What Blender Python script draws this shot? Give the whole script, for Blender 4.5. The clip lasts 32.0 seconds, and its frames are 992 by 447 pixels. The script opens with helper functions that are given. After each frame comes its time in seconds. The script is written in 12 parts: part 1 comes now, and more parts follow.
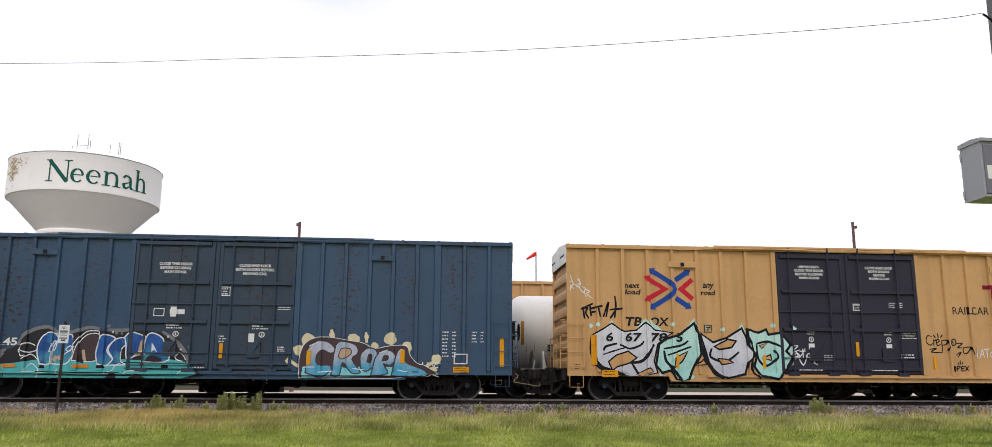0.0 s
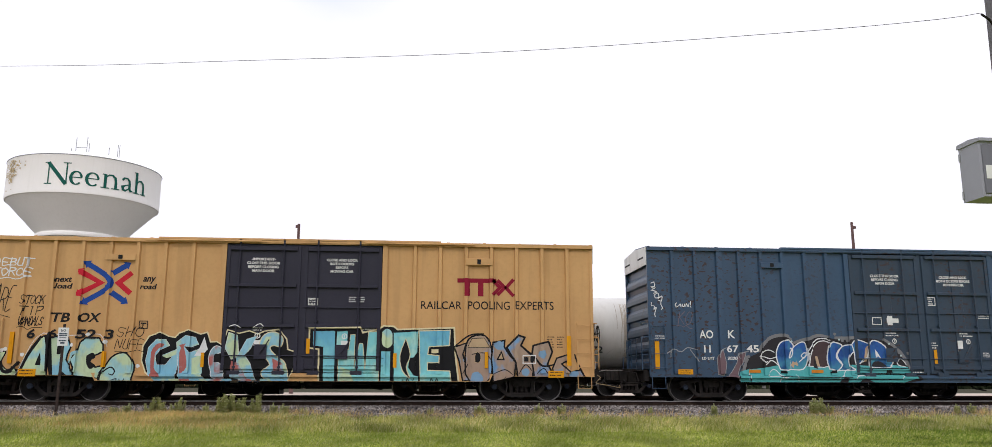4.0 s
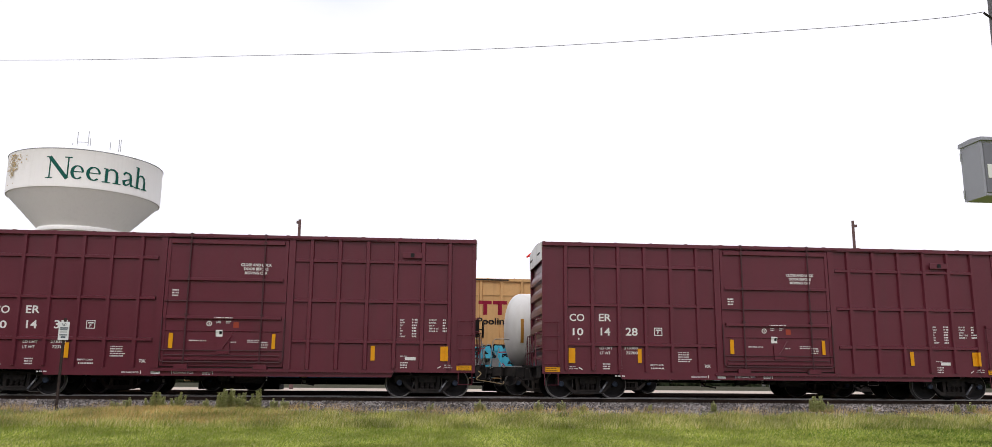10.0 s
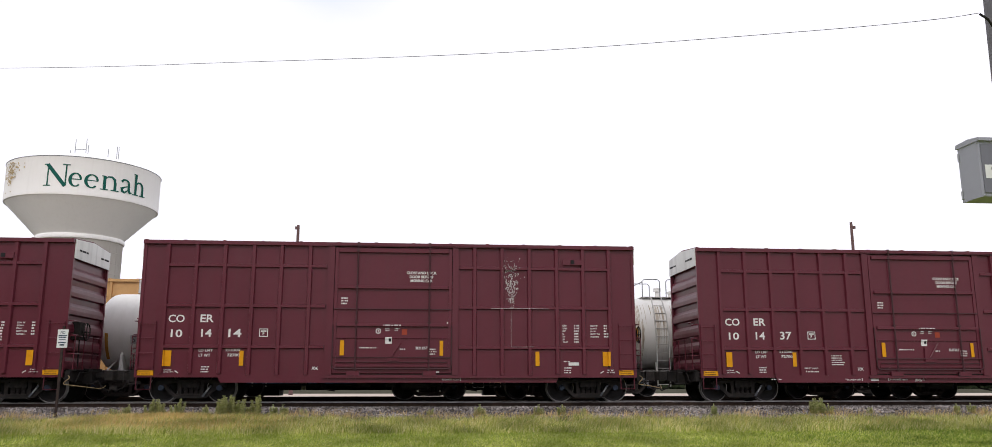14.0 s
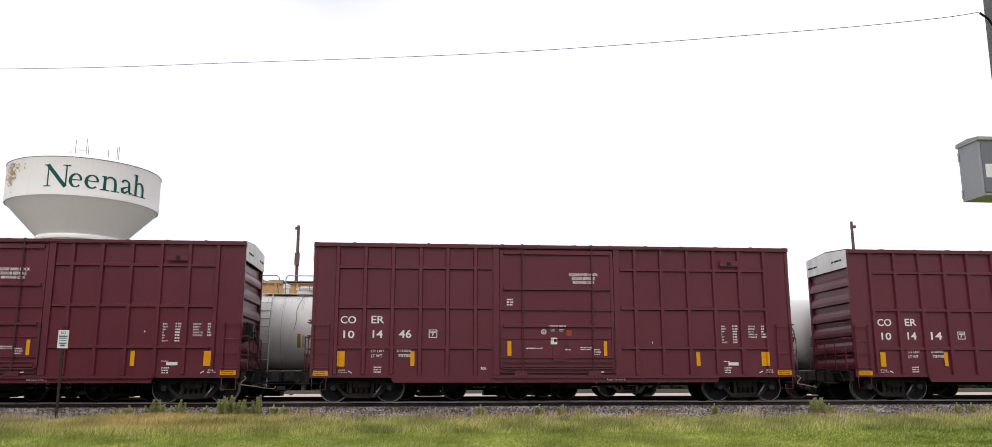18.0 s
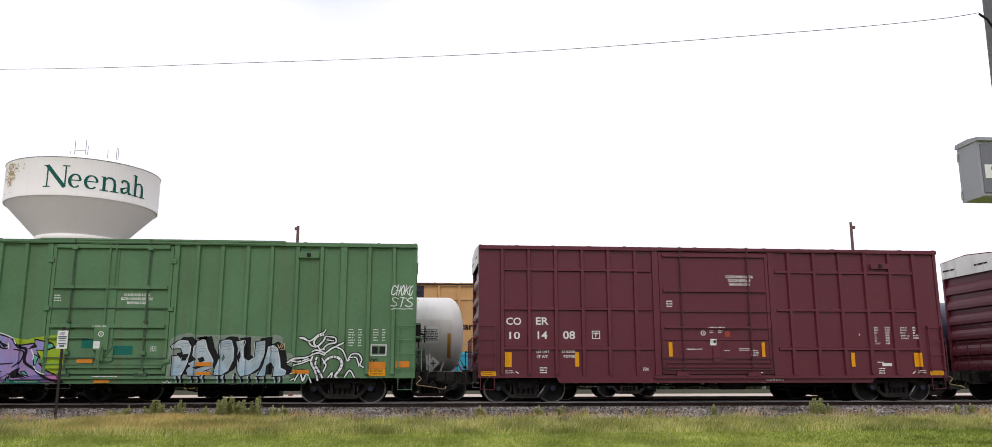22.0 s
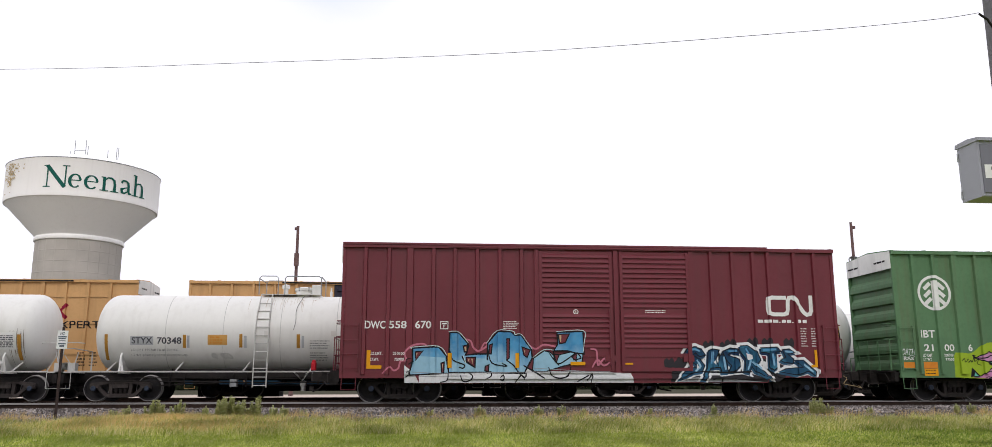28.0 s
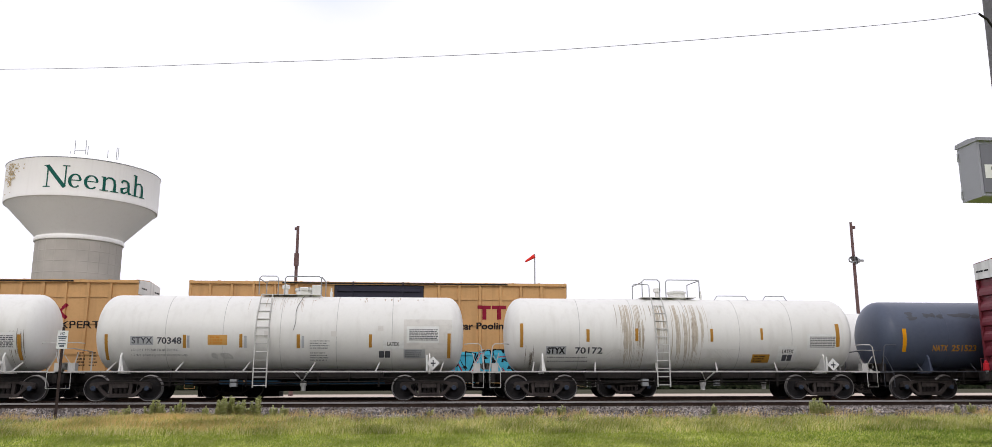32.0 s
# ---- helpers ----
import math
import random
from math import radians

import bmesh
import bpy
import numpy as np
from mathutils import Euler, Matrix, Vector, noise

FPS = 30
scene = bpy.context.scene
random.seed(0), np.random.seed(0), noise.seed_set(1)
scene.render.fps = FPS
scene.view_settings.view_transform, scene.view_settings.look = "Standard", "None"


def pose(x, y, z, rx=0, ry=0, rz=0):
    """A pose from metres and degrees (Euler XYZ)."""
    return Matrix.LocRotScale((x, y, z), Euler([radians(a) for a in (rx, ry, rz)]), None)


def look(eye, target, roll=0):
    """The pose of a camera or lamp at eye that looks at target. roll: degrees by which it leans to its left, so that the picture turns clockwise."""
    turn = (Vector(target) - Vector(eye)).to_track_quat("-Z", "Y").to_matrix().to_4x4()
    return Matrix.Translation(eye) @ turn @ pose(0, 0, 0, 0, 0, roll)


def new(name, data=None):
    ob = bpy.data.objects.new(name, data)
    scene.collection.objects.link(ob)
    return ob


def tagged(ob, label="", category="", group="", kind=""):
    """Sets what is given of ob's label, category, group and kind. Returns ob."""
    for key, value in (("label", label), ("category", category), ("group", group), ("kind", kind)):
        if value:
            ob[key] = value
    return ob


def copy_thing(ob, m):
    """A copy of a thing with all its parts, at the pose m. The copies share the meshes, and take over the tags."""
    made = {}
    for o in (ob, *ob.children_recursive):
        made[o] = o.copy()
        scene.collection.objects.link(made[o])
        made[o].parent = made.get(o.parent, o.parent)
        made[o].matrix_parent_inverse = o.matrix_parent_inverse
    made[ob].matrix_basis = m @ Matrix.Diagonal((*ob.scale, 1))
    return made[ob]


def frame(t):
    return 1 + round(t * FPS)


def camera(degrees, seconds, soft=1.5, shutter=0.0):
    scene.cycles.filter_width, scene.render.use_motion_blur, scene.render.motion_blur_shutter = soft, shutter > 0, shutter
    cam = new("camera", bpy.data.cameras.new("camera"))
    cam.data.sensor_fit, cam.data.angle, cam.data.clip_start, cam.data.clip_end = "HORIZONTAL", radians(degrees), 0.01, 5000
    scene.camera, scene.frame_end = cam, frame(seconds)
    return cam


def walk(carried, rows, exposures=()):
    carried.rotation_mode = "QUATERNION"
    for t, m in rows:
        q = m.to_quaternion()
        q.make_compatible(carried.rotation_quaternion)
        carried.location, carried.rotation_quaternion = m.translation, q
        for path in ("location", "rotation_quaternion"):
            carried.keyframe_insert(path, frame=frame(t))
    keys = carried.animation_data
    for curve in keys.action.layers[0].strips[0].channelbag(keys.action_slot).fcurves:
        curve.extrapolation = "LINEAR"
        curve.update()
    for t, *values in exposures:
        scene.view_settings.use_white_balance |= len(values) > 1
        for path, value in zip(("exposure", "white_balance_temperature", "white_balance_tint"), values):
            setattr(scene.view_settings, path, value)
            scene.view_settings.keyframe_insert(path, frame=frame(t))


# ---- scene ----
from mathutils.geometry import tessellate_polygon

# Rail top of the near track is z = 0; x runs along the tracks, y away from the camera.
EYE = (0.0, 0.0, 0.592)


def aim(pitch, yaw, roll):
    p, w = radians(pitch), radians(yaw)
    d = Vector((math.sin(w) * math.cos(p), math.cos(w) * math.cos(p), math.sin(p)))
    return look(EYE, Vector(EYE) + d, roll)


cam = camera(62.05, 32.0, soft=0.5)
walk(cam, [(t, aim(p, w, r)) for t, p, w, r in (
    (0, 10.833, 5.04, .315), (1, 10.837, 5.043, .317), (2, 10.834, 5.046, .3), (2.5, 10.856, 5.057, .277), (3, 10.89, 5.066, .221),
    (3.5, 10.92, 5.077, .16), (4, 10.922, 5.094, .136), (4.5, 10.888, 5.096, .154), (6.5, 10.705, 5.067, .349), (7.5, 10.67, 5.051, .384),
    (8.5, 10.675, 5.038, .412), (9.5, 10.685, 5.033, .439), (10.5, 10.694, 5.039, .456), (11, 10.705, 5.041, .445), (11.5, 10.736, 5.05, .395),
    (12, 10.782, 5.069, .331), (12.5, 10.831, 5.085, .249), (13, 10.882, 5.097, .17), (13.5, 10.937, 5.115, .07), (14, 10.98, 5.133, -.007),
    (14.5, 11.013, 5.146, -.048), (16.5, 10.977, 5.094, -.085), (17.5, 10.958, 5.095, -.083), (18.5, 11.007, 5.138, -.097), (19, 11.016, 5.15, -.089),
    (32, 11.016, 5.151, -.088))])

# ---- sky and sun: bright broken overcast ----
world = bpy.data.worlds.new("sky")
scene.world = world
world.use_nodes = True
wn, wl = world.node_tree.nodes, world.node_tree.links
wn.clear()
w_out, w_bg = wn.new("ShaderNodeOutputWorld"), wn.new("ShaderNodeBackground")
w_sky = wn.new("ShaderNodeTexSky")
w_sky.sky_type, w_sky.sun_disc, w_sky.sun_elevation, w_sky.sun_rotation = "NISHITA", False, radians(50), radians(205)
w_gain = wn.new("ShaderNodeVectorMath")
w_gain.operation = "SCALE"
w_gain.inputs["Scale"].default_value = 0.22
w_co, w_map, w_noise, w_ramp, w_mix = (wn.new("ShaderNode" + k) for k in ("TexCoord", "Mapping", "TexNoise", "ValToRGB", "MixRGB"))
w_map.inputs["Scale"].default_value = (1, 1, 2.4)
w_map.inputs["Location"].default_value = (0.62, -0.25, 0.3)
w_noise.inputs["Scale"].default_value, w_noise.inputs["Detail"].default_value = 4.5, 5
w_ramp.color_ramp.elements[0].position, w_ramp.color_ramp.elements[1].position = 0.4, 0.7
w_ramp.color_ramp.elements[0].color, w_ramp.color_ramp.elements[1].color = (0.12, 0.12, 0.12, 1), (0.36, 0.36, 0.36, 1)
w_dot, w_gap, w_mul, w_inv = (wn.new("ShaderNode" + k) for k in ("VectorMath", "MapRange", "Math", "Math"))
w_dot.operation, w_mul.operation, w_inv.operation = "DOT_PRODUCT", "MULTIPLY", "SUBTRACT"
w_dot.inputs[1].default_value = (-0.106, 0.8662, 0.488)
w_gap.inputs["From Min"].default_value, w_gap.inputs["From Max"].default_value = 0.9935, 0.999
w_inv.inputs[0].default_value, w_inv.use_clamp = 1.0, True
w_mix.inputs["Color2"].default_value = (1.07, 1.06, 1.15, 1)
wl.new(w_sky.outputs[0], w_gain.inputs[0])
wl.new(w_co.outputs["Generated"], w_map.inputs[0])
wl.new(w_map.outputs[0], w_noise.inputs["Vector"])
wl.new(w_noise.outputs["Fac"], w_ramp.inputs[0])
wl.new(w_co.outputs["Generated"], w_dot.inputs[0])
wl.new(w_dot.outputs["Value"], w_gap.inputs[0])
wl.new(w_gap.outputs[0], w_mul.inputs[0])
wl.new(w_ramp.outputs[0], w_mul.inputs[1])
wl.new(w_mul.outputs[0], w_inv.inputs[1])
wl.new(w_inv.outputs[0], w_mix.inputs["Fac"])
wl.new(w_gain.outputs[0], w_mix.inputs["Color1"])
wl.new(w_mix.outputs[0], w_bg.inputs["Color"])
wl.new(w_bg.outputs[0], w_out.inputs[0])
w_bg.inputs["Strength"].default_value = 1.0

sun = new("sun", bpy.data.lights.new("sun", "SUN"))
sun.data.energy, sun.data.angle, sun.data.color = 0.75, radians(14), (1, 0.96, 0.9)
sun.matrix_world = look((-25, -45, 62), (0, 26, 0))


# ---- materials ----
def material(name, color, rough=0.6, metal=0.0, spec=0.5):
    """A plain material: its nodes, links and shader."""
    m = bpy.data.materials.new(name)
    m.use_nodes = True
    n, l = m.node_tree.nodes, m.node_tree.links
    b = n["Principled BSDF"]
    b.inputs["Base Color"].default_value = (*color, 1)
    b.inputs["Roughness"].default_value, b.inputs["Metallic"].default_value = rough, metal
    b.inputs["Specular IOR Level"].default_value = spec
    return m, n, l, b


def noise_node(n, l, co, scale, detail=4, stretch=(1, 1, 1), lo=0.35, hi=0.65):
    mp, ns, rp = n.new("ShaderNodeMapping"), n.new("ShaderNodeTexNoise"), n.new("ShaderNodeMapRange")
    mp.inputs["Scale"].default_value = stretch
    ns.inputs["Scale"].default_value, ns.inputs["Detail"].default_value = scale, detail
    rp.inputs["From Min"].default_value, rp.inputs["From Max"].default_value = lo, hi
    l.new(co, mp.inputs[0])
    l.new(mp.outputs[0], ns.inputs["Vector"])
    l.new(ns.outputs["Fac"], rp.inputs[0])
    return rp.outputs[0]


def mixed(n, l, fac, a, b, amount=1.0):
    """Mix node: a and b are colours or sockets, fac a socket."""
    mx, sc = n.new("ShaderNodeMixRGB"), n.new("ShaderNodeMath")
    sc.operation = "MULTIPLY"
    sc.inputs[1].default_value = amount
    l.new(fac, sc.inputs[0])
    l.new(sc.outputs[0], mx.inputs[0])
    for k, v in ((1, a), (2, b)):
        if isinstance(v, tuple):
            mx.inputs[k].default_value = (*v, 1)
        else:
            l.new(v, mx.inputs[k])
    return mx.outputs[0]


def bump(n, l, b, height, strength, dist):
    bp = n.new("ShaderNodeBump")
    bp.inputs["Strength"].default_value, bp.inputs["Distance"].default_value = strength, dist
    l.new(height, bp.inputs["Height"])
    l.new(bp.outputs[0], b.inputs["Normal"])


def paint(name, color, rough=0.55, fade=0.25, streak=0.25, rust=0.0, grime=(0.05, 0.045, 0.04), rust_color=(0.06, 0.022, 0.013), oilcan=0.3, spec=0.32, chips=False):
    """Weathered paint on steel: faded patches, run-down streaks, grime, rust spots."""
    m, n, l, b = material(name, color, rough, spec=spec)
    co = n.new("ShaderNodeTexCoord").outputs["Object"]
    pale = tuple(min(1, c * 1.18 + 0.012) for c in color)
    dark = tuple(c * 0.72 for c in color)
    c = mixed(n, l, noise_node(n, l, co, 0.55, 5), pale, dark, fade)
    c = mixed(n, l, noise_node(n, l, co, 2.2, 6, (1.6, 1.6, 0.12), 0.5, 0.75), c, grime, streak)
    c = mixed(n, l, noise_node(n, l, co, 9, 6, (1, 1, 1), 0.45, 0.8), c, dark, fade * 0.8)
    if chips:
        zone = noise_node(n, l, co, 0.5, 3, (1.6, 1, 0.25), 0.42, 0.62)
        both = n.new("ShaderNodeMath")
        both.operation = "MULTIPLY"
        l.new(noise_node(n, l, co, 8, 3, (0.8, 1, 1.4), 0.585, 0.615), both.inputs[0])
        l.new(zone, both.inputs[1])
        c = mixed(n, l, both.outputs[0], c, (0.045, 0.021, 0.016), 0.9)
        c = mixed(n, l, zone, c, (0.05, 0.045, 0.05), 0.15)
    if rust:
        c = mixed(n, l, noise_node(n, l, co, 6.5, 5, (1.3, 1, 1), 0.66 - 0.06 * rust, 0.69 - 0.06 * rust), c, rust_color, 0.9)
        c = mixed(n, l, noise_node(n, l, co, 2.6, 6, (3, 3, 0.25), 0.62, 0.75), c, tuple(k * 0.7 for k in rust_color), 0.35)
    l.new(c, b.inputs["Base Color"])
    bump(n, l, b, noise_node(n, l, co, 1.3, 2, (1, 1, 1), 0.2, 0.8), oilcan, 0.02)
    return m


def grit(name, color, other, scale=8.0, rough=0.85, metal=0.0, depth=0.01, detail=6, spec=0.2):
    m, n, l, b = material(name, color, rough, metal, spec)
    co = n.new("ShaderNodeTexCoord").outputs["Object"]
    c = mixed(n, l, noise_node(n, l, co, scale, detail), color, other)
    c = mixed(n, l, noise_node(n, l, co, scale * 0.12, 4), c, tuple(v * 0.7 for v in color), 0.5)
    l.new(c, b.inputs["Base Color"])
    if depth:
        bump(n, l, b, noise_node(n, l, co, scale * 2, 4, (1, 1, 1), 0.2, 0.8), 0.4, depth)
    return m


def flat(name, color, rough=0.6, vary=0.12):
    """Lettering, tape and small painted marks, with slight wear."""
    m, n, l, b = material(name, color, rough, spec=0.12)
    co = n.new("ShaderNodeTexCoord").outputs["Object"]
    c = mixed(n, l, noise_node(n, l, co, 6, 5, (1, 1, 1), 0.45, 0.8), color, tuple(v * 0.6 for v in color), vary * 3)
    l.new(c, b.inputs["Base Color"])
    return m


YELLOW = paint("yellow_paint", (0.5, 0.285, 0.112), 0.6, 0.25, 0.32, grime=(0.24, 0.13, 0.05))
BLUE = paint("blue_paint", (0.024, 0.061, 0.118), 0.36, 0.3, 0.2, chips=True)
OXIDE = paint("oxide_paint", (0.092, 0.0085, 0.0195), 0.32, 0.2, 0.12, spec=0.27, oilcan=0.4)
GREEN = paint("green_paint", (0.075, 0.165, 0.075), 0.6, 0.4, 0.34, grime=(0.12, 0.09, 0.05))
RED = paint("red_brown_paint", (0.12, 0.0105, 0.02), 0.4, 0.25, 0.16)
# Darker copies of the body paints: shadow lines of door gear, put into colour.
OXIDE_SHADED = paint("oxide_shaded_paint", (0.045, 0.006, 0.011), 0.6, 0.3, 0.3)
GREEN_SHADED = paint("green_shaded_paint", (0.035, 0.07, 0.038), 0.6, 0.3, 0.4)
BLUE_DOOR = paint("blue_door_paint", (0.017, 0.037, 0.066), 0.5, 0.3, 0.3, chips=True)
DOOR_BLACK = paint("door_black_paint", (0.0125, 0.0115, 0.026), 0.55, 0.2, 0.1, spec=0.26)
WHITE_END = paint("white_panel_paint", (0.62, 0.62, 0.6), 0.6, 0.2, 0.3)
TANK_WHITE = paint("tank_white_paint", (0.62, 0.61, 0.585), 0.42, 0.1, 0.14, grime=(0.3, 0.26, 0.2), oilcan=0.1)
TANK_RAIL = paint("tank_rail_paint", (0.46, 0.45, 0.43), 0.6, 0.3, 0.4, grime=(0.14, 0.12, 0.1))
SEAM = grit("weld_grey", (0.5, 0.49, 0.47), (0.57, 0.56, 0.54), 5, 0.7)
TANK_DARK = paint("tank_dark_paint", (0.062, 0.076, 0.115), 0.38, 0.3, 0.14, grime=(0.09, 0.09, 0.1), oilcan=0.1)
BLACK = grit("black_steel", (0.014, 0.0125, 0.0125), (0.028, 0.023, 0.021), 6, 0.8)
TRUCK = grit("truck_steel", (0.019, 0.017, 0.017), (0.038, 0.031, 0.028), 7, 0.8)
WHEEL = grit("wheel_steel", (0.017, 0.016, 0.018), (0.031, 0.027, 0.026), 5, 0.75)
TREAD = grit("wheel_tread", (0.27, 0.255, 0.25), (0.17, 0.16, 0.155), 4, 0.4, 0.3)
RAIL = grit("rail_steel", (0.028, 0.019, 0.016), (0.05, 0.032, 0.024), 5, 0.85, spec=0.1)
RAIL_TOP = grit("rail_head", (0.44, 0.42, 0.41), (0.32, 0.3, 0.295), 3, 0.45, 0.4)
TIE = grit("tie_wood", (0.016, 0.013, 0.011), (0.03, 0.024, 0.02), 5, 1.0, spec=0.0)
GALV = grit("galvanised", (0.36, 0.37, 0.38), (0.28, 0.29, 0.3), 9, 0.5, 0.4, 0.003)
DULL_STEEL = grit("dull_steel", (0.1, 0.105, 0.12), (0.06, 0.062, 0.07), 9, 0.6, 0.2, 0.003)
WHITE = flat("white_lettering", (0.75, 0.75, 0.73))
INK = flat("black_lettering", (0.018, 0.018, 0.02))
LEVER = flat("lever_yellow", (0.3, 0.22, 0.12))
CAP = grit("bearing_blue", (0.045, 0.06, 0.095), (0.03, 0.04, 0.06), 9, 0.6, 0, 0)
AMBER = flat("amber_tape", (0.72, 0.32, 0.012), 0.35)
ORANGE = flat("orange_tape", (0.62, 0.22, 0.03), 0.4)


# ---- mesh building ----
class Shape:
    """Verts and faces gathered for one mesh."""

    def __init__(self):
        self.v, self.f = [], []

    def add(self, verts, faces):
        o = len(self.v)
        self.v += [tuple(p) for p in verts]
        self.f += [tuple(i + o for i in f) for f in faces]
        return self

    def box(self, x0, x1, y0, y1, z0, z1):
        v = [(x, y, z) for z in (z0, z1) for y in (y0, y1) for x in (x0, x1)]
        return self.add(v, [(0, 2, 3, 1), (4, 5, 7, 6), (0, 1, 5, 4), (2, 6, 7, 3), (0, 4, 6, 2), (1, 3, 7, 5)])

    def bevel_box(self, x0, x1, y0, y1, z0, z1, c):
        """A box whose front (-y) edges are chamfered by c."""
        v = [(x0, y1, z0), (x1, y1, z0), (x1, y1, z1), (x0, y1, z1),
             (x0, y0 + c, z0), (x1, y0 + c, z0), (x1, y0 + c, z1), (x0, y0 + c, z1),
             (x0 + c, y0, z0 + c), (x1 - c, y0, z0 + c), (x1 - c, y0, z1 - c), (x0 + c, y0, z1 - c)]
        return self.add(v, [(0, 3, 2, 1), (8, 9, 10, 11), (0, 1, 5, 4), (1, 2, 6, 5), (2, 3, 7, 6), (3, 0, 4, 7),
                            (4, 5, 9, 8), (5, 6, 10, 9), (6, 7, 11, 10), (7, 4, 8, 11)])

    def prism(self, poly, a, b, axis="y"):
        """poly: (u, w) points, extruded from a to b along axis; u, w are the other two axes in order."""
        k = len(poly)
        put = {"x": lambda u, w, t: (t, u, w), "y": lambda u, w, t: (u, t, w), "z": lambda u, w, t: (u, w, t)}[axis]
        v = [put(u, w, a) for u, w in poly] + [put(u, w, b) for u, w in poly]
        f = [tuple(range(k)), tuple(range(2 * k - 1, k - 1, -1))]
        return self.add(v, f + [(i + k, (i + 1) % k + k, (i + 1) % k, i) for i in range(k)])

    def rod(self, pts, r, n=6, caps=True):
        """A round rod through the points."""
        pts = [Vector(p) for p in pts]
        o = len(self.v)
        side = None
        for i, p in enumerate(pts):
            d = (pts[min(i + 1, len(pts) - 1)] - pts[max(i - 1, 0)]).normalized()
            if side is None:
                side = d.cross(Vector((0, 0, 1)) if abs(d.z) < 0.9 else Vector((1, 0, 0))).normalized()
            side = (side - d * side.dot(d)).normalized()
            up = d.cross(side)
            rr = r[i] if isinstance(r, (list, tuple)) else r
            self.v += [tuple(p + (side * math.cos(a) + up * math.sin(a)) * rr) for a in (2 * math.pi * k / n for k in range(n))]
        for i in range(len(pts) - 1):
            for k in range(n):
                a, b = o + i * n + k, o + i * n + (k + 1) % n
                self.f.append((a, b, b + n, a + n))
        if caps:
            self.f.append(tuple(range(o + n - 1, o - 1, -1)))
            e = o + (len(pts) - 1) * n
            self.f.append(tuple(range(e, e + n)))
        return self

    def lathe(self, prof, n=24, axis="z", at=(0, 0, 0), closed=False):
        """prof: (radius, along) pairs turned round the axis through at."""
        o, k = len(self.v), len(prof)
        for i in range(n):
            c, s = math.cos(2 * math.pi * i / n), math.sin(2 * math.pi * i / n)
            for r, h in prof:
                p = {"z": (r * c, r * s, h), "x": (h, r * c, r * s), "y": (r * c, h, r * s)}[axis]
                self.v.append((p[0] + at[0], p[1] + at[1], p[2] + at[2]))
        for i in range(n):
            j = (i + 1) % n
            for q in range(k if closed else k - 1):
                w = (q + 1) % k
                self.f.append((o + i * k + q, o + j * k + q, o + j * k + w, o + i * k + w))
        return self

    def mesh(self, name, mat, smooth=False):
        me = bpy.data.meshes.new(name)
        me.from_pydata(self.v, [], self.f)
        me.materials.append(mat)
        bm = bmesh.new()
        bm.from_mesh(me)
        bmesh.ops.recalc_face_normals(bm, faces=bm.faces)
        bm.to_mesh(me)
        bm.free()
        if smooth:
            me.shade_smooth()
            me.set_sharp_from_angle(angle=radians(35))
        return me


def part(name, shape, mat, parent, label="", smooth=False, at=None):
    """Links a shape as one mesh object under a thing or a part."""
    ob = new(name, shape if isinstance(shape, bpy.types.Mesh) else shape.mesh(name, mat, smooth))
    ob.parent = parent
    if at:
        ob.location = at
    return tagged(ob, label)


def thing(name, label, category, group="", at=(0, 0, 0)):
    ob = new(name)
    ob.empty_display_size = 0.3
    ob.location = at
    return tagged(ob, label, category, group)


def solid(name, shape, mat, label, category, group="", kind="", smooth=False, at=(0, 0, 0)):
    ob = new(name, shape.mesh(name, mat, smooth))
    ob.location = at
    return tagged(ob, label, category, group, kind)


def curve(pts, n=4):
    """A smooth line through the points."""
    out = []
    for i in range(len(pts) - 1):
        p0, p1, p2, p3 = (Vector(pts[max(0, min(len(pts) - 1, k))]) for k in (i - 1, i, i + 1, i + 2))
        for j in range(n):
            t = j / n
            out.append(tuple(0.5 * ((2 * p1) + (p2 - p0) * t + (2 * p0 - 5 * p1 + 4 * p2 - p3) * t * t + (3 * p1 - p0 - 3 * p2 + p3) * t ** 3)))
    return out + [tuple(pts[-1])]


# ---- lettering and flat painted shapes, laid over the relief of a wall ----
TEXTS = {}


def text_shape(body, w, h, bold=0.02, slant=0.0, align="LEFT", gap=1.0, line=1.0):
    """(x, z) verts and faces of a text that fills w by h from its lower left corner; w = None keeps its own width."""
    key = (body, bold, align, gap, line)
    if key not in TEXTS:
        cu = bpy.data.curves.new("text", "FONT")
        cu.body, cu.offset, cu.align_x, cu.resolution_u, cu.space_character, cu.space_line = body, bold, align, 3, gap, line
        ob = bpy.data.objects.new("text", cu)
        me = bpy.data.meshes.new_from_object(ob)
        TEXTS[key] = ([tuple(v.co[:2]) for v in me.vertices], [tuple(p.vertices) for p in me.polygons])
        bpy.data.objects.remove(ob)
        bpy.data.meshes.remove(me)
    v, f = TEXTS[key]
    x0, x1 = min(p[0] for p in v), max(p[0] for p in v)
    z0, z1 = min(p[1] for p in v), max(p[1] for p in v)
    sz = h / (z1 - z0)
    sx = sz if w is None else w / (x1 - x0)
    return [((x - x0) * sx + (z - z0) * sz * slant, (z - z0) * sz) for x, z in v], f


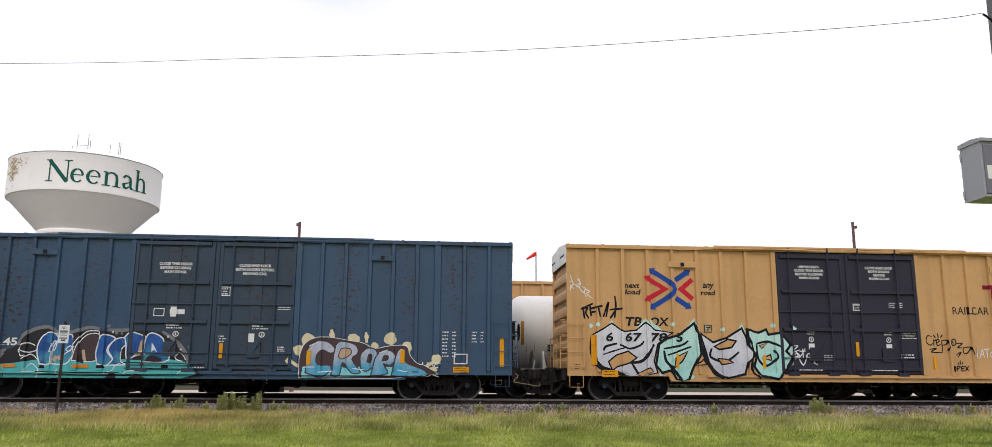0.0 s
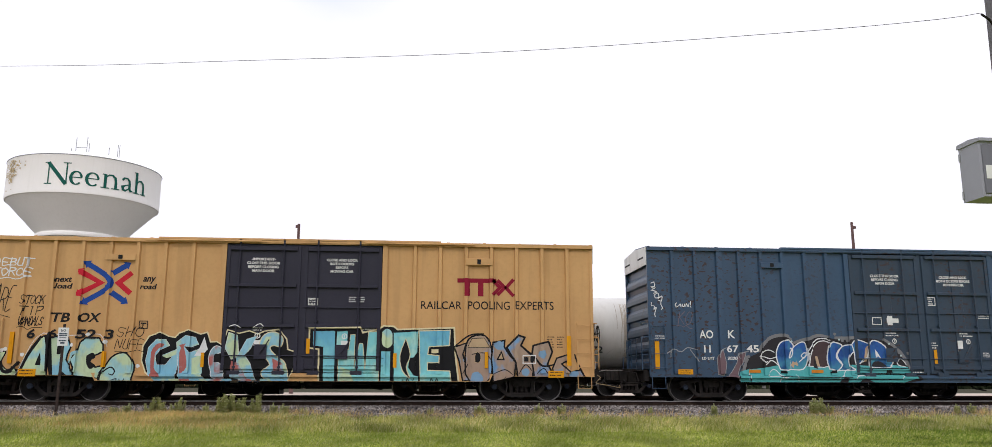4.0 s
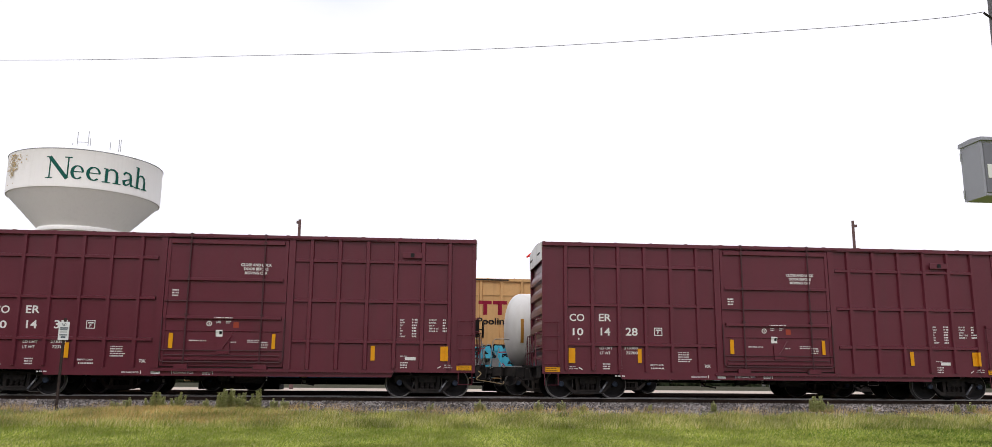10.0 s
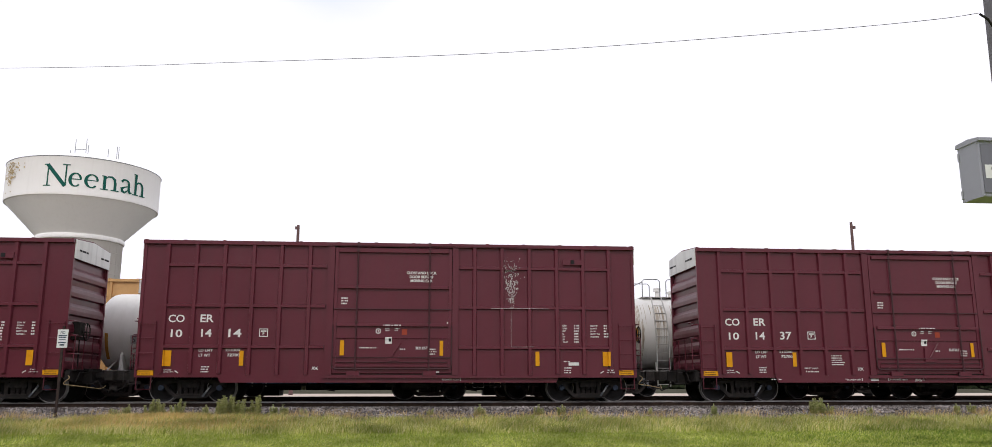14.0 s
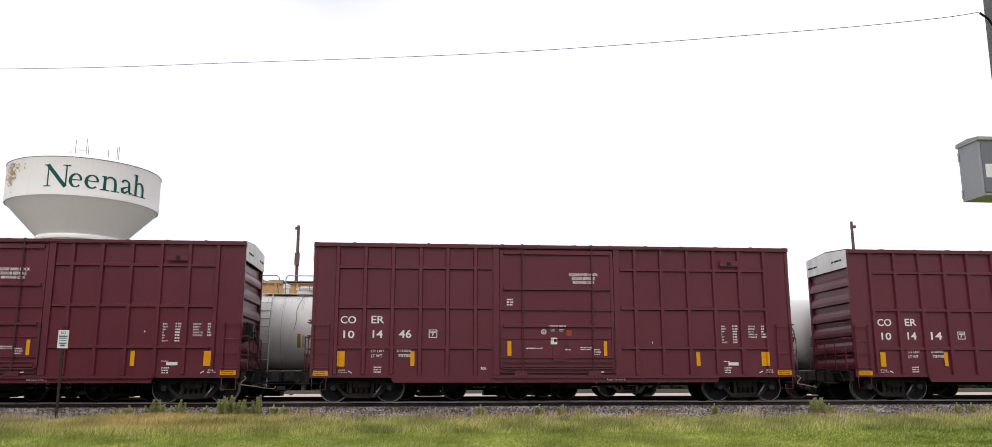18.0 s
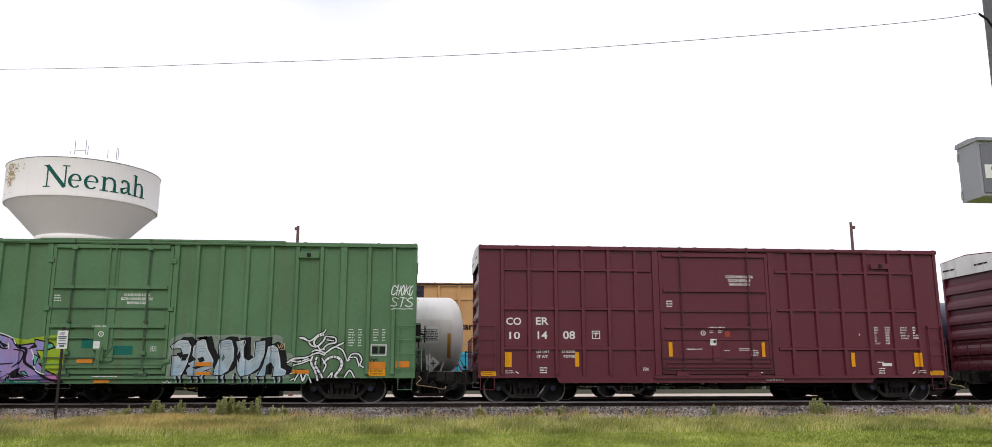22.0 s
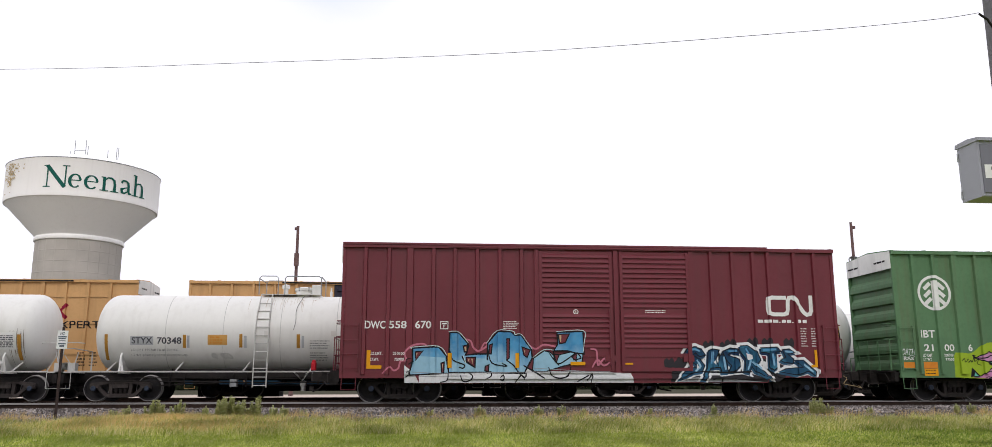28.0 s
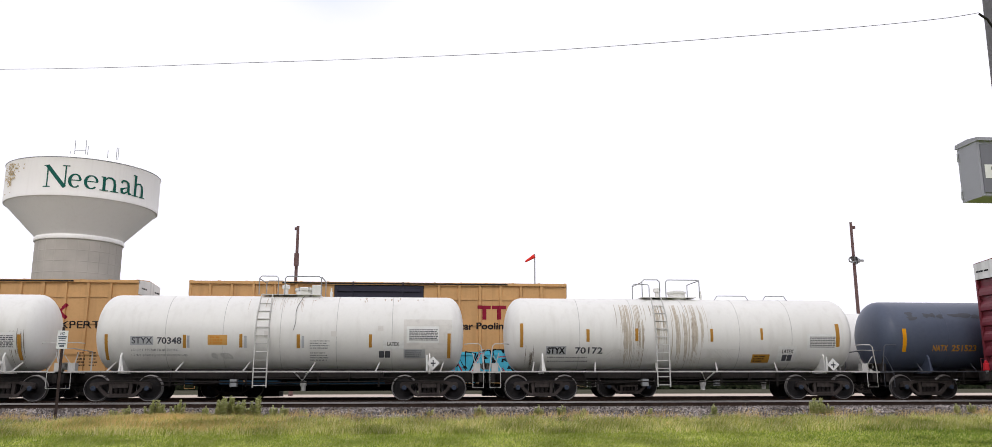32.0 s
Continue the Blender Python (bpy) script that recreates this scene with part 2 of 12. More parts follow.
def decal(name, verts, faces, mat, parent, at=(0, 0), relief=(), face=-1.62, lift=0.004, label=""):
    """A thin painted sheet on a wall at y = face that follows the posts and sills in relief (x0, x1, z0, z1, depth)."""
    back = [p[2] if len(p) > 2 else 0.0 for p in verts]
    v = [(p[0] + at[0], p[1] + at[1]) for p in verts]
    bx0, bx1 = min(p[0] for p in v), max(p[0] for p in v)
    bz0, bz1 = min(p[1] for p in v), max(p[1] for p in v)
    grow = min(lift, 0.02)
    near = [(r[0] - grow, r[1] + grow, r[2] - grow, r[3] + grow, r[4]) for r in relief if r[0] < bx1 and r[1] > bx0 and r[2] < bz1 and r[3] > bz0]
    bm = bmesh.new()
    pts = [bm.verts.new((x, -b, z)) for (x, z), b in zip(v, back)]
    for f in faces:
        if len(set(f)) > 2:
            try:
                bm.faces.new([pts[i] for i in f])
            except ValueError:
                pass
    cuts = {("x", c) for r in near for c in r[:2] if bx0 < c < bx1} | {("z", c) for r in near for c in r[2:4] if bz0 < c < bz1}
    for ax, c in sorted(cuts):
        bmesh.ops.bisect_plane(bm, geom=bm.verts[:] + bm.edges[:] + bm.faces[:], dist=1e-5,
                               plane_co=(c, 0, 0) if ax == "x" else (0, 0, c), plane_no=(1, 0, 0) if ax == "x" else (0, 0, 1))
    made, vs, fs, deep = {}, [], [], {}
    for f in bm.faces:
        f.normal_update()
        m = f.calc_center_median()
        d = max([r[4] for r in near if r[0] <= m.x <= r[1] and r[2] <= m.z <= r[3]] or [0])
        deep[f] = d
        idx = []
        loop = list(f.verts) if f.normal.y < 0 else list(f.verts)[::-1]
        for p in loop:
            k = (round(p.co.x, 5), round(p.co.y, 6), round(p.co.z, 5), d)
            if k not in made:
                made[k] = len(vs)
                vs.append((p.co.x, face - d - lift + p.co.y, p.co.z))
            idx.append(made[k])
        fs.append(tuple(idx))
    for e in bm.edges:
        if len(e.link_faces) == 2:
            d0, d1 = (deep[f] for f in e.link_faces)
            if d0 != d1:
                a, b = e.verts
                idx = [made.get((round(p.co.x, 5), round(p.co.y, 6), round(p.co.z, 5), d)) for p, d in ((a, d0), (b, d0), (b, d1), (a, d1))]
                fs.append(tuple(idx))
    bm.free()
    me = bpy.data.meshes.new(name)
    me.from_pydata(vs, [], fs)
    me.materials.append(mat)
    return part(name, me, mat, parent, label)


def letters(body, x, z, h, mat, parent, w=None, relief=(), bold=0.025, slant=0.0, align="LEFT", gap=1.0, line=1.0, name="lettering", face=-1.62, lift=0.004, label=""):
    v, f = text_shape(body, w, h, bold, slant, align, gap, line)
    return decal(name, v, f, mat, parent, (x, z), relief, face, lift, label)


def patch(name, x0, x1, z0, z1, mat, parent, relief=(), face=-1.62, lift=0.004, label=""):
    return decal(name, [(x0, z0), (x1, z0), (x1, z1), (x0, z1)], [(0, 1, 2, 3)], mat, parent, (0, 0), relief, face, lift, label)


def bars(x, z, w, rows, h, pitch, mat, parent, relief=(), face=-1.62, name="small_print", ragged=0.25, lift=0.004):
    """Lines of print too small to read, as bars broken like words."""
    rnd = random.Random(round(x * 100 + z * 7))
    v, f = [], []
    h *= 0.72
    for k in range(rows):
        e, top = x, z - k * pitch
        end = x + w * (1 - ragged * rnd.random())
        while e < end - 0.02:
            q = min(end, e + h * rnd.choice((0.7, 0.8, 1.0, 1.6)))
            o = len(v)
            v += [(e, top - h), (q, top - h), (q, top), (e, top)]
            f.append((o, o + 1, o + 2, o + 3))
            e = q + h * rnd.choice((0.3, 0.3, 0.35, 0.9))
    return tagged(decal(name, v, f, mat, parent, (0, 0), relief, face, lift), kind="stuff")


# ---- ground and tracks ----
TRACK_1, TRACK_2, TRACK_3 = 28.265, 32.36, 38.66


def ground_height(y):
    pts = ((-4000, -0.95), (10, -0.95), (14, -0.89), (18, -0.71), (24.4, -0.3), (25.2, -0.33), (41, -0.33), (42, -0.2), (4000, -0.2))
    return float(np.interp(y, [p[0] for p in pts], [p[1] for p in pts]))


def make_ground():
    xs = [-3500, -600, -150, -60] + [-40 + 1.0 * i for i in range(101)] + [90, 200, 600, 3500]
    ys = [-3500, -500, -60, 0, 6] + [10 + 0.6 * i for i in range(26)] + [26, 30, 36, 41, 42, 48, 60, 90, 150, 400, 1000, 3500]
    v = []
    for y in ys:
        for x in xs:
            h = 0.05 * noise.noise((x * 0.35, y * 0.5, 0)) if 9 < y < 24 else 0
            v.append((x, y, ground_height(y) + h))
    k = len(xs)
    f = [(j * k + i, j * k + i + 1, (j + 1) * k + i + 1, (j + 1) * k + i) for j in range(len(ys) - 1) for i in range(k - 1)]
    m, n, l, b = material("ground_cover", (0.1, 0.14, 0.03), 1.0, spec=0.0)
    co = n.new("ShaderNodeTexCoord").outputs["Object"]
    sep = n.new("ShaderNodeSeparateXYZ")
    l.new(co, sep.inputs[0])

    def above(limit, soft):
        r = n.new("ShaderNodeMapRange")
        r.inputs["From Min"].default_value, r.inputs["From Max"].default_value = limit, limit + soft
        l.new(sep.outputs["Y"], r.inputs[0])
        return r.outputs[0]

    turf = mixed(n, l, noise_node(n, l, co, 1.2, 6), (0.2, 0.26, 0.05), (0.26, 0.27, 0.09))
    turf = mixed(n, l, noise_node(n, l, co, 14, 5), turf, (0.12, 0.16, 0.035), 0.6)
    bed = mixed(n, l, noise_node(n, l, co, 9, 6), (0.1, 0.09, 0.085), (0.2, 0.185, 0.17))
    cinder = mixed(n, l, noise_node(n, l, co, 5, 6), (0.065, 0.058, 0.054), (0.11, 0.1, 0.09))
    scrub = mixed(n, l, noise_node(n, l, co, 0.9, 6), (0.06, 0.062, 0.04), (0.1, 0.095, 0.075))
    yard = mixed(n, l, noise_node(n, l, co, 0.7, 6), (0.62, 0.53, 0.46), (0.5, 0.43, 0.37))
    c = mixed(n, l, above(23.0, 0.8), turf, bed)
    c = mixed(n, l, above(28.8, 1.0), c, cinder)
    c = mixed(n, l, above(41.2, 0.6), c, yard)
    c = mixed(n, l, above(66, 2.5), c, scrub)
    l.new(c, b.inputs["Base Color"])
    bump(n, l, b, noise_node(n, l, co, 25, 4, (1, 1, 1), 0.2, 0.8), 0.6, 0.03)
    me = bpy.data.meshes.new("ground")
    me.from_pydata(v, [], f)
    me.materials.append(m)
    me.shade_smooth()
    tagged(new("ground", me), "mown green grass rising to a gravel rail yard and pale paving", "ground", "", "structure")


make_ground()
# Unseen wall, added to darken reflections on the left car sides.
solid("wall_south", Shape().box(-110, -13.5, -14.4, -14, -1, 8.5), grit("dark_wall", (0.05, 0.045, 0.04), (0.075, 0.07, 0.06), 0.8, 0.9), "unseen plain dark wall added behind the lawn to dim reflections", "wall", "", "structure")
# Near-black stone: the shade under the trains is put into the colour.
BED = grit("shaded_ballast", (0.014, 0.012, 0.012), (0.032, 0.028, 0.026), 11, 1.0, 0, 0.03, spec=0.0)


def make_track(y, x0, x1, label, top, top_label):
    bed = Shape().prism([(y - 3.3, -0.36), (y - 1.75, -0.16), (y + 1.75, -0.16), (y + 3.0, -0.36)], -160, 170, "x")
    solid("ballast_bed", bed, BED, "near-black crushed stone ballast bed, shade under the trains in its colour", "ballast", "", "structure")
    tr = tagged(thing("railway_track", label, "railway track", "parallel tracks"), kind="structure")
    prof = [(-0.075, -0.17), (0.075, -0.17), (0.075, -0.155), (0.012, -0.13), (0.012, -0.045), (0.036, -0.035), (0.036, -0.004), (0.03, 0), (-0.03, 0),
            (-0.036, -0.004), (-0.036, -0.035), (-0.012, -0.045), (-0.012, -0.13), (-0.075, -0.155)]
    for side in (-0.753, 0.753):
        part("rail", Shape().prism([(y + side + a, z) for a, z in prof], -160, 170, "x"), RAIL, tr)
        part("running_surface", Shape().box(-160, 170, y + side - 0.0385, y + side + 0.0385, -0.018, 0.004), top, tr, top_label)
    me = Shape().bevel_box(-0.115, 0.115, -1.3, 1.3, -0.32, -0.14, 0.012).mesh("tie", TIE)
    k = int((x1 - x0) / 0.52)
    for i in range(k):
        part("tie", me, TIE, tr, at=(x0 + 0.52 * i + 0.03 * noise.noise((i, 1, 2)), y + 0.05 * noise.noise((i, 5, 2)), 0))


make_track(TRACK_1, -20, 30, "near track, rusty rails with polished heads on wooden ties", RAIL_TOP, "polished steel rail head")
make_track(TRACK_2, -24, 34, "second track, rusty rails under the parked tank cars", RAIL, "rusty rail head")
make_track(TRACK_3, -28, 36, "third track, rusty rails under the parked yellow boxcars", RAIL, "rusty rail head")


# ---- trucks: side frames, springs, turning wheelsets ----
def wheelset_mesh():
    s = Shape()
    for d in (-1, 1):
        prof = [(0.0, 0.10), (0.10, 0.10), (0.12, 0.03), (0.36, 0.015), (0.40, 0.055), (0.431, 0.061), (0.45, 0.065), (0.457, 0.05), (0.46, -0.045), (0.485, -0.055), (0.485, -0.075),
                (0.40, -0.075), (0.37, -0.03), (0.12, -0.03), (0.10, -0.09), (0.0, -0.09)]
        s.lathe([(r, d * (0.755 + h)) for r, h in prof], 32, "y")
        s.lathe([(0.0, d * 1.17), (0.075, d * 1.17), (0.092, d * 1.15), (0.092, d * 1.10), (0.075, d * 0.85)], 14, "y")
        for k in range(3):
            a = k * 2.094
            s.rod([(0.05 * math.cos(a), d * 1.155, 0.05 * math.sin(a)), (0.05 * math.cos(a), d * 1.175, 0.05 * math.sin(a))], 0.014, 6)
    s.lathe([(0.08, -1.0), (0.08, 1.0)], 12, "y")
    me = s.mesh("wheelset", WHEEL, True)
    me.materials.append(TREAD)
    me.materials.append(CAP)
    for p in me.polygons:
        c = p.center
        if math.hypot(c.x, c.z) < 0.095 and abs(c.y) > 1.09:
            p.material_index = 2
        if math.hypot(c.x, c.z) > 0.432 and abs(c.y) > 0.7:
            p.material_index = 1
    return me


def side_frame_mesh():
    s = Shape()
    y0, y1 = -1.09, -0.94
    for d in (-1, 1):
        def pr(poly, a=y0, b=y1):
            s.prism([(d * u, w) for u, w in poly], a, b)
        pr([(0.0, 0.62), (0.0, 0.74), (0.42, 0.74), (0.72, 0.69), (1.02, 0.66), (1.07, 0.60), (1.07, 0.45), (1.0, 0.45), (0.99, 0.56), (0.70, 0.57), (0.40, 0.63)])
        pr([(0.70, 0.58), (0.79, 0.56), (0.78, 0.42), (0.50, 0.16), (0.40, 0.14), (0.36, 0.25), (0.46, 0.27), (0.66, 0.45)])
        pr([(0.0, 0.14), (0.42, 0.14), (0.40, 0.25), (0.0, 0.25)])
        pr([(0.28, 0.24), (0.38, 0.24), (0.42, 0.64), (0.30, 0.64)], y0 + 0.01, y1)
        pr([(0.74, 0.47), (1.03, 0.47), (1.03, 0.58), (0.74, 0.58)], y0 - 0.05, y1 - 0.02)
    s.box(-0.27, 0.27, y0 - 0.03, y1, 0.47, 0.61)
    s.box(-0.3, 0.3, y0 - 0.03, y1 + 0.05, 0.235, 0.275)
    return s.mesh("side_frame", TRUCK)


def spring_mesh():
    prof = []
    for k in range(5):
        z = 0.275 + k * 0.04
        prof += [(0.045, z), (0.066, z + 0.01), (0.066, z + 0.026), (0.045, z + 0.036)]
    return Shape().lathe(prof, 10, "z").mesh("coil_spring", TRUCK, True)


WHEELSET, SIDE_FRAME, SPRING = wheelset_mesh(), side_frame_mesh(), spring_mesh()
DUSTY = grit("dusty_truck_steel", (0.045, 0.038, 0.036), (0.075, 0.062, 0.057), 7, 0.9)
SIDE_FRAME_DUSTY = SIDE_FRAME.copy()
SIDE_FRAME_DUSTY.materials[0] = DUSTY
BOLSTER = Shape().box(-0.22, 0.22, -1.05, 1.05, 0.42, 0.66).box(-0.31, 0.31, -0.9, 0.9, 0.24, 0.6).box(-0.3, 0.3, -0.3, 0.3, 0.6, 0.75).mesh("truck", BLACK)
ROLLING = []


def add_truck(parent, x, axle=0.89, rolls=False, frame_mesh=None):
    tr = part("truck", BOLSTER, TRUCK, parent, "black cast steel four-wheel truck", at=(x, 0, 0))
    for turn in (0, math.pi):
        sf = part("side_frame", frame_mesh or SIDE_FRAME, TRUCK, tr)
        sf.rotation_euler = (0, 0, turn)
        for k in (-0.16, 0, 0.16):
            part("coil_spring", SPRING, TRUCK, tr, at=(k, -1.03 if turn == 0 else 1.03, 0))
    for d in (-axle, axle):
        ws = part("wheelset", WHEELSET, WHEEL, tr, "steel wheels on an axle, bright treads", at=(d, 0, 0.457))
        if rolls:
            ROLLING.append((ws, d))
    return tr


# ---- the passing boxcars ----
FACE = -1.6


def end_wall(parent, x, d, mat, ribs=6, white=True):
    """Corrugated end at x, facing d, with a pale panel at its top."""
    top, foot = 4.98, 0.8
    lim = 4.36 if white else 4.8
    step = (lim - 1.0) / ribs
    base = x - d * 0.1
    p = [(base - d * 0.05, foot), (base, foot)]
    for k in range(ribs):
        z = 1.0 + k * step
        p += [(base, z), (base + d * 0.09, z + step * 0.08), (base + d * 0.09, z + step * 0.3), (base + d * 0.07, z + step * 0.5), (base, z + step * 0.7)]
    p += [(base, top), (base - d * 0.05, top)]
    e = part("end_wall", Shape().prism(p, -1.54, 1.24, "y"), mat, parent)
    if white:
        gable = [(-1.6, 4.46), (1.3, 4.46), (1.3, 5.05), (-0.15, 5.16), (-1.6, 5.05)]
        part("height_panel", Shape().prism(gable, x + d * 0.002, x + d * 0.03, "x"), WHITE_END, parent, "white painted panel at the top of the end")
        s = Shape()
        for y0, y1 in ((-1.3, -1.12), (-1.08, -0.8), (-0.76, -0.6), (0.5, 0.75), (0.8, 1.2)):
            s.box(min(x + d * 0.031, x + d * 0.036), max(x + d * 0.031, x + d * 0.036), y0, y1, 4.72, 4.78)
        tagged(part("panel_print", s, INK, parent), kind="stuff")
    return e


def ladder(parent, x0, x1, z0, z1, mat, rungs=4, y=FACE - 0.09):
    lad = part("ladder", Shape().box(x0, x0 + 0.05, y, y + 0.02, z0, z1).box(x1 - 0.05, x1, y, y + 0.02, z0, z1)
               .box(x0 + 0.004, x0 + 0.046, y + 0.02, FACE, z1 - 0.056, z1 - 0.004).box(x1 - 0.046, x1 - 0.004, y + 0.02, FACE, z1 - 0.056, z1 - 0.004)
               .box(x0 + 0.004, x0 + 0.046, y + 0.02, FACE, z0 + 0.004, z0 + 0.056).box(x1 - 0.046, x1 - 0.004, y + 0.02, FACE, z0 + 0.004, z0 + 0.056), mat, parent)
    for k in range(rungs):
        z = z0 + 0.08 + (z1 - z0 - 0.16) * k / (rungs - 1)
        part("rung", Shape().rod([(x0, y - 0.01, z), (x1, y - 0.01, z)], 0.013), mat, lad)


def step(parent, x0, x1, mat):
    part("stirrup_step", Shape().rod([(x0, FACE, 0.85), (x0, FACE - 0.02, 0.42), (x1, FACE - 0.02, 0.42), (x1, FACE, 0.85)], 0.016), mat, parent)


def coupler(parent, x, d, reach):
    """Draft sill, coupler and hose at the end x."""
    a, b = sorted((x, x + d * (reach - 0.32)))
    part("draft_sill", Shape().box(min(a, x - d * 0.6), max(b - 0.25 * (d > 0), x - d * 0.6) if d > 0 else b + 0.6, -0.22, 0.22, 0.66, 1.0), BLACK, parent)
    c = Shape().box(min(x + d * (reach - 0.7), x + d * (reach - 0.2)), max(x + d * (reach - 0.7), x + d * (reach - 0.2)), -0.08, 0.08, 0.78, 0.94)
    c.prism([(x + d * (reach - 0.3), -0.16), (x + d * (reach - 0.02), -0.2), (x + d * (reach + 0.06), -0.08), (x + d * (reach - 0.04), 0.0), (x + d * (reach - 0.02), 0.14), (x + d * (reach - 0.25), 0.17)], 0.7, 1.0, "z")
    part("coupler", c, TRUCK, parent, "rusty steel knuckle coupler")
    part("air_hose", Shape().rod([(x + d * (reach - 0.45), -0.3, 0.7), (x + d * (reach - 0.25), -0.34, 0.45), (x + d * (reach - 0.05), -0.3, 0.36), (x + d * (reach + 0.02), -0.2, 0.45)], 0.025), BLACK, parent)
    part("uncoupling_lever", Shape().rod([(x + d * 0.35, -1.5, 0.62), (x + d * 0.4, -1.35, 0.92), (x + d * 0.4, -0.5, 0.95), (x + d * (reach - 0.3), -0.2, 1.0)], 0.014), BLACK, parent)
    part("end_sill", Shape().box(min(x + d * 0.02, x + d * 0.16), max(x + d * 0.02, x + d * 0.16), -1.5, 1.5, 0.66, 0.97), BLACK, parent)
    part("striker", Shape().box(min(x + d * 0.16, x + d * 0.42), max(x + d * 0.16, x + d * 0.42), -0.42, 0.42, 0.58, 1.06), BLACK, parent)
    part("trainline_pipe", Shape().rod([(x, -0.62, 0.6), (x + d * (reach - 0.5), -0.5, 0.58), (x + d * (reach - 0.42), -0.3, 0.68)], 0.03), BLACK, parent)
    part("glad_hand", Shape().box(min(x + d * (reach - 0.06), x + d * (reach + 0.08)), max(x + d * (reach - 0.06), x + d * (reach + 0.08)), -0.26, -0.14, 0.4, 0.52), TRUCK, parent)
    plat = Shape().box(min(x, x + d * 0.28), max(x, x + d * 0.28), -1.35, 1.35, 0.98, 1.02)
    part("crossover_platform", plat, BLACK, parent)


def underframe(parent, length, t0, t1):
    part("centre_sill", Shape().box(0.3, length - 0.3, -0.2, 0.2, 0.62, 1.0), BLACK, parent)
    part("floor", Shape().box(0.05, length - 0.05, -1.55, 1.55, 0.86, 1.0), BLACK, parent)
    for k in range(5):
        x = t0 + 1.6 + (t1 - t0 - 3.2) * k / 4
        part("crossbearer", Shape().box(x - 0.08, x + 0.08, -1.5, 1.5, 0.66, 0.9), BLACK, parent)
    m = (t0 + t1) / 2
    part("air_reservoir", Shape().lathe([(0, m + 0.2), (0.12, m + 0.2), (0.2, m + 0.28), (0.2, m + 1.1), (0.12, m + 1.18), (0, m + 1.18)], 16, "x", (0, -0.85, 0.6)), BLACK, parent, smooth=True)
    part("brake_cylinder", Shape().lathe([(0, m - 1.2), (0.16, m - 1.2), (0.16, m - 0.8), (0.05, m - 0.72), (0.05, m - 0.4), (0, m - 0.4)], 14, "x", (0, -0.7, 0.62)), BLACK, parent, smooth=True)
    part("control_valve", Shape().box(m - 0.25, m + 0.05, -1.1, -0.8, 0.48, 0.8).box(m - 0.2, m, -1.16, -1.1, 0.55, 0.7), BLACK, parent)
    for y, z, r in ((-1.25, 0.72, 0.018), (-0.5, 0.58, 0.02), (0.4, 0.6, 0.02)):
        part("brake_pipe", Shape().rod([(0.4, y, z), (t0 + 1.2, y, z - 0.03), (m, y, z - 0.06), (t1 - 1.2, y, z - 0.03), (length - 0.4, y, z)], r), BLACK, parent)
    for x in (m - 2.4, m + 2.2):
        part("brake_lever", Shape().rod([(x, -0.5, 0.62), (x + 0.12, -0.75, 0.42), (x + 0.5, -0.75, 0.36)], 0.025), BLACK, parent)


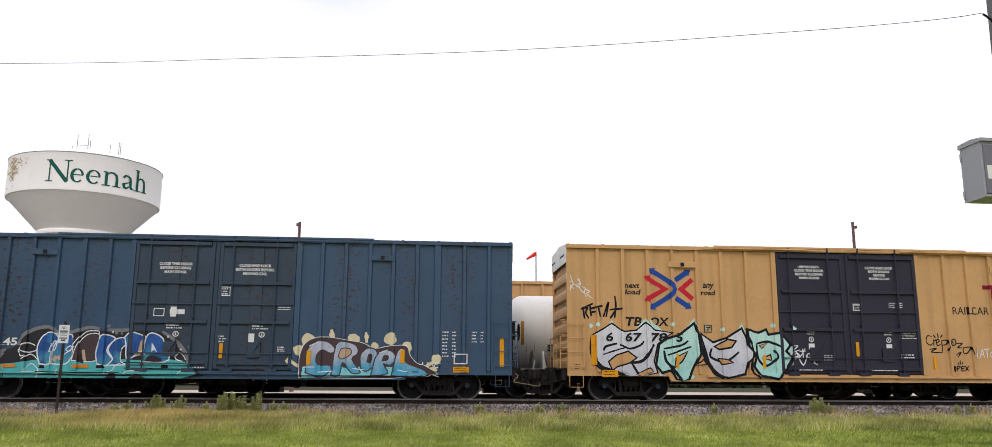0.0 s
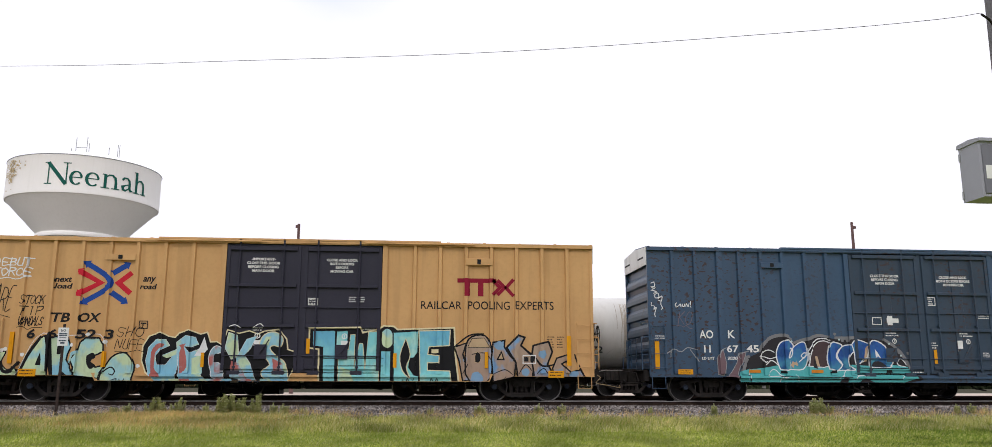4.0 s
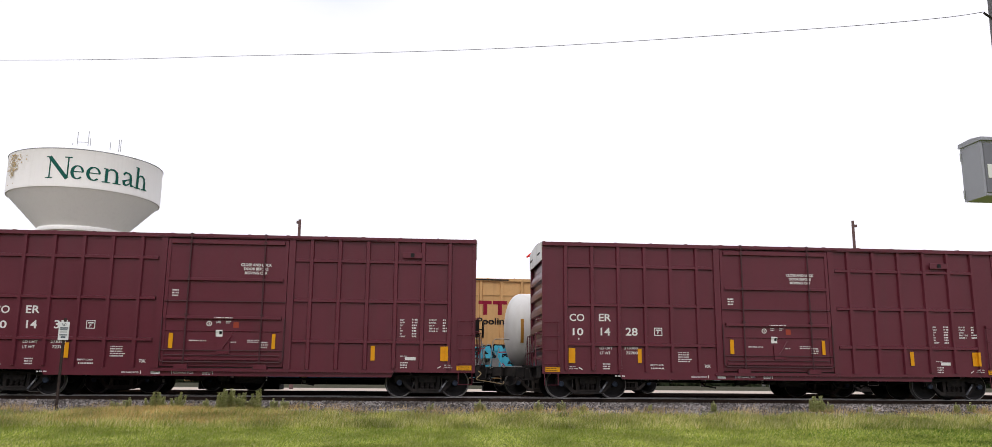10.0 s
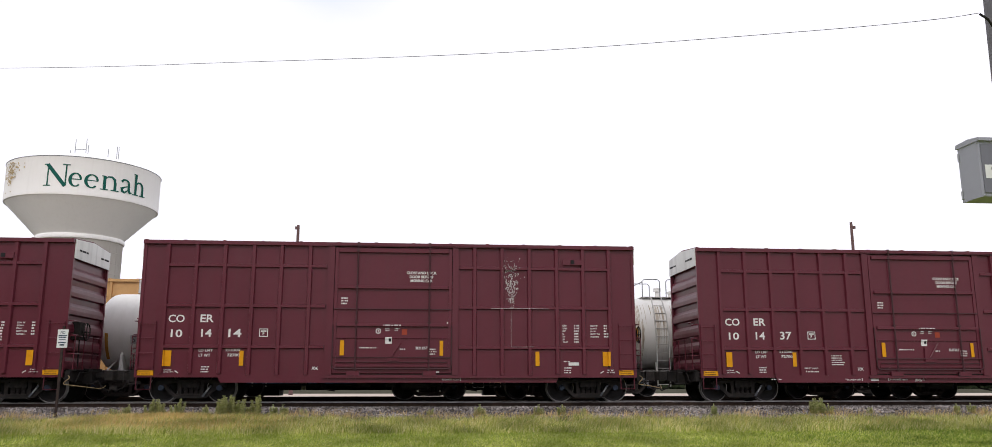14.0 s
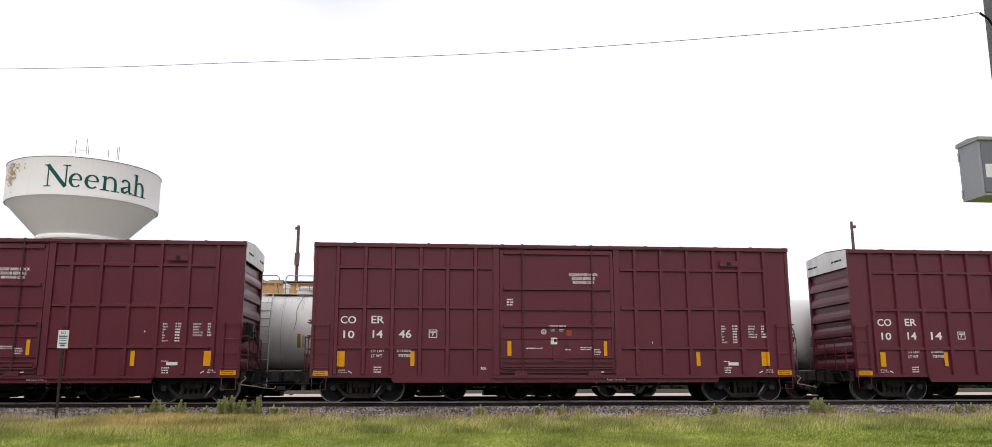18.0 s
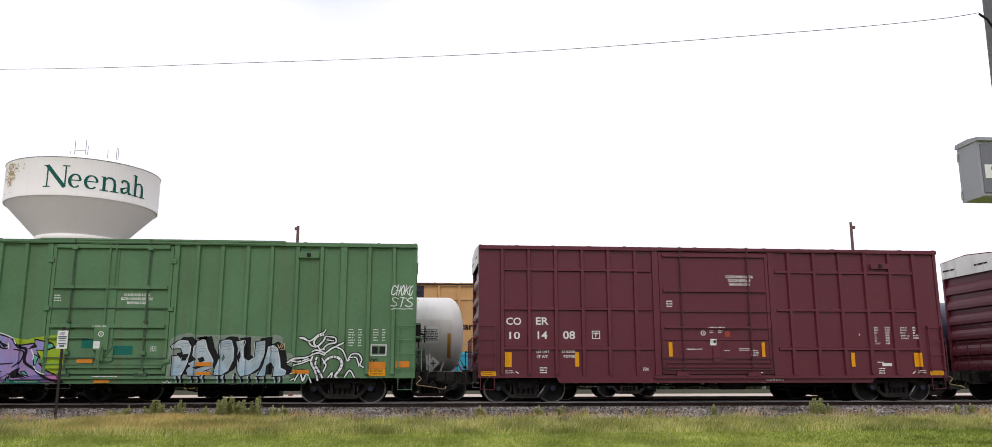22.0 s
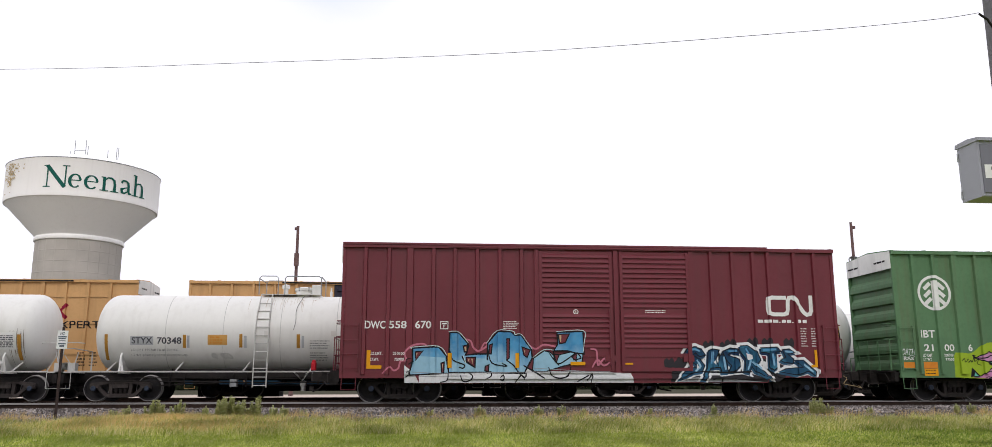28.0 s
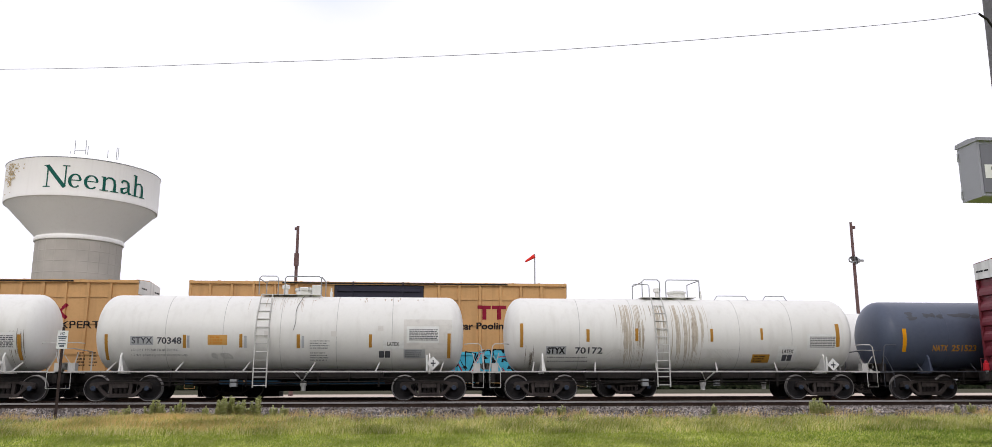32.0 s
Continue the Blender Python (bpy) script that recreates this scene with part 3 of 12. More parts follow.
def car_shell(label, length, mat, posts, wide=(), drop=(2.4, None), t=(1.6, 14.25), chord=0.09, post_w=0.15, reach=1.0, end_mat=None, white=True, group="boxcars of the passing train"):
    """The empty of a boxcar with walls, posts, roof, ends, frame and trucks. Returns it and its relief."""
    car = thing("boxcar", label, "boxcar", group)
    end_x = drop[1] or length - drop[0]
    relief = [(0, length, 4.93, 5.06, 0.075), (drop[0], end_x, 0.60, 0.86, 0.045)]
    part("side_wall", Shape().box(0, length, FACE, FACE + 0.06, 0.78, 5.0), mat, car)
    part("side_wall", Shape().box(0, length, 1.24, 1.3, 0.78, 5.0), mat, car)
    part("side_sill", Shape().prism([(drop[0] - 0.12, 0.86), (drop[0], 0.62), (end_x, 0.62), (end_x + 0.12, 0.86)], FACE - 0.045, FACE + 0.03), mat, car)
    part("side_sill", Shape().prism([(drop[0] - 0.12, 0.86), (drop[0], 0.62), (end_x, 0.62), (end_x + 0.12, 0.86)], 1.27, 1.345), mat, car)
    for y0, y1 in ((FACE - 0.115, FACE + 0.04), (1.26, 1.355)):
        part("top_chord", Shape().box(0, length, y0, y1, 5.06 - chord - 0.03, 5.06), mat, car)
    for side, y0, y1 in ((-1, FACE - 0.03, FACE + 0.0), (1, 1.3, 1.33)):
        part("corner_post", Shape().box(0, 0.1, y0, y1, 0.78, 4.95), mat, car)
        part("corner_post", Shape().box(length - 0.1, length, y0, y1, 0.78, 4.95), mat, car)
    for x in posts:
        w = post_w * (1.6 if x in wide else 1)
        z0 = 0.9 if x < drop[0] or x > end_x else 0.86
        s = Shape().prism([(x - w / 2, FACE), (x - w / 2 + 0.025, FACE - 0.09), (x + w / 2 - 0.025, FACE - 0.09), (x + w / 2, FACE)], z0, 4.94, "z")
        part("side_post", s, mat, car)
        part("side_post", Shape().box(x - w / 2, x + w / 2, 1.3, 1.35, z0, 4.94), mat, car)
        relief.append((x - w / 2, x + w / 2, z0, 4.94, 0.09))
    roof = Shape().prism([(-1.64, 5.06), (-0.15, 5.17), (1.34, 5.06), (1.34, 5.0), (-1.64, 5.0)], 0.0, length, "x")
    k = int(length / 1.15)
    for i in range(k + 1):
        x = 0.06 + (length - 0.12) * i / k
        roof.prism([(-1.66, 5.06), (-1.66, 5.085), (-0.15, 5.205), (1.36, 5.085), (1.36, 5.06)], x - 0.04, x + 0.04, "x")
    part("roof", roof, mat, car)
    for x, d in ((0, -1), (length, 1)):
        end_wall(car, x, d, end_mat or mat, white=white)
        coupler(car, x, d, reach)
    for x, d in ((0, -1), (length, 1)):
        for k in range(4):
            z = 1.25 + 0.42 * k
            part("end_rung", Shape().rod([(x, -1.5, z), (x + d * 0.14, -1.5, z), (x + d * 0.14, -1.02, z), (x, -1.02, z)], 0.015), mat, car)
    for x0, x1 in ((0.04, 0.56), (length - 0.56, length - 0.04)):
        ladder(car, x0, x1, 1.0, 2.5, mat)
        step(car, x0 + 0.03, x1 - 0.05, mat)
    bx = length + 0.3
    wheel = part("brake_wheel", Shape().lathe([(0.27, bx - 0.02), (0.29, bx), (0.27, bx + 0.02), (0.25, bx)], 18, "x", (0, -0.85, 2.2), True)
                 .rod([(length - 0.1, -0.85, 2.2), (bx, -0.85, 2.2)], 0.025).rod([(bx, -1.1, 2.2), (bx, -0.6, 2.2)], 0.015).rod([(bx, -0.85, 1.95), (bx, -0.85, 2.45)], 0.015), BLACK, car, "dark steel hand brake wheel")
    part("brake_housing", Shape().box(length - 0.1, length + 0.16, -1.05, -0.65, 1.95, 2.5), BLACK, wheel)
    part("brake_chain", Shape().rod([(length + 0.1, -0.85, 1.95), (length + 0.12, -0.85, 1.1)], 0.02, 5), BLACK, wheel)
    for x, d in ((0, -1), (length, 1)):
        fr = Shape()
        for z in (1.5, 2.05):
            fr.rod([(x - d * 0.02, -1.42, z), (x + d * 0.2, -1.42, z), (x + d * 0.2, 0.6, z), (x - d * 0.02, 0.6, z)], 0.016, 5)
        for y in (-1.42, -0.7, 0.0, 0.6):
            fr.rod([(x + d * 0.2, y, 1.02), (x + d * 0.2, y, 2.07)], 0.016, 5)
        part("end_railing", fr, end_mat or mat, car)
    for pts in ([(-0.02, -1.3, 2.6), (-0.14, -1.3, 2.6), (-0.14, -0.75, 2.6), (-0.02, -0.75, 2.6)], [(-0.02, -1.3, 1.5), (-0.16, -1.3, 1.5), (-0.16, -1.3, 1.05)], [(-0.02, 1.3, 1.5), (-0.16, 1.3, 1.5), (-0.16, 1.3, 1.05)]):
        part("end_handhold", Shape().rod(pts, 0.016), mat, car)
    part("uncoupling_handle", Shape().rod(curve([(length + 0.12, -1.5, 0.84), (length + 0.2, -1.58, 0.76), (length + 0.1, -1.62, 0.66), (length + 0.06, -1.62, 0.58), (length + 0.2, -1.6, 0.55), (length + 0.55, -1.45, 0.5), (length + 0.95, -1.1, 0.44), (length + 1.0, -0.8, 0.52)], 3), 0.013, 6), LEVER, car, "pale yellow uncoupling lever handle")
    underframe(car, length, *t)
    return car, relief


def plug_door(car, relief, x0, x1, mat, beams, rods, z0=0.9, z1=4.92, depth=0.05, mid=None, label="closed steel plug door"):
    """A plug door with beams, locking rods, handle gear and hangers."""
    door = part("door", Shape().bevel_box(x0, x1, FACE - depth, FACE, z0, z1, 0.015), mat, car, label)
    relief.append((x0, x1, z0, z1, depth))
    y = FACE - depth
    seal = Shape()
    for a, b, c, d in ((x0 - 0.03, x0, z0, z1), (x1, x1 + 0.03, z0, z1), (x0 - 0.03, x1 + 0.03, z1, z1 + 0.03), (x0 - 0.03, x1 + 0.03, z0 - 0.03, z0)):
        seal.box(a, b, FACE - 0.02, FACE, c, d)
    part("door_gasket", seal, BLACK, door, "black rubber door seal")
    for z, h, d in beams:
        d *= 1.7
        part("door_beam", Shape().bevel_box(x0 + 0.12, x1 - 0.12, y - d, y, z - h / 2, z + h / 2, 0.01), mat, door)
        relief.append((x0 + 0.12, x1 - 0.12, z - h / 2, z + h / 2, depth + d))
    for x, w in ((x0 + 0.06, 0.1), (x1 - 0.06, 0.1)):
        part("door_stile", Shape().box(x - w / 2, x + w / 2, y - 0.03, y, z0 + 0.05, z1 - 0.05), mat, door)
    if mid:
        part("door_panel", Shape().bevel_box(mid - 0.18, mid + 0.18, y - 0.035, y, z0 + 0.35, z1 - 0.2, 0.01), mat, door)
        relief.append((mid - 0.18, mid + 0.18, z0 + 0.35, z1 - 0.2, depth + 0.035))
    gear = {OXIDE: OXIDE_SHADED, GREEN: GREEN_SHADED}.get(mat, mat)
    for x in rods:
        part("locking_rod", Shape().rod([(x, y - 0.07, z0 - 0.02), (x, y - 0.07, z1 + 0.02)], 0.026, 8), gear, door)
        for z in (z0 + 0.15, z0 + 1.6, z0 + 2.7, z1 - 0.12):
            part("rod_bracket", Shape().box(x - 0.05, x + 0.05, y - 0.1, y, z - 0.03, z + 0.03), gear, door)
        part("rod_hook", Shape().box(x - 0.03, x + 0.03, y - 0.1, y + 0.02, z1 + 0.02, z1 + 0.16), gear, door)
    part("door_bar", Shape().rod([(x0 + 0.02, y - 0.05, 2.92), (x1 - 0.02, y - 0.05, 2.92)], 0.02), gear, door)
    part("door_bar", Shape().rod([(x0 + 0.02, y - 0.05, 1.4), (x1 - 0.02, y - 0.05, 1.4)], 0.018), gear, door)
    m = (x0 + x1) / 2
    part("latch_gear", Shape().box(m - 0.16, m + 0.22, y - 0.06, y, 1.3, 1.75).rod([(m, y - 0.09, 1.45), (m + 0.3, y - 0.1, 1.9)], 0.018), mat, door)
    for x in rods:
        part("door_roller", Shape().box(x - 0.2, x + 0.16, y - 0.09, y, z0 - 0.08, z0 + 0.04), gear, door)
    return door


def door_rails(car, x0, x1, mat, hood=None):
    part("door_rail", Shape().box(x0, x1, FACE - 0.13, FACE - 0.045, 0.76, 0.83), mat, car)
    part("door_rail", Shape().box(x0, x1, FACE - 0.14, FACE - 0.05, 4.97, 5.03), mat, car)
    if hood:
        part("door_hood", Shape().box(hood[0], hood[1], FACE - 0.15, FACE - 0.02, 5.04, 5.1), mat, car)


def make_coer():
    posts = [0.77, 1.65, 2.53, 3.42, 4.29, 5.19, 10.47, 11.36, 12.26, 13.16, 14.03, 14.9]
    car, rel = car_shell("oxide red boxcar with ribbed sides and white lettering", 15.75, OXIDE, posts, t=(1.58, 14.25), drop=(2.6, 13.1))
    cells = [0.06, *posts[:6], 5.76], [9.93, *posts[6:], 15.69]
    for row in cells:
        for a, b in zip(row[:-1], row[1:]):
            for z in (4.28, 3.0, 1.72):
                if b - a > 0.4 and not (a < 0.1 or b > 15.6):
                    part("side_rib", Shape().prism([(FACE, z - 0.06), (FACE - 0.075, z - 0.04), (FACE - 0.075, z + 0.04), (FACE, z + 0.06)], a + 0.05, b - 0.05, "x"), OXIDE, car)
                    rel.append((a + 0.07, b - 0.07, z - 0.06, z + 0.06, 0.08))
    for x in (5.87, 9.85):
        part("door_post", Shape().box(x - 0.1, x + 0.1, FACE - 0.08, FACE, 0.86, 4.94), OXIDE, car)
    plug_door(car, rel, 5.98, 9.74, OXIDE, [(4.8, 0.12, 0.05), (3.62, 0.1, 0.05), (2.42, 0.1, 0.05), (1.14, 0.08, 0.04), (2.01, 0.04, 0.02)], (6.71, 9.01))
    door_rails(car, 5.7, 13.15, OXIDE)
    door = [o for o in car.children if o.name.startswith("door") and o.name.split(".")[0] == "door"][0]
    y = FACE - 0.12
    part("operating_pipe", Shape().rod([(5.99, y, 2.42), (5.99, y, 1.16), (6.02, y, 1.08), (6.1, y, 1.04), (9.62, y, 1.04), (9.7, y, 1.08), (9.73, y, 1.16), (9.73, y, 2.42)], 0.024, 6), OXIDE_SHADED, door)
    part("operating_pipe", Shape().rod([(6.12, y, 1.25), (9.6, y, 1.25)], 0.02, 6), OXIDE_SHADED, door)
    part("roller_guard", Shape().box(6.45, 6.85, FACE - 0.15, FACE - 0.05, 0.83, 0.98).box(8.85, 9.25, FACE - 0.15, FACE - 0.05, 0.83, 0.98), OXIDE, door)
    return car, rel


def make_sixty(label, mat, posts, wide, doors, door_mat, rods, beams, hood, rail, mid=True, t=(2.2, 16.6)):
    car, rel = car_shell(label, 18.9, mat, posts, wide, drop=(3.4, 15.5), t=t)
    for (x0, x1), rr in zip(doors, rods):
        plug_door(car, rel, x0, x1, door_mat, beams, rr, mid=(x0 + x1) / 2 if mid else None)
    for x in (doors[0][0] - 0.09, doors[-1][1] + 0.09):
        part("door_post", Shape().box(x - 0.08, x + 0.08, FACE - 0.08, FACE, 0.86, 4.94), mat, car)
        rel.append((x - 0.08, x + 0.08, 0.86, 4.94, 0.08))
    if len(doors) > 1:
        x = (doors[0][1] + doors[1][0]) / 2
        part("door_post", Shape().box(x - 0.06, x + 0.06, FACE - 0.04, FACE, 0.86, 4.94), door_mat, car)
    door_rails(car, *rail, mat, hood)
    return car, rel


TBOX_POSTS = [1.02, 1.87, 2.71, 3.55, 4.38, 5.22, 6.08, 13.07, 13.89, 14.73, 15.56, 16.38, 17.22, 18.05]
TBOX_BEAMS = [(4.78, 0.12, 0.05), (3.6, 0.1, 0.05), (2.33, 0.1, 0.05), (1.05, 0.1, 0.04)]


def make_tbox(label):
    return make_sixty(label, YELLOW, TBOX_POSTS, (), [(7.12, 9.45), (9.55, 12.02)], DOOR_BLACK, [(7.54, 8.91), (9.98, 11.31)], TBOX_BEAMS, (5.0, 13.9), (4.6, 14.4), mid=False)


coer, coer_rel = make_coer()
yellow_a, rel_a = make_tbox("yellow boxcar with black double doors and white graffiti")
yellow_c, rel_c = make_tbox("yellow boxcar with black double doors and blue and green graffiti")
blue_b, rel_b = make_sixty("dark blue boxcar with rust spots and blue graffiti", BLUE,
                           [0.85, 1.63, 2.46, 3.14, 3.9, 4.64, 5.43, 6.19, 12.78, 13.53, 14.3, 15.04, 15.81, 16.47, 17.34, 18.14], (2.46, 16.47),
                           [(6.98, 9.42), (9.57, 11.96)], BLUE_DOOR, [(7.45, 8.85), (10.0, 11.35)], [(4.83, 0.12, 0.05), (3.59, 0.1, 0.05), (2.36, 0.1, 0.05), (1.1, 0.1, 0.04)], (4.6, 14.4), (3.8, 15))
green_i, rel_i = make_sixty("green boxcar with purple and pale blue graffiti", GREEN,
                            [0.74, 1.48, 2.24, 3.02, 3.76, 4.52, 5.27, 6.04, 6.8, 12.0, 12.76, 13.55, 14.3, 15.1, 15.87, 16.57, 17.39, 18.18], (2.24, 16.57),
                            [(7.6, 11.26)], GREEN, [(8.27, 10.55)], [(4.85, 0.12, 0.05), (3.57, 0.1, 0.05), (2.36, 0.1, 0.05), (1.12, 0.08, 0.04), (1.99, 0.04, 0.02)], (7.2, 14.7), (4.6, 14.6))


def make_cn():
    posts = [0.73, 1.48, 2.16, 2.92, 3.61, 4.34, 5.08, 5.79, 12.16, 12.9, 13.62, 14.14, 15.05, 15.75]
    car, rel = car_shell("red-brown boxcar with ribbed double doors and blue graffiti", 16.44, RED, posts, (2.16,), drop=(2.5, 13.9), t=(1.87, 14.55))
    for x0, x1 in ((6.36, 8.78), (9.04, 11.38)):
        y = FACE - 0.05
        door = part("door", Shape().bevel_box(x0, x1, y, FACE, 0.95, 4.9, 0.015), RED, car, "ribbed red steel sliding door, closed")
        rel.append((x0, x1, 0.95, 4.9, 0.05))
        zs = [4.72 - 0.163 * k for k in range(11)] + [2.76 - 0.163 * k for k in range(7)]
        for z in zs:
            part("door_rib", Shape().prism([(y, z - 0.055), (y - 0.05, z - 0.04), (y - 0.05, z - 0.02), (y - 0.02, z + 0.05), (y, z + 0.075)], x0 + 0.1, x1 - 0.1, "x"), RED, door)
        for x in (x0 + 0.05, x1 - 0.05):
            part("door_stile", Shape().box(x - 0.05, x + 0.05, y - 0.05, y, 1.0, 4.86), RED, door)
        part("door_beam", Shape().box(x0 + 0.1, x1 - 0.1, y - 0.03, y, 1.45, 1.56), RED, door)
        part("door_beam", Shape().box(x0 + 0.1, x1 - 0.1, y - 0.03, y, 1.0, 1.1), RED, door)
        part("latch_gear", Shape().rod([(x1 - 0.12, y - 0.08, 1.2), (x1 - 0.12, y - 0.08, 3.0)], 0.025).box(x1 - 0.3, x1 + 0.05, y - 0.07, y, 1.3, 1.5), RED, door)
    for x in (6.28, 8.91, 11.46):
        part("door_post", Shape().box(x - 0.07, x + 0.07, FACE - 0.08, FACE, 0.86, 4.94), RED, car)
        rel.append((x - 0.07, x + 0.07, 0.86, 4.94, 0.08))
    door_rails(car, 3.4, 14.2, RED, (0.0, 14.1))
    return car, rel


red_j, rel_j = make_cn()
rel_i.append((4.6, 14.6, 0.76, 0.83, 0.13))
rel_a.append((4.6, 14.4, 0.76, 0.83, 0.13))
rel_c.append((4.6, 14.4, 0.76, 0.83, 0.13))
rel_j.append((3.4, 14.2, 0.76, 0.83, 0.13))
rel_j.append((6.36, 8.78, 0.95, 2.35, 0.102))
rel_b.append((2.6, 16.4, 0.76, 0.83, 0.13))
marker = part("tail_marker", Shape().bevel_box(-1.06, -0.9, -0.2, -0.05, 1.04, 1.3, 0.03).lathe([(0.06, 1.3), (0.06, 1.37), (0, 1.4)], 12, "z", (-0.98, -0.12, 0)), flat("marker_red", (0.45, 0.02, 0.03)), red_j, "red tail marker on the last coupler")
part("marker_clamp", Shape().box(-1.02, -0.94, -0.16, -0.08, 0.94, 1.04), GALV, marker)


# ---- parked tank cars ----
def tank_car(label, x0, x1, trucks, mat, r=1.43, zc=2.48, y=TRACK_2, rail_mat=None, platform=None, bare=False):
    rail_mat = rail_mat or TANK_RAIL
    car = thing("tank_car", label, "tank car", "parked tank cars", (0, y, 0))
    hd = 0.66
    prof = [(0, x0)] + [(r * math.sin(a) ** 0.8, x0 + hd * (1 - math.cos(a) ** 0.9)) for a in (radians(9 * k) for k in range(1, 10))]
    prof += [(r, x0 + hd + (x1 - x0 - 2 * hd) * k / 6) for k in range(7)]
    prof += [(r * math.sin(a) ** 0.8, x1 - hd * (1 - math.cos(a) ** 0.9)) for a in (radians(9 * k) for k in range(9, 0, -1))] + [(0, x1)]
    part("tank_shell", Shape().lathe(prof, 64, "x", (0, 0, zc)), mat, car, smooth=True)
    for k in range(1, 6):
        xs = x0 + hd + (x1 - x0 - 2 * hd) * k / 6
        part("weld_seam", Shape().lathe([(r, xs - 0.012), (r + 0.004, xs - 0.007), (r + 0.004, xs + 0.007), (r, xs + 0.012)], 48, "x", (0, 0, zc)), SEAM if mat is TANK_WHITE else mat, car)
    for tx in trucks:
        add_truck(car, tx, 0.92, frame_mesh=SIDE_FRAME_DUSTY)
        part("saddle", Shape().prism([(-1.38, 0.98), (1.38, 0.98), (1.3, zc - 0.9), (1.2, zc - 0.75), (0.6, zc - 1.2), (-0.6, zc - 1.2), (-1.2, zc - 0.75), (-1.3, zc - 0.9)], tx - 0.03, tx + 0.03, "x").prism([(tx - 0.02, 1.02), (tx + 0.14, 1.02), (tx + 0.03, zc - 0.95)], -1.3, -1.26), mat, car)
    a, b = min(trucks) - 1.6, max(trucks) + 1.6
    part("stub_sill", Shape().box(a - 0.2, a + 3.0, -0.25, 0.25, 0.7, 1.05), BLACK, car)
    part("stub_sill", Shape().box(b - 3.0, b + 0.2, -0.25, 0.25, 0.7, 1.05), BLACK, car)
    for s in (-1, 1):
        part("side_rail", Shape().box(a, b, s * 1.42 - 0.03, s * 1.42 + 0.03, 1.02, 1.07), rail_mat, car)
        for k in range(6):
            xk = a + 1.2 + (b - a - 2.4) * k / 5
            part("rail_bracket", Shape().rod([(xk, s * 1.42, 1.06), (xk + 0.12, s * 0.93, zc - 1.1)], 0.03), rail_mat, car)
    for e, d in ((a, -1), (b, 1)):
        part("end_platform", Shape().box(min(e, e + d * 0.55), max(e, e + d * 0.55), -1.45, 1.45, 1.0, 1.05), rail_mat, car)
        part("handrail", Shape().rod([(e + d * 0.42, -1.45, 1.05), (e + d * 0.3, -1.45, 1.98), (e + d * 0.22, -1.45, 2.06), (e - d * 0.1, -1.45, 2.07), (e - d * 0.32, -1.3, 2.05)], 0.02), rail_mat, car)
        part("handrail_stay", Shape().rod([(e + d * 0.28, -1.43, 1.62), (e + d * 0.02, -1.35, 1.2), (e - d * 0.05, -1.35, 1.05)], 0.016), rail_mat, car)
        part("brake_gear", Shape().box(min(e + d * 0.05, e + d * 0.3), max(e + d * 0.05, e + d * 0.3), -1.05, -0.75, 1.05, 1.36).lathe([(0.13, -0.95), (0.13, -0.7), (0.08, -0.66), (0, -0.66)], 12, "y", (e + d * 0.45, 0, 1.25)).rod([(e + d * 0.12, -0.9, 1.36), (e + d * 0.02, -0.9, 1.75)], 0.02), TRUCK if mat is TANK_DARK else SEAM, car)
        part("slack_chain", Shape().rod([(e + d * 0.3, -0.9, 1.1), (e + d * 0.36, -0.85, 0.7), (e + d * 0.2, -0.8, 0.5), (e - d * 0.3, -0.7, 0.5)], 0.018), BLACK, car)
        part("handrail", Shape().rod([(e + d * 0.4, -1.4, 1.85), (e + d * 0.42, -0.4, 1.9), (e + d * 0.42, 1.4, 1.85), (e + d * 0.42, 1.4, 1.05)], 0.018), rail_mat, car)
        part("stirrup_step", Shape().rod([(e - d * 0.0, -1.47, 1.0), (e - d * 0.0, -1.47, 0.46), (e + d * 0.4, -1.47, 0.46), (e + d * 0.4, -1.47, 1.0)], 0.014), rail_mat, car)
        coupler(car, e + d * 0.2, d, 0.62)
    m = (x0 + x1) / 2
    part("centre_sill", Shape().box(a + 2.9, b - 2.9, -0.3, 0.3, 0.74, 1.06), BLACK, car)
    # Black boxes stand in for pipes and shade along the tank's underside.
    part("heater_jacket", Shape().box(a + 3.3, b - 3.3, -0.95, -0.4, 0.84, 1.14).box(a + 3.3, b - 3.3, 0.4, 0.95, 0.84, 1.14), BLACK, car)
    for k, xk in enumerate((m - 3.9, m - 3.4, m - 1.7, m - 1.2, m + 1.4, m + 2.5, m + 3.6)):
        part("hanger", Shape().box(xk - 0.03, xk + 0.03, -1.1, -1.02, 0.5 + 0.1 * (k % 3), 1.0), BLACK, car)
    part("valve_box", Shape().bevel_box(m - 1.75, m - 1.5, -1.2, -0.95, 0.5, 0.78, 0.015), GALV if mat is TANK_WHITE else BLACK, car, "pale steel box under the tank")
    part("outlet_brace", Shape().rod([(m + 0.55, -1.3, 1.02), (m + 0.8, -0.9, 0.72), (m + 1.05, -1.3, 1.02)], 0.03), rail_mat, car)
    part("outlet_nozzle", Shape().lathe([(0.13, 0.72), (0.13, 0.56), (0.09, 0.5), (0.09, 0.36), (0, 0.36)], 12, "z", (m + 0.8, -0.6, 0)), mat, car, smooth=True)
    part("brake_rod", Shape().rod([(min(trucks) + 1.2, -0.9, 0.55), (m - 2.0, -0.9, 0.66), (m - 1.0, -1.0, 0.66)], 0.022), TRUCK, car)
    for yy, z in ((-0.6, 0.62), (0.3, 0.7), (-1.0, 0.85), (-1.2, 0.72)):
        part("brake_pipe", Shape().rod([(a + 1, yy, z), (m, yy, z - 0.06), (b - 1, yy, z)], 0.022), BLACK, car)
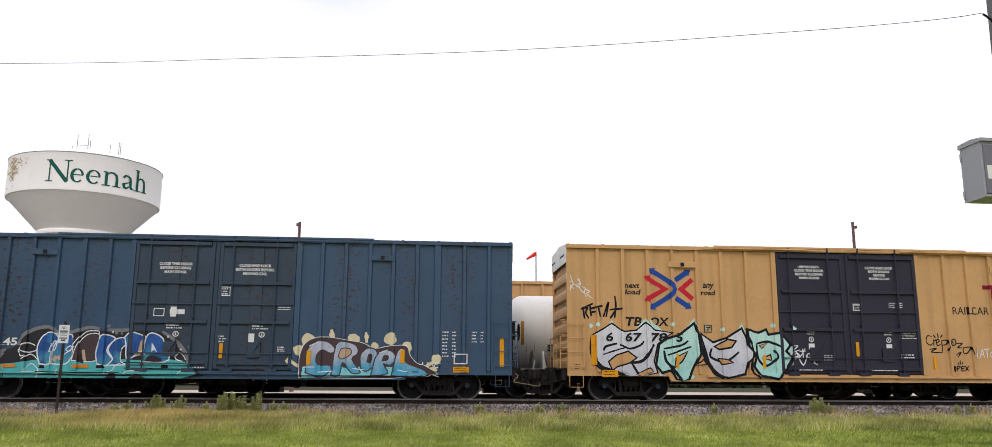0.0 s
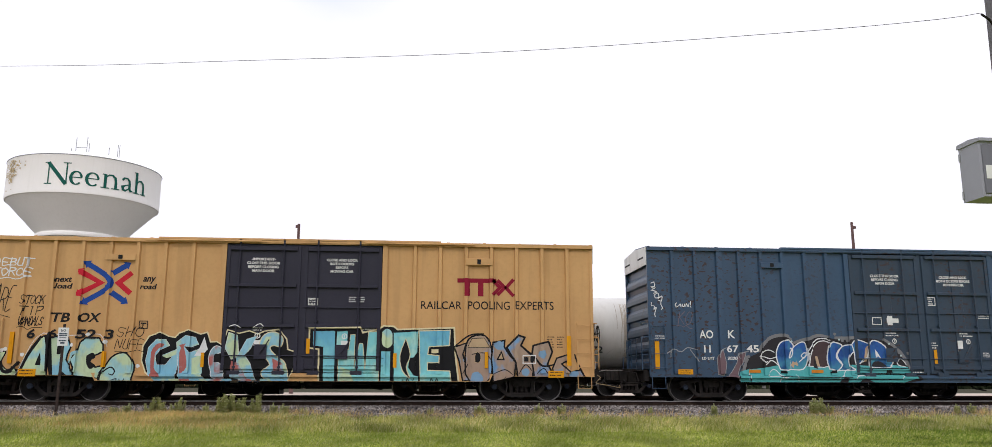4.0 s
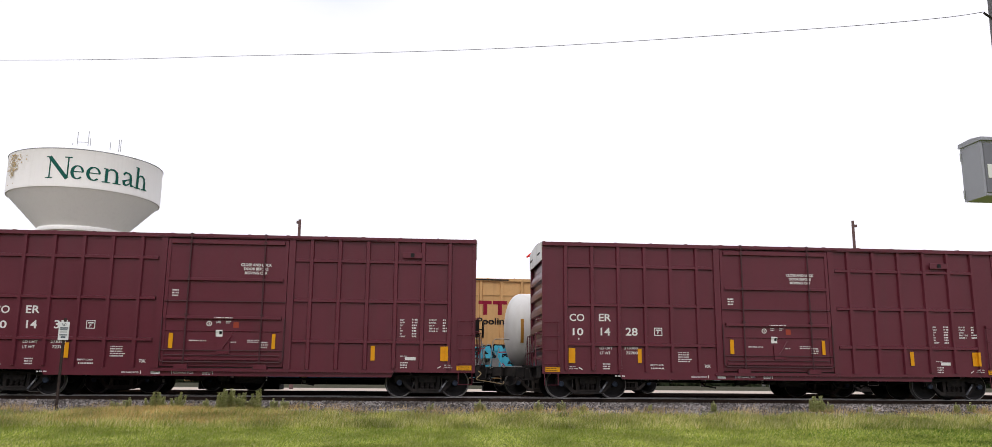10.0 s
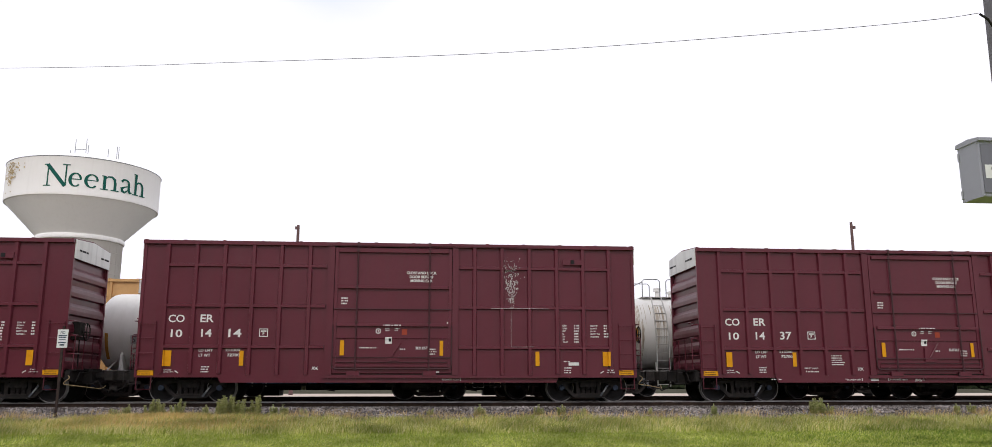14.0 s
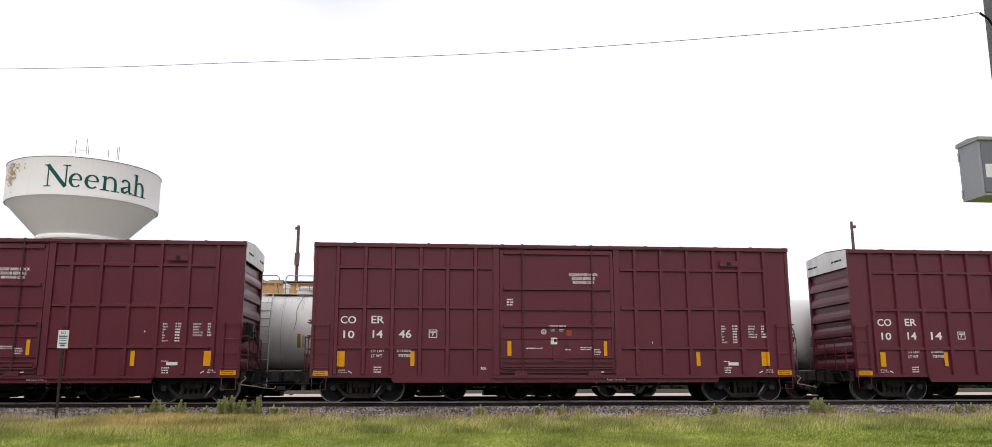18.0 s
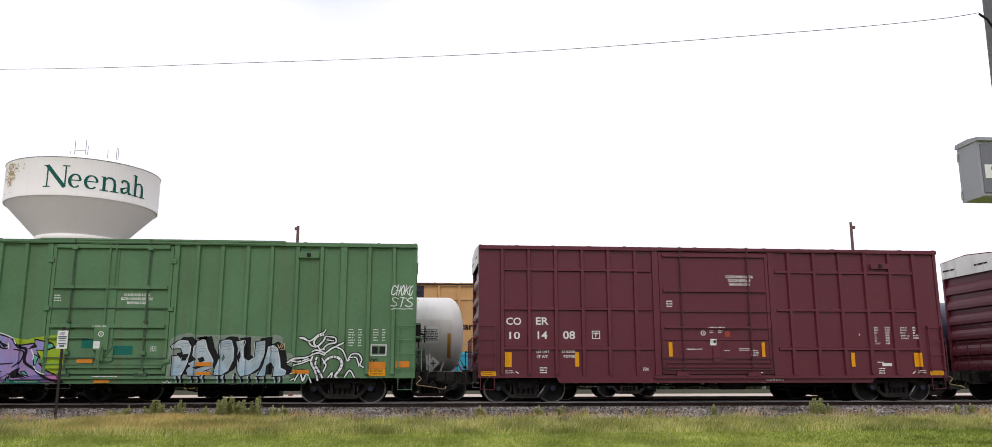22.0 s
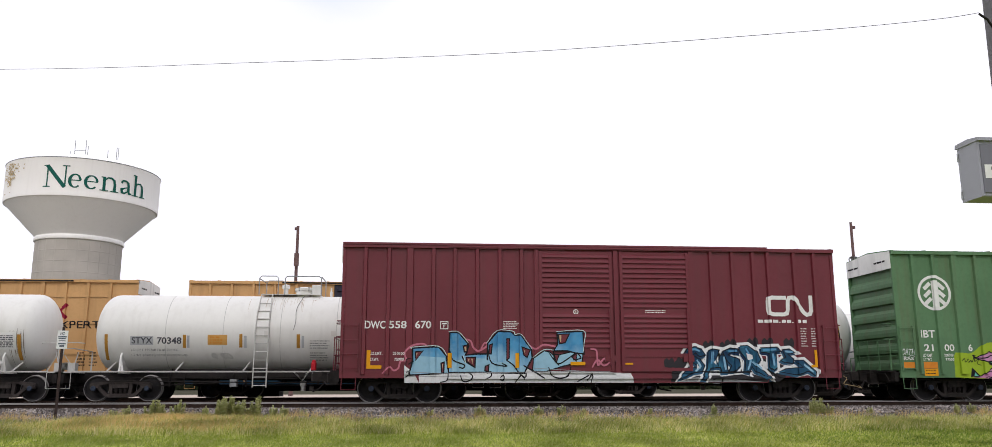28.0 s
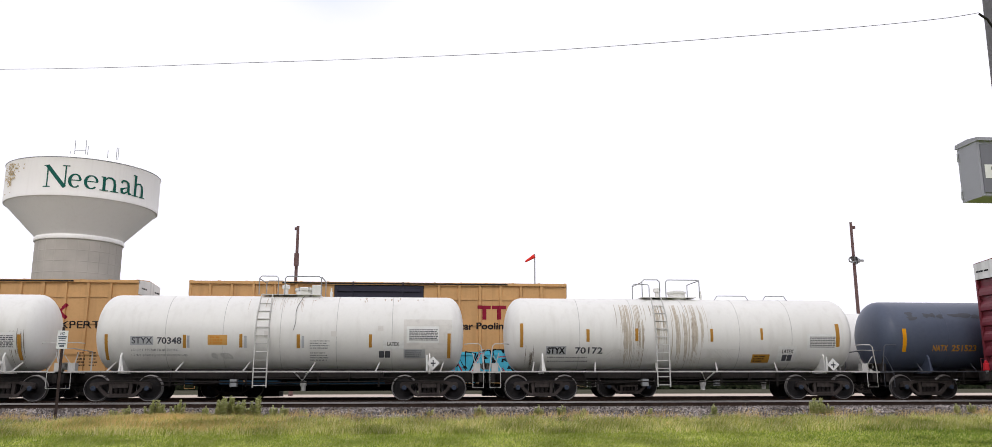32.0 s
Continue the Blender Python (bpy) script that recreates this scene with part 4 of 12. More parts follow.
    part("air_reservoir", Shape().lathe([(0, m - 3.2), (0.19, m - 3.15), (0.19, m - 2.3), (0, m - 2.25)], 14, "x", (0, -0.6, 0.72)), BLACK, car, smooth=True)
    part("outlet_valve", Shape().lathe([(0.16, zc - r + 0.05), (0.16, 0.95), (0.1, 0.8), (0.1, 0.62)], 12, "z", (m, 0, 0)), BLACK, car)
    if platform and not bare:
        px, lx = platform
        top = zc + r
        part("walkway", Shape().box(px - 1.1, px + 1.1, -0.5, 0.6, top + 0.03, top + 0.05), mat, car)
        part("manway", Shape().lathe([(0.34, top - 0.1), (0.34, top + 0.22), (0.38, top + 0.22), (0.38, top + 0.3), (0.2, top + 0.36), (0, top + 0.37)], 20, "z", (px + 0.45, 0, 0)), mat, car, smooth=True)
        part("safety_valve", Shape().lathe([(0.09, top), (0.09, top + 0.3), (0.15, top + 0.32), (0.15, top + 0.45), (0, top + 0.5)], 14, "z", (px - 0.3, 0.15, 0)), mat, car, smooth=True)
        part("vent", Shape().lathe([(0.05, top - 0.1), (0.05, top + 0.2), (0.03, top + 0.22), (0.03, top + 0.34), (0, top + 0.36)], 10, "z", (px + 1.45, 0, 0)), mat, car)
        for s in (-1, 1):
            for xa, xb in ((px - 1.15, px - 0.45), (px - 0.2, px + 1.15)):
                if s == -1 or xa < px - 1:
                    part("guard_rail", Shape().rod([(xa, s * 0.75, top), (xa, s * 0.75, top + 0.62), (xa + 0.08, s * 0.75, top + 0.7), (xb - 0.08, s * 0.75, top + 0.7), (xb, s * 0.75, top + 0.62), (xb, s * 0.75, top)], 0.02), GALV, car)
        part("guard_rail", Shape().rod([(px + 1.15, -0.75, top + 0.68), (px + 1.15, 0.75, top + 0.68), (px + 1.15, 0.75, top)], 0.02), GALV, car)
        part("guard_rail", Shape().rod([(px - 1.15, -0.75, top + 0.6), (px - 1.15, 0.75, top + 0.6), (px - 1.15, 0.75, top)], 0.02), GALV, car)
        lad = part("ladder", Shape().rod([(lx - 0.24, -1.5, 0.48), (lx - 0.24, -1.5, zc), (lx - 0.23, -1.3, zc + 0.72), (lx - 0.2, -0.8, top)], 0.024).rod([(lx + 0.24, -1.5, 0.48), (lx + 0.24, -1.5, zc), (lx + 0.23, -1.3, zc + 0.72), (lx + 0.2, -0.8, top)], 0.026), rail_mat, car, "pale steel ladder")
        for k in range(11):
            z = 0.55 + 0.3 * k
            yy = -1.5 if z < zc else -1.5 + 0.7 * ((z - zc) / (top - zc)) ** 1.6
            part("rung", Shape().rod([(lx - 0.235, yy, z), (lx + 0.235, yy, z)], 0.018), rail_mat, lad)
        for xa, xb in ((px + 1.9, px + 3.3), (px + 3.9, px + 4.9)) if 5 < px < 15 else ():
            part("grab_rail", Shape().rod([(xa, -0.3, top - 0.04), (xa + 0.12, -0.3, top + 0.13), (xb - 0.12, -0.3, top + 0.13), (xb, -0.3, top - 0.04)], 0.018), GALV, car)
    return car


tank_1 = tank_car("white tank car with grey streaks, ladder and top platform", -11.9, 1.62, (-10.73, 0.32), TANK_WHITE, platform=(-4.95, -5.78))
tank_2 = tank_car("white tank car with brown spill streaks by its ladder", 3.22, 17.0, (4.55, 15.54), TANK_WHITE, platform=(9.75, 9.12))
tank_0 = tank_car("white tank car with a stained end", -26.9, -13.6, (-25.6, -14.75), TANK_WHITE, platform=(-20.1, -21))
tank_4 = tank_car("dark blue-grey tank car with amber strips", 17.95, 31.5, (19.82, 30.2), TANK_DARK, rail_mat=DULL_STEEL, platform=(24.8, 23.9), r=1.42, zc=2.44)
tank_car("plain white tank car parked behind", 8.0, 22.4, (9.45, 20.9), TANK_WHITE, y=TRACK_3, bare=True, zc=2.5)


# ---- parked yellow boxcars ----
def parked_boxcar(label, x0):
    L = 16.7
    posts = [0.9 + 0.93 * k for k in range(6)] + [10.9 + 0.93 * k for k in range(6)]
    car, rel = car_shell(label, L, YELLOW, posts, drop=(2.6, 14), t=(1.9, 14.8), group="parked yellow boxcars", reach=0.95)
    for k, (a, b) in enumerate(zip([0.06] + posts, posts + [L - 0.06])):
        for z in (4.35, 3.2, 1.9):
            if k != 6:
                part("side_rib", Shape().box(a + 0.07, b - 0.07, FACE - 0.045, FACE, z - 0.05, z + 0.05), YELLOW, car)
                rel.append((a + 0.07, b - 0.07, z - 0.05, z + 0.05, 0.045))
    plug_door(car, rel, 6.3, 10.2, DOOR_BLACK, [(4.7, 0.12, 0.05), (3.6, 0.1, 0.05), (2.3, 0.1, 0.05), (1.1, 0.1, 0.04)], (7.1, 9.3))
    door_rails(car, 4, 14, BLACK)
    # Added black blocks stand in for wheels and shaded ground round the trucks.
    part("brake_rigging", Shape().box(0.4, 3.9, -0.62, 0.62, 0.06, 0.62).box(13.0, 16.2, -0.62, 0.62, 0.06, 0.62), BLACK, car)
    part("cushion_sill", Shape().box(2.9, 13.8, -0.3, 0.3, 0.3, 0.66).box(4.0, 6.0, -1.2, -0.6, 0.36, 0.7).box(9.0, 11.5, -1.2, -0.5, 0.34, 0.7), BLACK, car)
    for tx in (1.9, 14.8):
        add_truck(car, tx)
    car.location = (x0, TRACK_3, 0)
    return car, rel


parked_1, rel_p1 = parked_boxcar("yellow boxcar parked behind the tank cars", -29.0)
parked_2, rel_p2 = parked_boxcar("yellow boxcar with blue graffiti, parked behind tank cars", -10.15)


# ---- the water tower ----
def make_tower():
    tw = thing("water_tower", "white water tower with green lettering on a concrete stem", "water tower", "", (-38.9, 96.45, 0))
    CONC = grit("tower_concrete", (0.5, 0.465, 0.42), (0.43, 0.4, 0.36), 0.6, 0.9, 0, 0.02)
    TWHITE = paint("tower_paint", (0.82, 0.8, 0.78), 0.5, 0.05, 0.06, grime=(0.4, 0.37, 0.33), oilcan=0.02)
    part("stem", Shape().lathe([(4.46, -0.4), (4.46, 16.3)], 72), CONC, tw, "grey poured concrete stem with lift lines", smooth=True)
    for z in (3.0, 5.4, 7.8, 10.2, 11.4, 12.6, 13.8, 15.0):
        part("lift_line", Shape().lathe([(4.455, z - 0.06), (4.477, z - 0.03), (4.477, z + 0.03), (4.455, z + 0.06)], 72), CONC, tw)
    for k in range(24):
        a = radians(15 * k + 5)
        part("form_seam", Shape().rod([(4.455 * math.cos(a), 4.455 * math.sin(a), 0), (4.455 * math.cos(a), 4.455 * math.sin(a), 16.2)], 0.03, 5), CONC, tw)
    part("ring_girder", Shape().lathe([(4.46, 16.2), (4.62, 16.22), (4.66, 16.32), (4.66, 16.55), (4.58, 16.7), (4.5, 16.72)], 72), TWHITE, tw, smooth=True)
    part("tank_cone", Shape().lathe([(4.5, 16.68), (7.82, 20.2)], 96), TWHITE, tw, smooth=True)
    part("tank_band", Shape().lathe([(7.82, 20.2), (7.95, 20.22), (7.98, 20.35), (8.0, 20.5), (8.0, 24.28), (8.03, 24.33), (7.95, 24.43)], 96), TWHITE, tw, smooth=True)
    part("tank_roof", Shape().lathe([(7.95, 24.43), (5.5, 25.4), (2.5, 26.2), (0, 26.35)], 72), TWHITE, tw, smooth=True)
    return tw


tower = make_tower()


# ---- spray-painted lettering ----
GLYPHS = {
    "A": [[(0, 0), (0.42, 1), (0.58, 1), (1, 0)], [(0.2, 0.36), (0.8, 0.36)]],
    "B": [[(0.08, 0), (0.08, 1)], [(0.05, 1), (0.7, 0.98), (0.8, 0.75), (0.6, 0.53), (0.1, 0.52)], [(0.6, 0.52), (0.92, 0.3), (0.75, 0.03), (0.05, 0)]],
    "C": [[(0.95, 0.85), (0.6, 1), (0.2, 0.9), (0.03, 0.5), (0.2, 0.1), (0.6, 0), (0.97, 0.15)]],
    "D": [[(0.08, 0), (0.08, 1), (0.6, 0.95), (0.95, 0.5), (0.6, 0.04), (0.05, 0)]],
    "E": [[(1, 0.98), (0.1, 1), (0.08, 0), (1, 0.02)], [(0.1, 0.52), (0.8, 0.5)]],
    "F": [[(1, 0.98), (0.1, 1), (0.08, 0)], [(0.1, 0.52), (0.8, 0.5)]],
    "G": [[(0.95, 0.85), (0.55, 1), (0.15, 0.85), (0.03, 0.45), (0.2, 0.08), (0.6, 0), (0.95, 0.15), (0.95, 0.48), (0.55, 0.48)]],
    "H": [[(0.08, 0), (0.1, 1)], [(0.92, 0), (0.9, 1)], [(0.1, 0.5), (0.9, 0.52)]],
    "I": [[(0.5, 0), (0.5, 0.72)], [(0.42, 0.95), (0.58, 0.95)]],
    "J": [[(0.3, 1), (1, 1)], [(0.75, 1), (0.72, 0.25), (0.45, 0.02), (0.05, 0.2)]],
    "K": [[(0.08, 0), (0.1, 1)], [(0.95, 1), (0.15, 0.46)], [(0.35, 0.58), (1, 0)]],
    "L": [[(0.1, 1), (0.08, 0.04), (1, 0)]],
    "M": [[(0.03, 0), (0.1, 1), (0.5, 0.35), (0.9, 1), (0.98, 0)]],
    "N": [[(0.05, 0), (0.08, 1), (0.9, 0.03), (0.94, 1)]],
    "O": [[(0.46, 0.99), (0.1, 0.8), (0.03, 0.4), (0.3, 0.02), (0.7, 0.02), (0.97, 0.4), (0.9, 0.8), (0.56, 0.98)]],
    "P": [[(0.08, 0), (0.1, 1)], [(0.05, 1), (0.75, 0.97), (0.92, 0.72), (0.7, 0.48), (0.12, 0.46)]],
    "R": [[(0.08, 0), (0.1, 1)], [(0.05, 1), (0.7, 0.97), (0.88, 0.74), (0.65, 0.52), (0.12, 0.5)], [(0.45, 0.5), (1, 0)]],
    "S": [[(0.95, 0.85), (0.55, 1), (0.1, 0.85), (0.18, 0.58), (0.8, 0.42), (0.92, 0.15), (0.5, 0), (0.03, 0.14)]],
    "T": [[(0, 0.98), (1, 1)], [(0.5, 0.98), (0.48, 0)]],
    "U": [[(0.08, 1), (0.06, 0.3), (0.35, 0.0), (0.7, 0.03), (0.92, 0.3), (0.92, 1)]],
    "V": [[(0.02, 1), (0.5, 0), (0.98, 1)]],
    "W": [[(0, 1), (0.22, 0), (0.5, 0.8), (0.78, 0), (1, 1)]],
    "Z": [[(0.05, 0.97), (0.95, 1), (0.05, 0.02), (1, 0)]],
}
CURVED = set("BCDGOPRSU")


def ribbon(pts, w, cap=0.5):
    """(x, z) verts and faces of a stroke of width w, or widths, with its ends drawn out by cap widths."""
    p = [Vector(q) for q in pts]
    ws = list(w) if isinstance(w, (list, tuple)) else [w] * len(p)
    d0, d1 = (p[0] - p[1]).normalized(), (p[-1] - p[-2]).normalized()
    p[0], p[-1] = p[0] + d0 * ws[0] * cap, p[-1] + d1 * ws[-1] * cap
    v, f = [], []
    for i, q in enumerate(p):
        a = (q - p[i - 1]).normalized() if i else (p[1] - q).normalized()
        b = (p[i + 1] - q).normalized() if i < len(p) - 1 else a
        t = (a + b).normalized() if (a + b).length > 0.2 else a
        nrm = Vector((-t.y, t.x))
        k = min(1.6, 1 / max(0.35, abs(nrm.dot(Vector((-a.y, a.x))))))
        v += [tuple(q + nrm * ws[i] / 2 * k), tuple(q - nrm * ws[i] / 2 * k)]
    f = [(2 * i, 2 * i + 1, 2 * i + 3, 2 * i + 2) for i in range(len(p) - 1)]
    return v, f


def blob(cx, cz, rx, rz, rnd, n=22, rough=0.18):
    v = [(cx, cz)]
    ph = [rnd.uniform(0, 6.28) for _ in range(3)]
    for i in range(n):
        a = 2 * math.pi * i / n
        k = 1 + rough * (math.sin(3 * a + ph[0]) + 0.7 * math.sin(5 * a + ph[1]) + 0.5 * math.sin(8 * a + ph[2])) * 0.6
        v.append((cx + rx * k * math.cos(a), cz + rz * k * math.sin(a)))
    return v, [(0, i + 1, (i + 1) % n + 1) for i in range(n)]


def join(parts):
    """Pieces as one sheet, each a hair above the one before."""
    v, f, k = [], [], 0
    for pv, pf in parts:
        o = len(v)
        k = (k + 1) % 8
        v += [(*q[:2], k * 0.00006) for q in pv]
        f += [tuple(i + o for i in q) for q in pf]
    return v, f


def spray(name, low, high, z0, z1, third=None, rough=0.5):
    """Sprayed paint that shades from low at z0 to high at z1, with cloudy patches of a third colour."""
    m, n, l, b = material(name, low, rough, spec=0.15)
    co = n.new("ShaderNodeTexCoord").outputs["Object"]
    sep, mr = n.new("ShaderNodeSeparateXYZ"), n.new("ShaderNodeMapRange")
    l.new(co, sep.inputs[0])
    l.new(sep.outputs["Z"], mr.inputs[0])
    mr.inputs["From Min"].default_value, mr.inputs["From Max"].default_value = z0, z1
    add = n.new("ShaderNodeMath")
    add.operation, add.use_clamp = "ADD", True
    sub = n.new("ShaderNodeMath")
    sub.operation = "SUBTRACT"
    sub.inputs[1].default_value = 0.5
    l.new(noise_node(n, l, co, 2.2, 3, (1, 1, 1), 0.2, 0.8), sub.inputs[0])
    l.new(mr.outputs[0], add.inputs[0])
    l.new(sub.outputs[0], add.inputs[1])
    c = mixed(n, l, add.outputs[0], low, high)
    if third:
        c = mixed(n, l, noise_node(n, l, co, 1.7, 3, (1, 1, 1), 0.5, 0.6), c, third, 0.85)
    c = mixed(n, l, noise_node(n, l, co, 12, 5, (1, 1, 0.4), 0.5, 0.85), c, tuple(k * 0.55 for k in low), 0.5)
    l.new(c, b.inputs["Base Color"])
    return m


G_BLACK = flat("spray_black", (0.012, 0.012, 0.014), 0.5)
G_WHITE = flat("spray_white", (0.72, 0.73, 0.74), 0.5)


def graffiti(car, rel, word, x0, x1, z0, z1, fills, edge, weight=0.2, border=0.055, seed=1, lean=0.1, shine=None, rim=None, shadow=None, label="", wild=0.06, overlap=0.12, chips=True, lines=0):
    """A painted word: an outlined letter after the other, each with its fill and highlights."""
    rnd = random.Random(seed)
    n = len(word)
    step = (x1 - x0) / n
    h = z1 - z0
    w = min(weight * h, 0.3 * step * (1 + overlap))
    strokes_all = []
    for k, ch in enumerate(word):
        lw, lx = step * (1 + overlap) - w, x0 + k * step + w / 2 - step * overlap / 2
        tilt, base = rnd.uniform(-0.08, 0.08), rnd.uniform(-0.03, 0.06) * h
        top = h * rnd.uniform(0.86, 1.0)
        strokes = []
        for line in GLYPHS[ch]:
            q = []
            for u, s in line:
                u, s = u + rnd.uniform(-wild, wild), s + rnd.uniform(-wild, wild) * 0.7
                q.append((lx + u * lw + (s - 0.5) * (lean + tilt) * h, z0 + w / 2 + base + s * (top - w - base)))
            pts = curve(q) if ch in CURVED else q
            m = len(pts)
            ws = [w * (1.12 - 0.3 * math.sin(math.pi * i / max(1, m - 1)) + rnd.uniform(-0.05, 0.05)) for i in range(m)]
            strokes.append((pts, ws))
        strokes_all.append(strokes)
    lift = 0.006
    body = []
    for strokes in strokes_all:
        body += [ribbon(p, [a + 2 * border * (2.2 if rim else 1) for a in ws], 0.4) for p, ws in strokes]
    if shadow:
        dx, dz, mat = shadow
        sh = [([(q[0] + dx, q[1] + dz) for q in v], f) for v, f in body]
        root = decal("graffiti", *join(sh), mat, car, (0, 0), rel, FACE, 0.0045, label)
    else:
        root = decal("graffiti", *join([ribbon(p, [a + 2 * border for a in ws], 0.4) for s in strokes_all for p, ws in s]), edge, car, (0, 0), rel, FACE, 0.0045, label)
    if rim:
        decal("letter_rim", *join(body), rim, root, (0, 0), rel, FACE, 0.0052)
    for k, strokes in enumerate(strokes_all):
        fill = fills[k % len(fills)]
        decal("letter_outline", *join([ribbon(p, [a + 2 * border for a in ws], 0.4) for p, ws in strokes]), edge, root, (0, 0), rel, FACE, lift)
        for p, ws in strokes:
            lift += 0.0004
            decal("letter_fill", *ribbon(p, ws, 0.4), fill, root, (0, 0), rel, FACE, lift)
        lift += 0.0004
        marks = []
        for p, ws in strokes:
            if shine:
                m = len(p)
                a, b = (int(m * 0.1), max(2, int(m * 0.55))) if m > 4 else (0, 2)
                seg = [Vector(q) for q in p[a:b + 1]]
                if len(seg) > 1:
                    t = (seg[-1] - seg[0]).normalized()
                    nr = Vector((-t.y, t.x)) * w * 0.33
                    if nr.x > 0:
                        nr = -nr
                    marks.append(ribbon([tuple(q + nr) for q in seg], w * 0.12, 0.0))
        if marks and shine:
            tagged(decal("highlight", *join(marks), shine, root, (0, 0), rel, FACE, lift), kind="stuff")
        if chips:
            cut = []
            for p, ws in strokes:
                for _ in range(2):
                    i = rnd.randrange(len(p) - 1)
                    s = rnd.uniform(0.25, 0.75)
                    q = Vector(p[i]).lerp(Vector(p[i + 1]), s)
                    t = (Vector(p[i + 1]) - Vector(p[i])).normalized()
                    nr = Vector((-t.y, t.x)) * (w * 0.56) * rnd.choice((-1, 1))
                    e = q + nr
                    cut.append(([tuple(e + t * w * 0.3), tuple(e - t * w * 0.3), tuple(q + t * rnd.uniform(-0.3, 0.3) * w + nr * 0.1)], [(0, 1, 2)]))
            tagged(decal("letter_cut", *join(cut), edge, root, (0, 0), rel, FACE, lift + 0.0003), kind="stuff")
        lift += 0.0006
    thin = []
    for _ in range(lines):
        a, b = rnd.uniform(x0, x1), rnd.uniform(z0 + 0.1 * h, z0 + 0.9 * h)
        g = rnd.uniform(0, 6.28)
        q = [(a, b)]
        for j in range(3):
            g += rnd.uniform(-1.1, 1.1)
            q.append((min(max(q[-1][0] + 0.3 * h * math.cos(g), x0), x1), min(max(q[-1][1] + 0.22 * h * math.sin(g), z0), z1)))
        thin.append(ribbon(curve(q, 3), [0.03] * 9 + [0.012], 0.0))
    if thin:
        tagged(decal("linework", *join(thin), edge if rim else G_BLACK, root, (0, 0), rel, FACE, lift), kind="stuff")
    return root


def cloud(car, rel, x0, x1, z0, z1, mat, seed, n=9, lift=0.0035, size=0.5, label="", rough=0.18):
    """A sprayed background of merged puffs."""
    rnd = random.Random(seed)
    root = None
    h = z1 - z0
    for k in range(n):
        cx = x0 + (x1 - x0) * (k + 0.5) / n
        v, f = blob(cx, z0 + h * rnd.uniform(0.42, 0.58), (x1 - x0) / n * 0.85, h * rnd.uniform(0.85, 1.1) * size, rnd, rough=rough)
        v = [(x, max(z, z0)) for x, z in v]
        o = decal("graffiti_ground" if root is None else "puff", v, f, mat, root or car, (0, 0), rel, FACE, lift + 0.0001 * k, label if root is None else "")
        root = root or o
    return root


def tag(car, rel, rows, x0, x1, z0, z1, mat, seed, pen=0.03, lean=0.15):
    """Quick handwriting in thin strokes."""
    rnd = random.Random(seed)
    bits = []
    rh = (z1 - z0) / len(rows)
    for r, word in enumerate(rows):
        zb = z1 - (r + 1) * rh + 0.12 * rh
        step = (x1 - x0) / len(word)
        for k, ch in enumerate(word):
            if ch not in GLYPHS:
                continue
            for line in GLYPHS[ch]:
                q = [(x0 + k * step + (u * 0.85 + rnd.uniform(-0.09, 0.09)) * step + s * lean * rh, zb + (s + rnd.uniform(-0.08, 0.08)) * rh * 0.75) for u, s in line]
                bits.append(ribbon(curve(q, 3), [pen * rnd.uniform(0.8, 1.2)] * (3 * (len(q) - 1) + 1), 0.8))
    q = [(x0 + (x1 - x0) * k / 5, z0 - 0.05 + rnd.uniform(-0.04, 0.06)) for k in range(6)]
    bits.append(ribbon(curve(q, 3), pen * 0.8, 0.5))
    return decal("spray_tag", *join(bits), mat, car, (0, 0), rel, FACE, 0.0055)


class Mural:
    """A sprayed picture: filled shapes with their edges, lines and dots, each laid over the one before."""

    def __init__(self, car, rel, label):
        self.car, self.rel, self.label, self.root, self.lift = car, rel, label, None, 0.0045

    def lay(self, name, verts, faces, mat):
        a, b = self.rel[1][:2]
        verts = [(q[0], max(q[1], 0.63 if a - 0.5 < q[0] < b + 0.5 else 0.79)) for q in verts]
        ob = decal("graffiti" if self.root is None else name, verts, faces, mat, self.root or self.car, (0, 0), self.rel, FACE, self.lift, self.label if self.root is None else "")
        self.root = self.root or ob
        self.lift += 0.00014

    def fill(self, mat, pts, edge, w, soft=False):
        loop = curve([*pts, pts[0]], 3)[:-1] if soft else pts
        self.lay("letter_fill", loop, [tuple(t) for t in tessellate_polygon([[Vector((x, z, 0)) for x, z in loop]])], mat)
        if edge:
            k = len(loop) // 2
            ring = [((loop[k][0] + loop[k - 1][0]) / 2, (loop[k][1] + loop[k - 1][1]) / 2)]
            self.lay("letter_outline", *ribbon(ring + list(loop[k:]) + list(loop[:k]) + ring, w, 0.0), edge)

    def line(self, mat, w, pts):
        c = curve(pts, 4)
        self.lay("linework", *ribbon(c, [w * (0.7 + 0.3 * math.sin(math.pi * (i + 0.5) / len(c))) for i in range(len(c))], 0.3), mat)

    def dots(self, mat, r, pts):
        for x, z in pts:
            self.lay("paint_dot", *blob(x, z, r, r, random.Random(round(x * 100)), 14, 0.12), mat)


# ---- lettering and marks on the boxcars ----
def placard_board(car, x0, x1, z0, z1, mat):
    b = part("placard_board", Shape().bevel_box(x0, x1, FACE - 0.125, FACE - 0.095, z0, z1, 0.008), mat, car)
    part("latch", Shape().box((x0 + x1) / 2 - 0.06, (x0 + x1) / 2 + 0.06, FACE - 0.15, FACE - 0.125, z0 + 0.04, z1 - 0.03), INK, b)


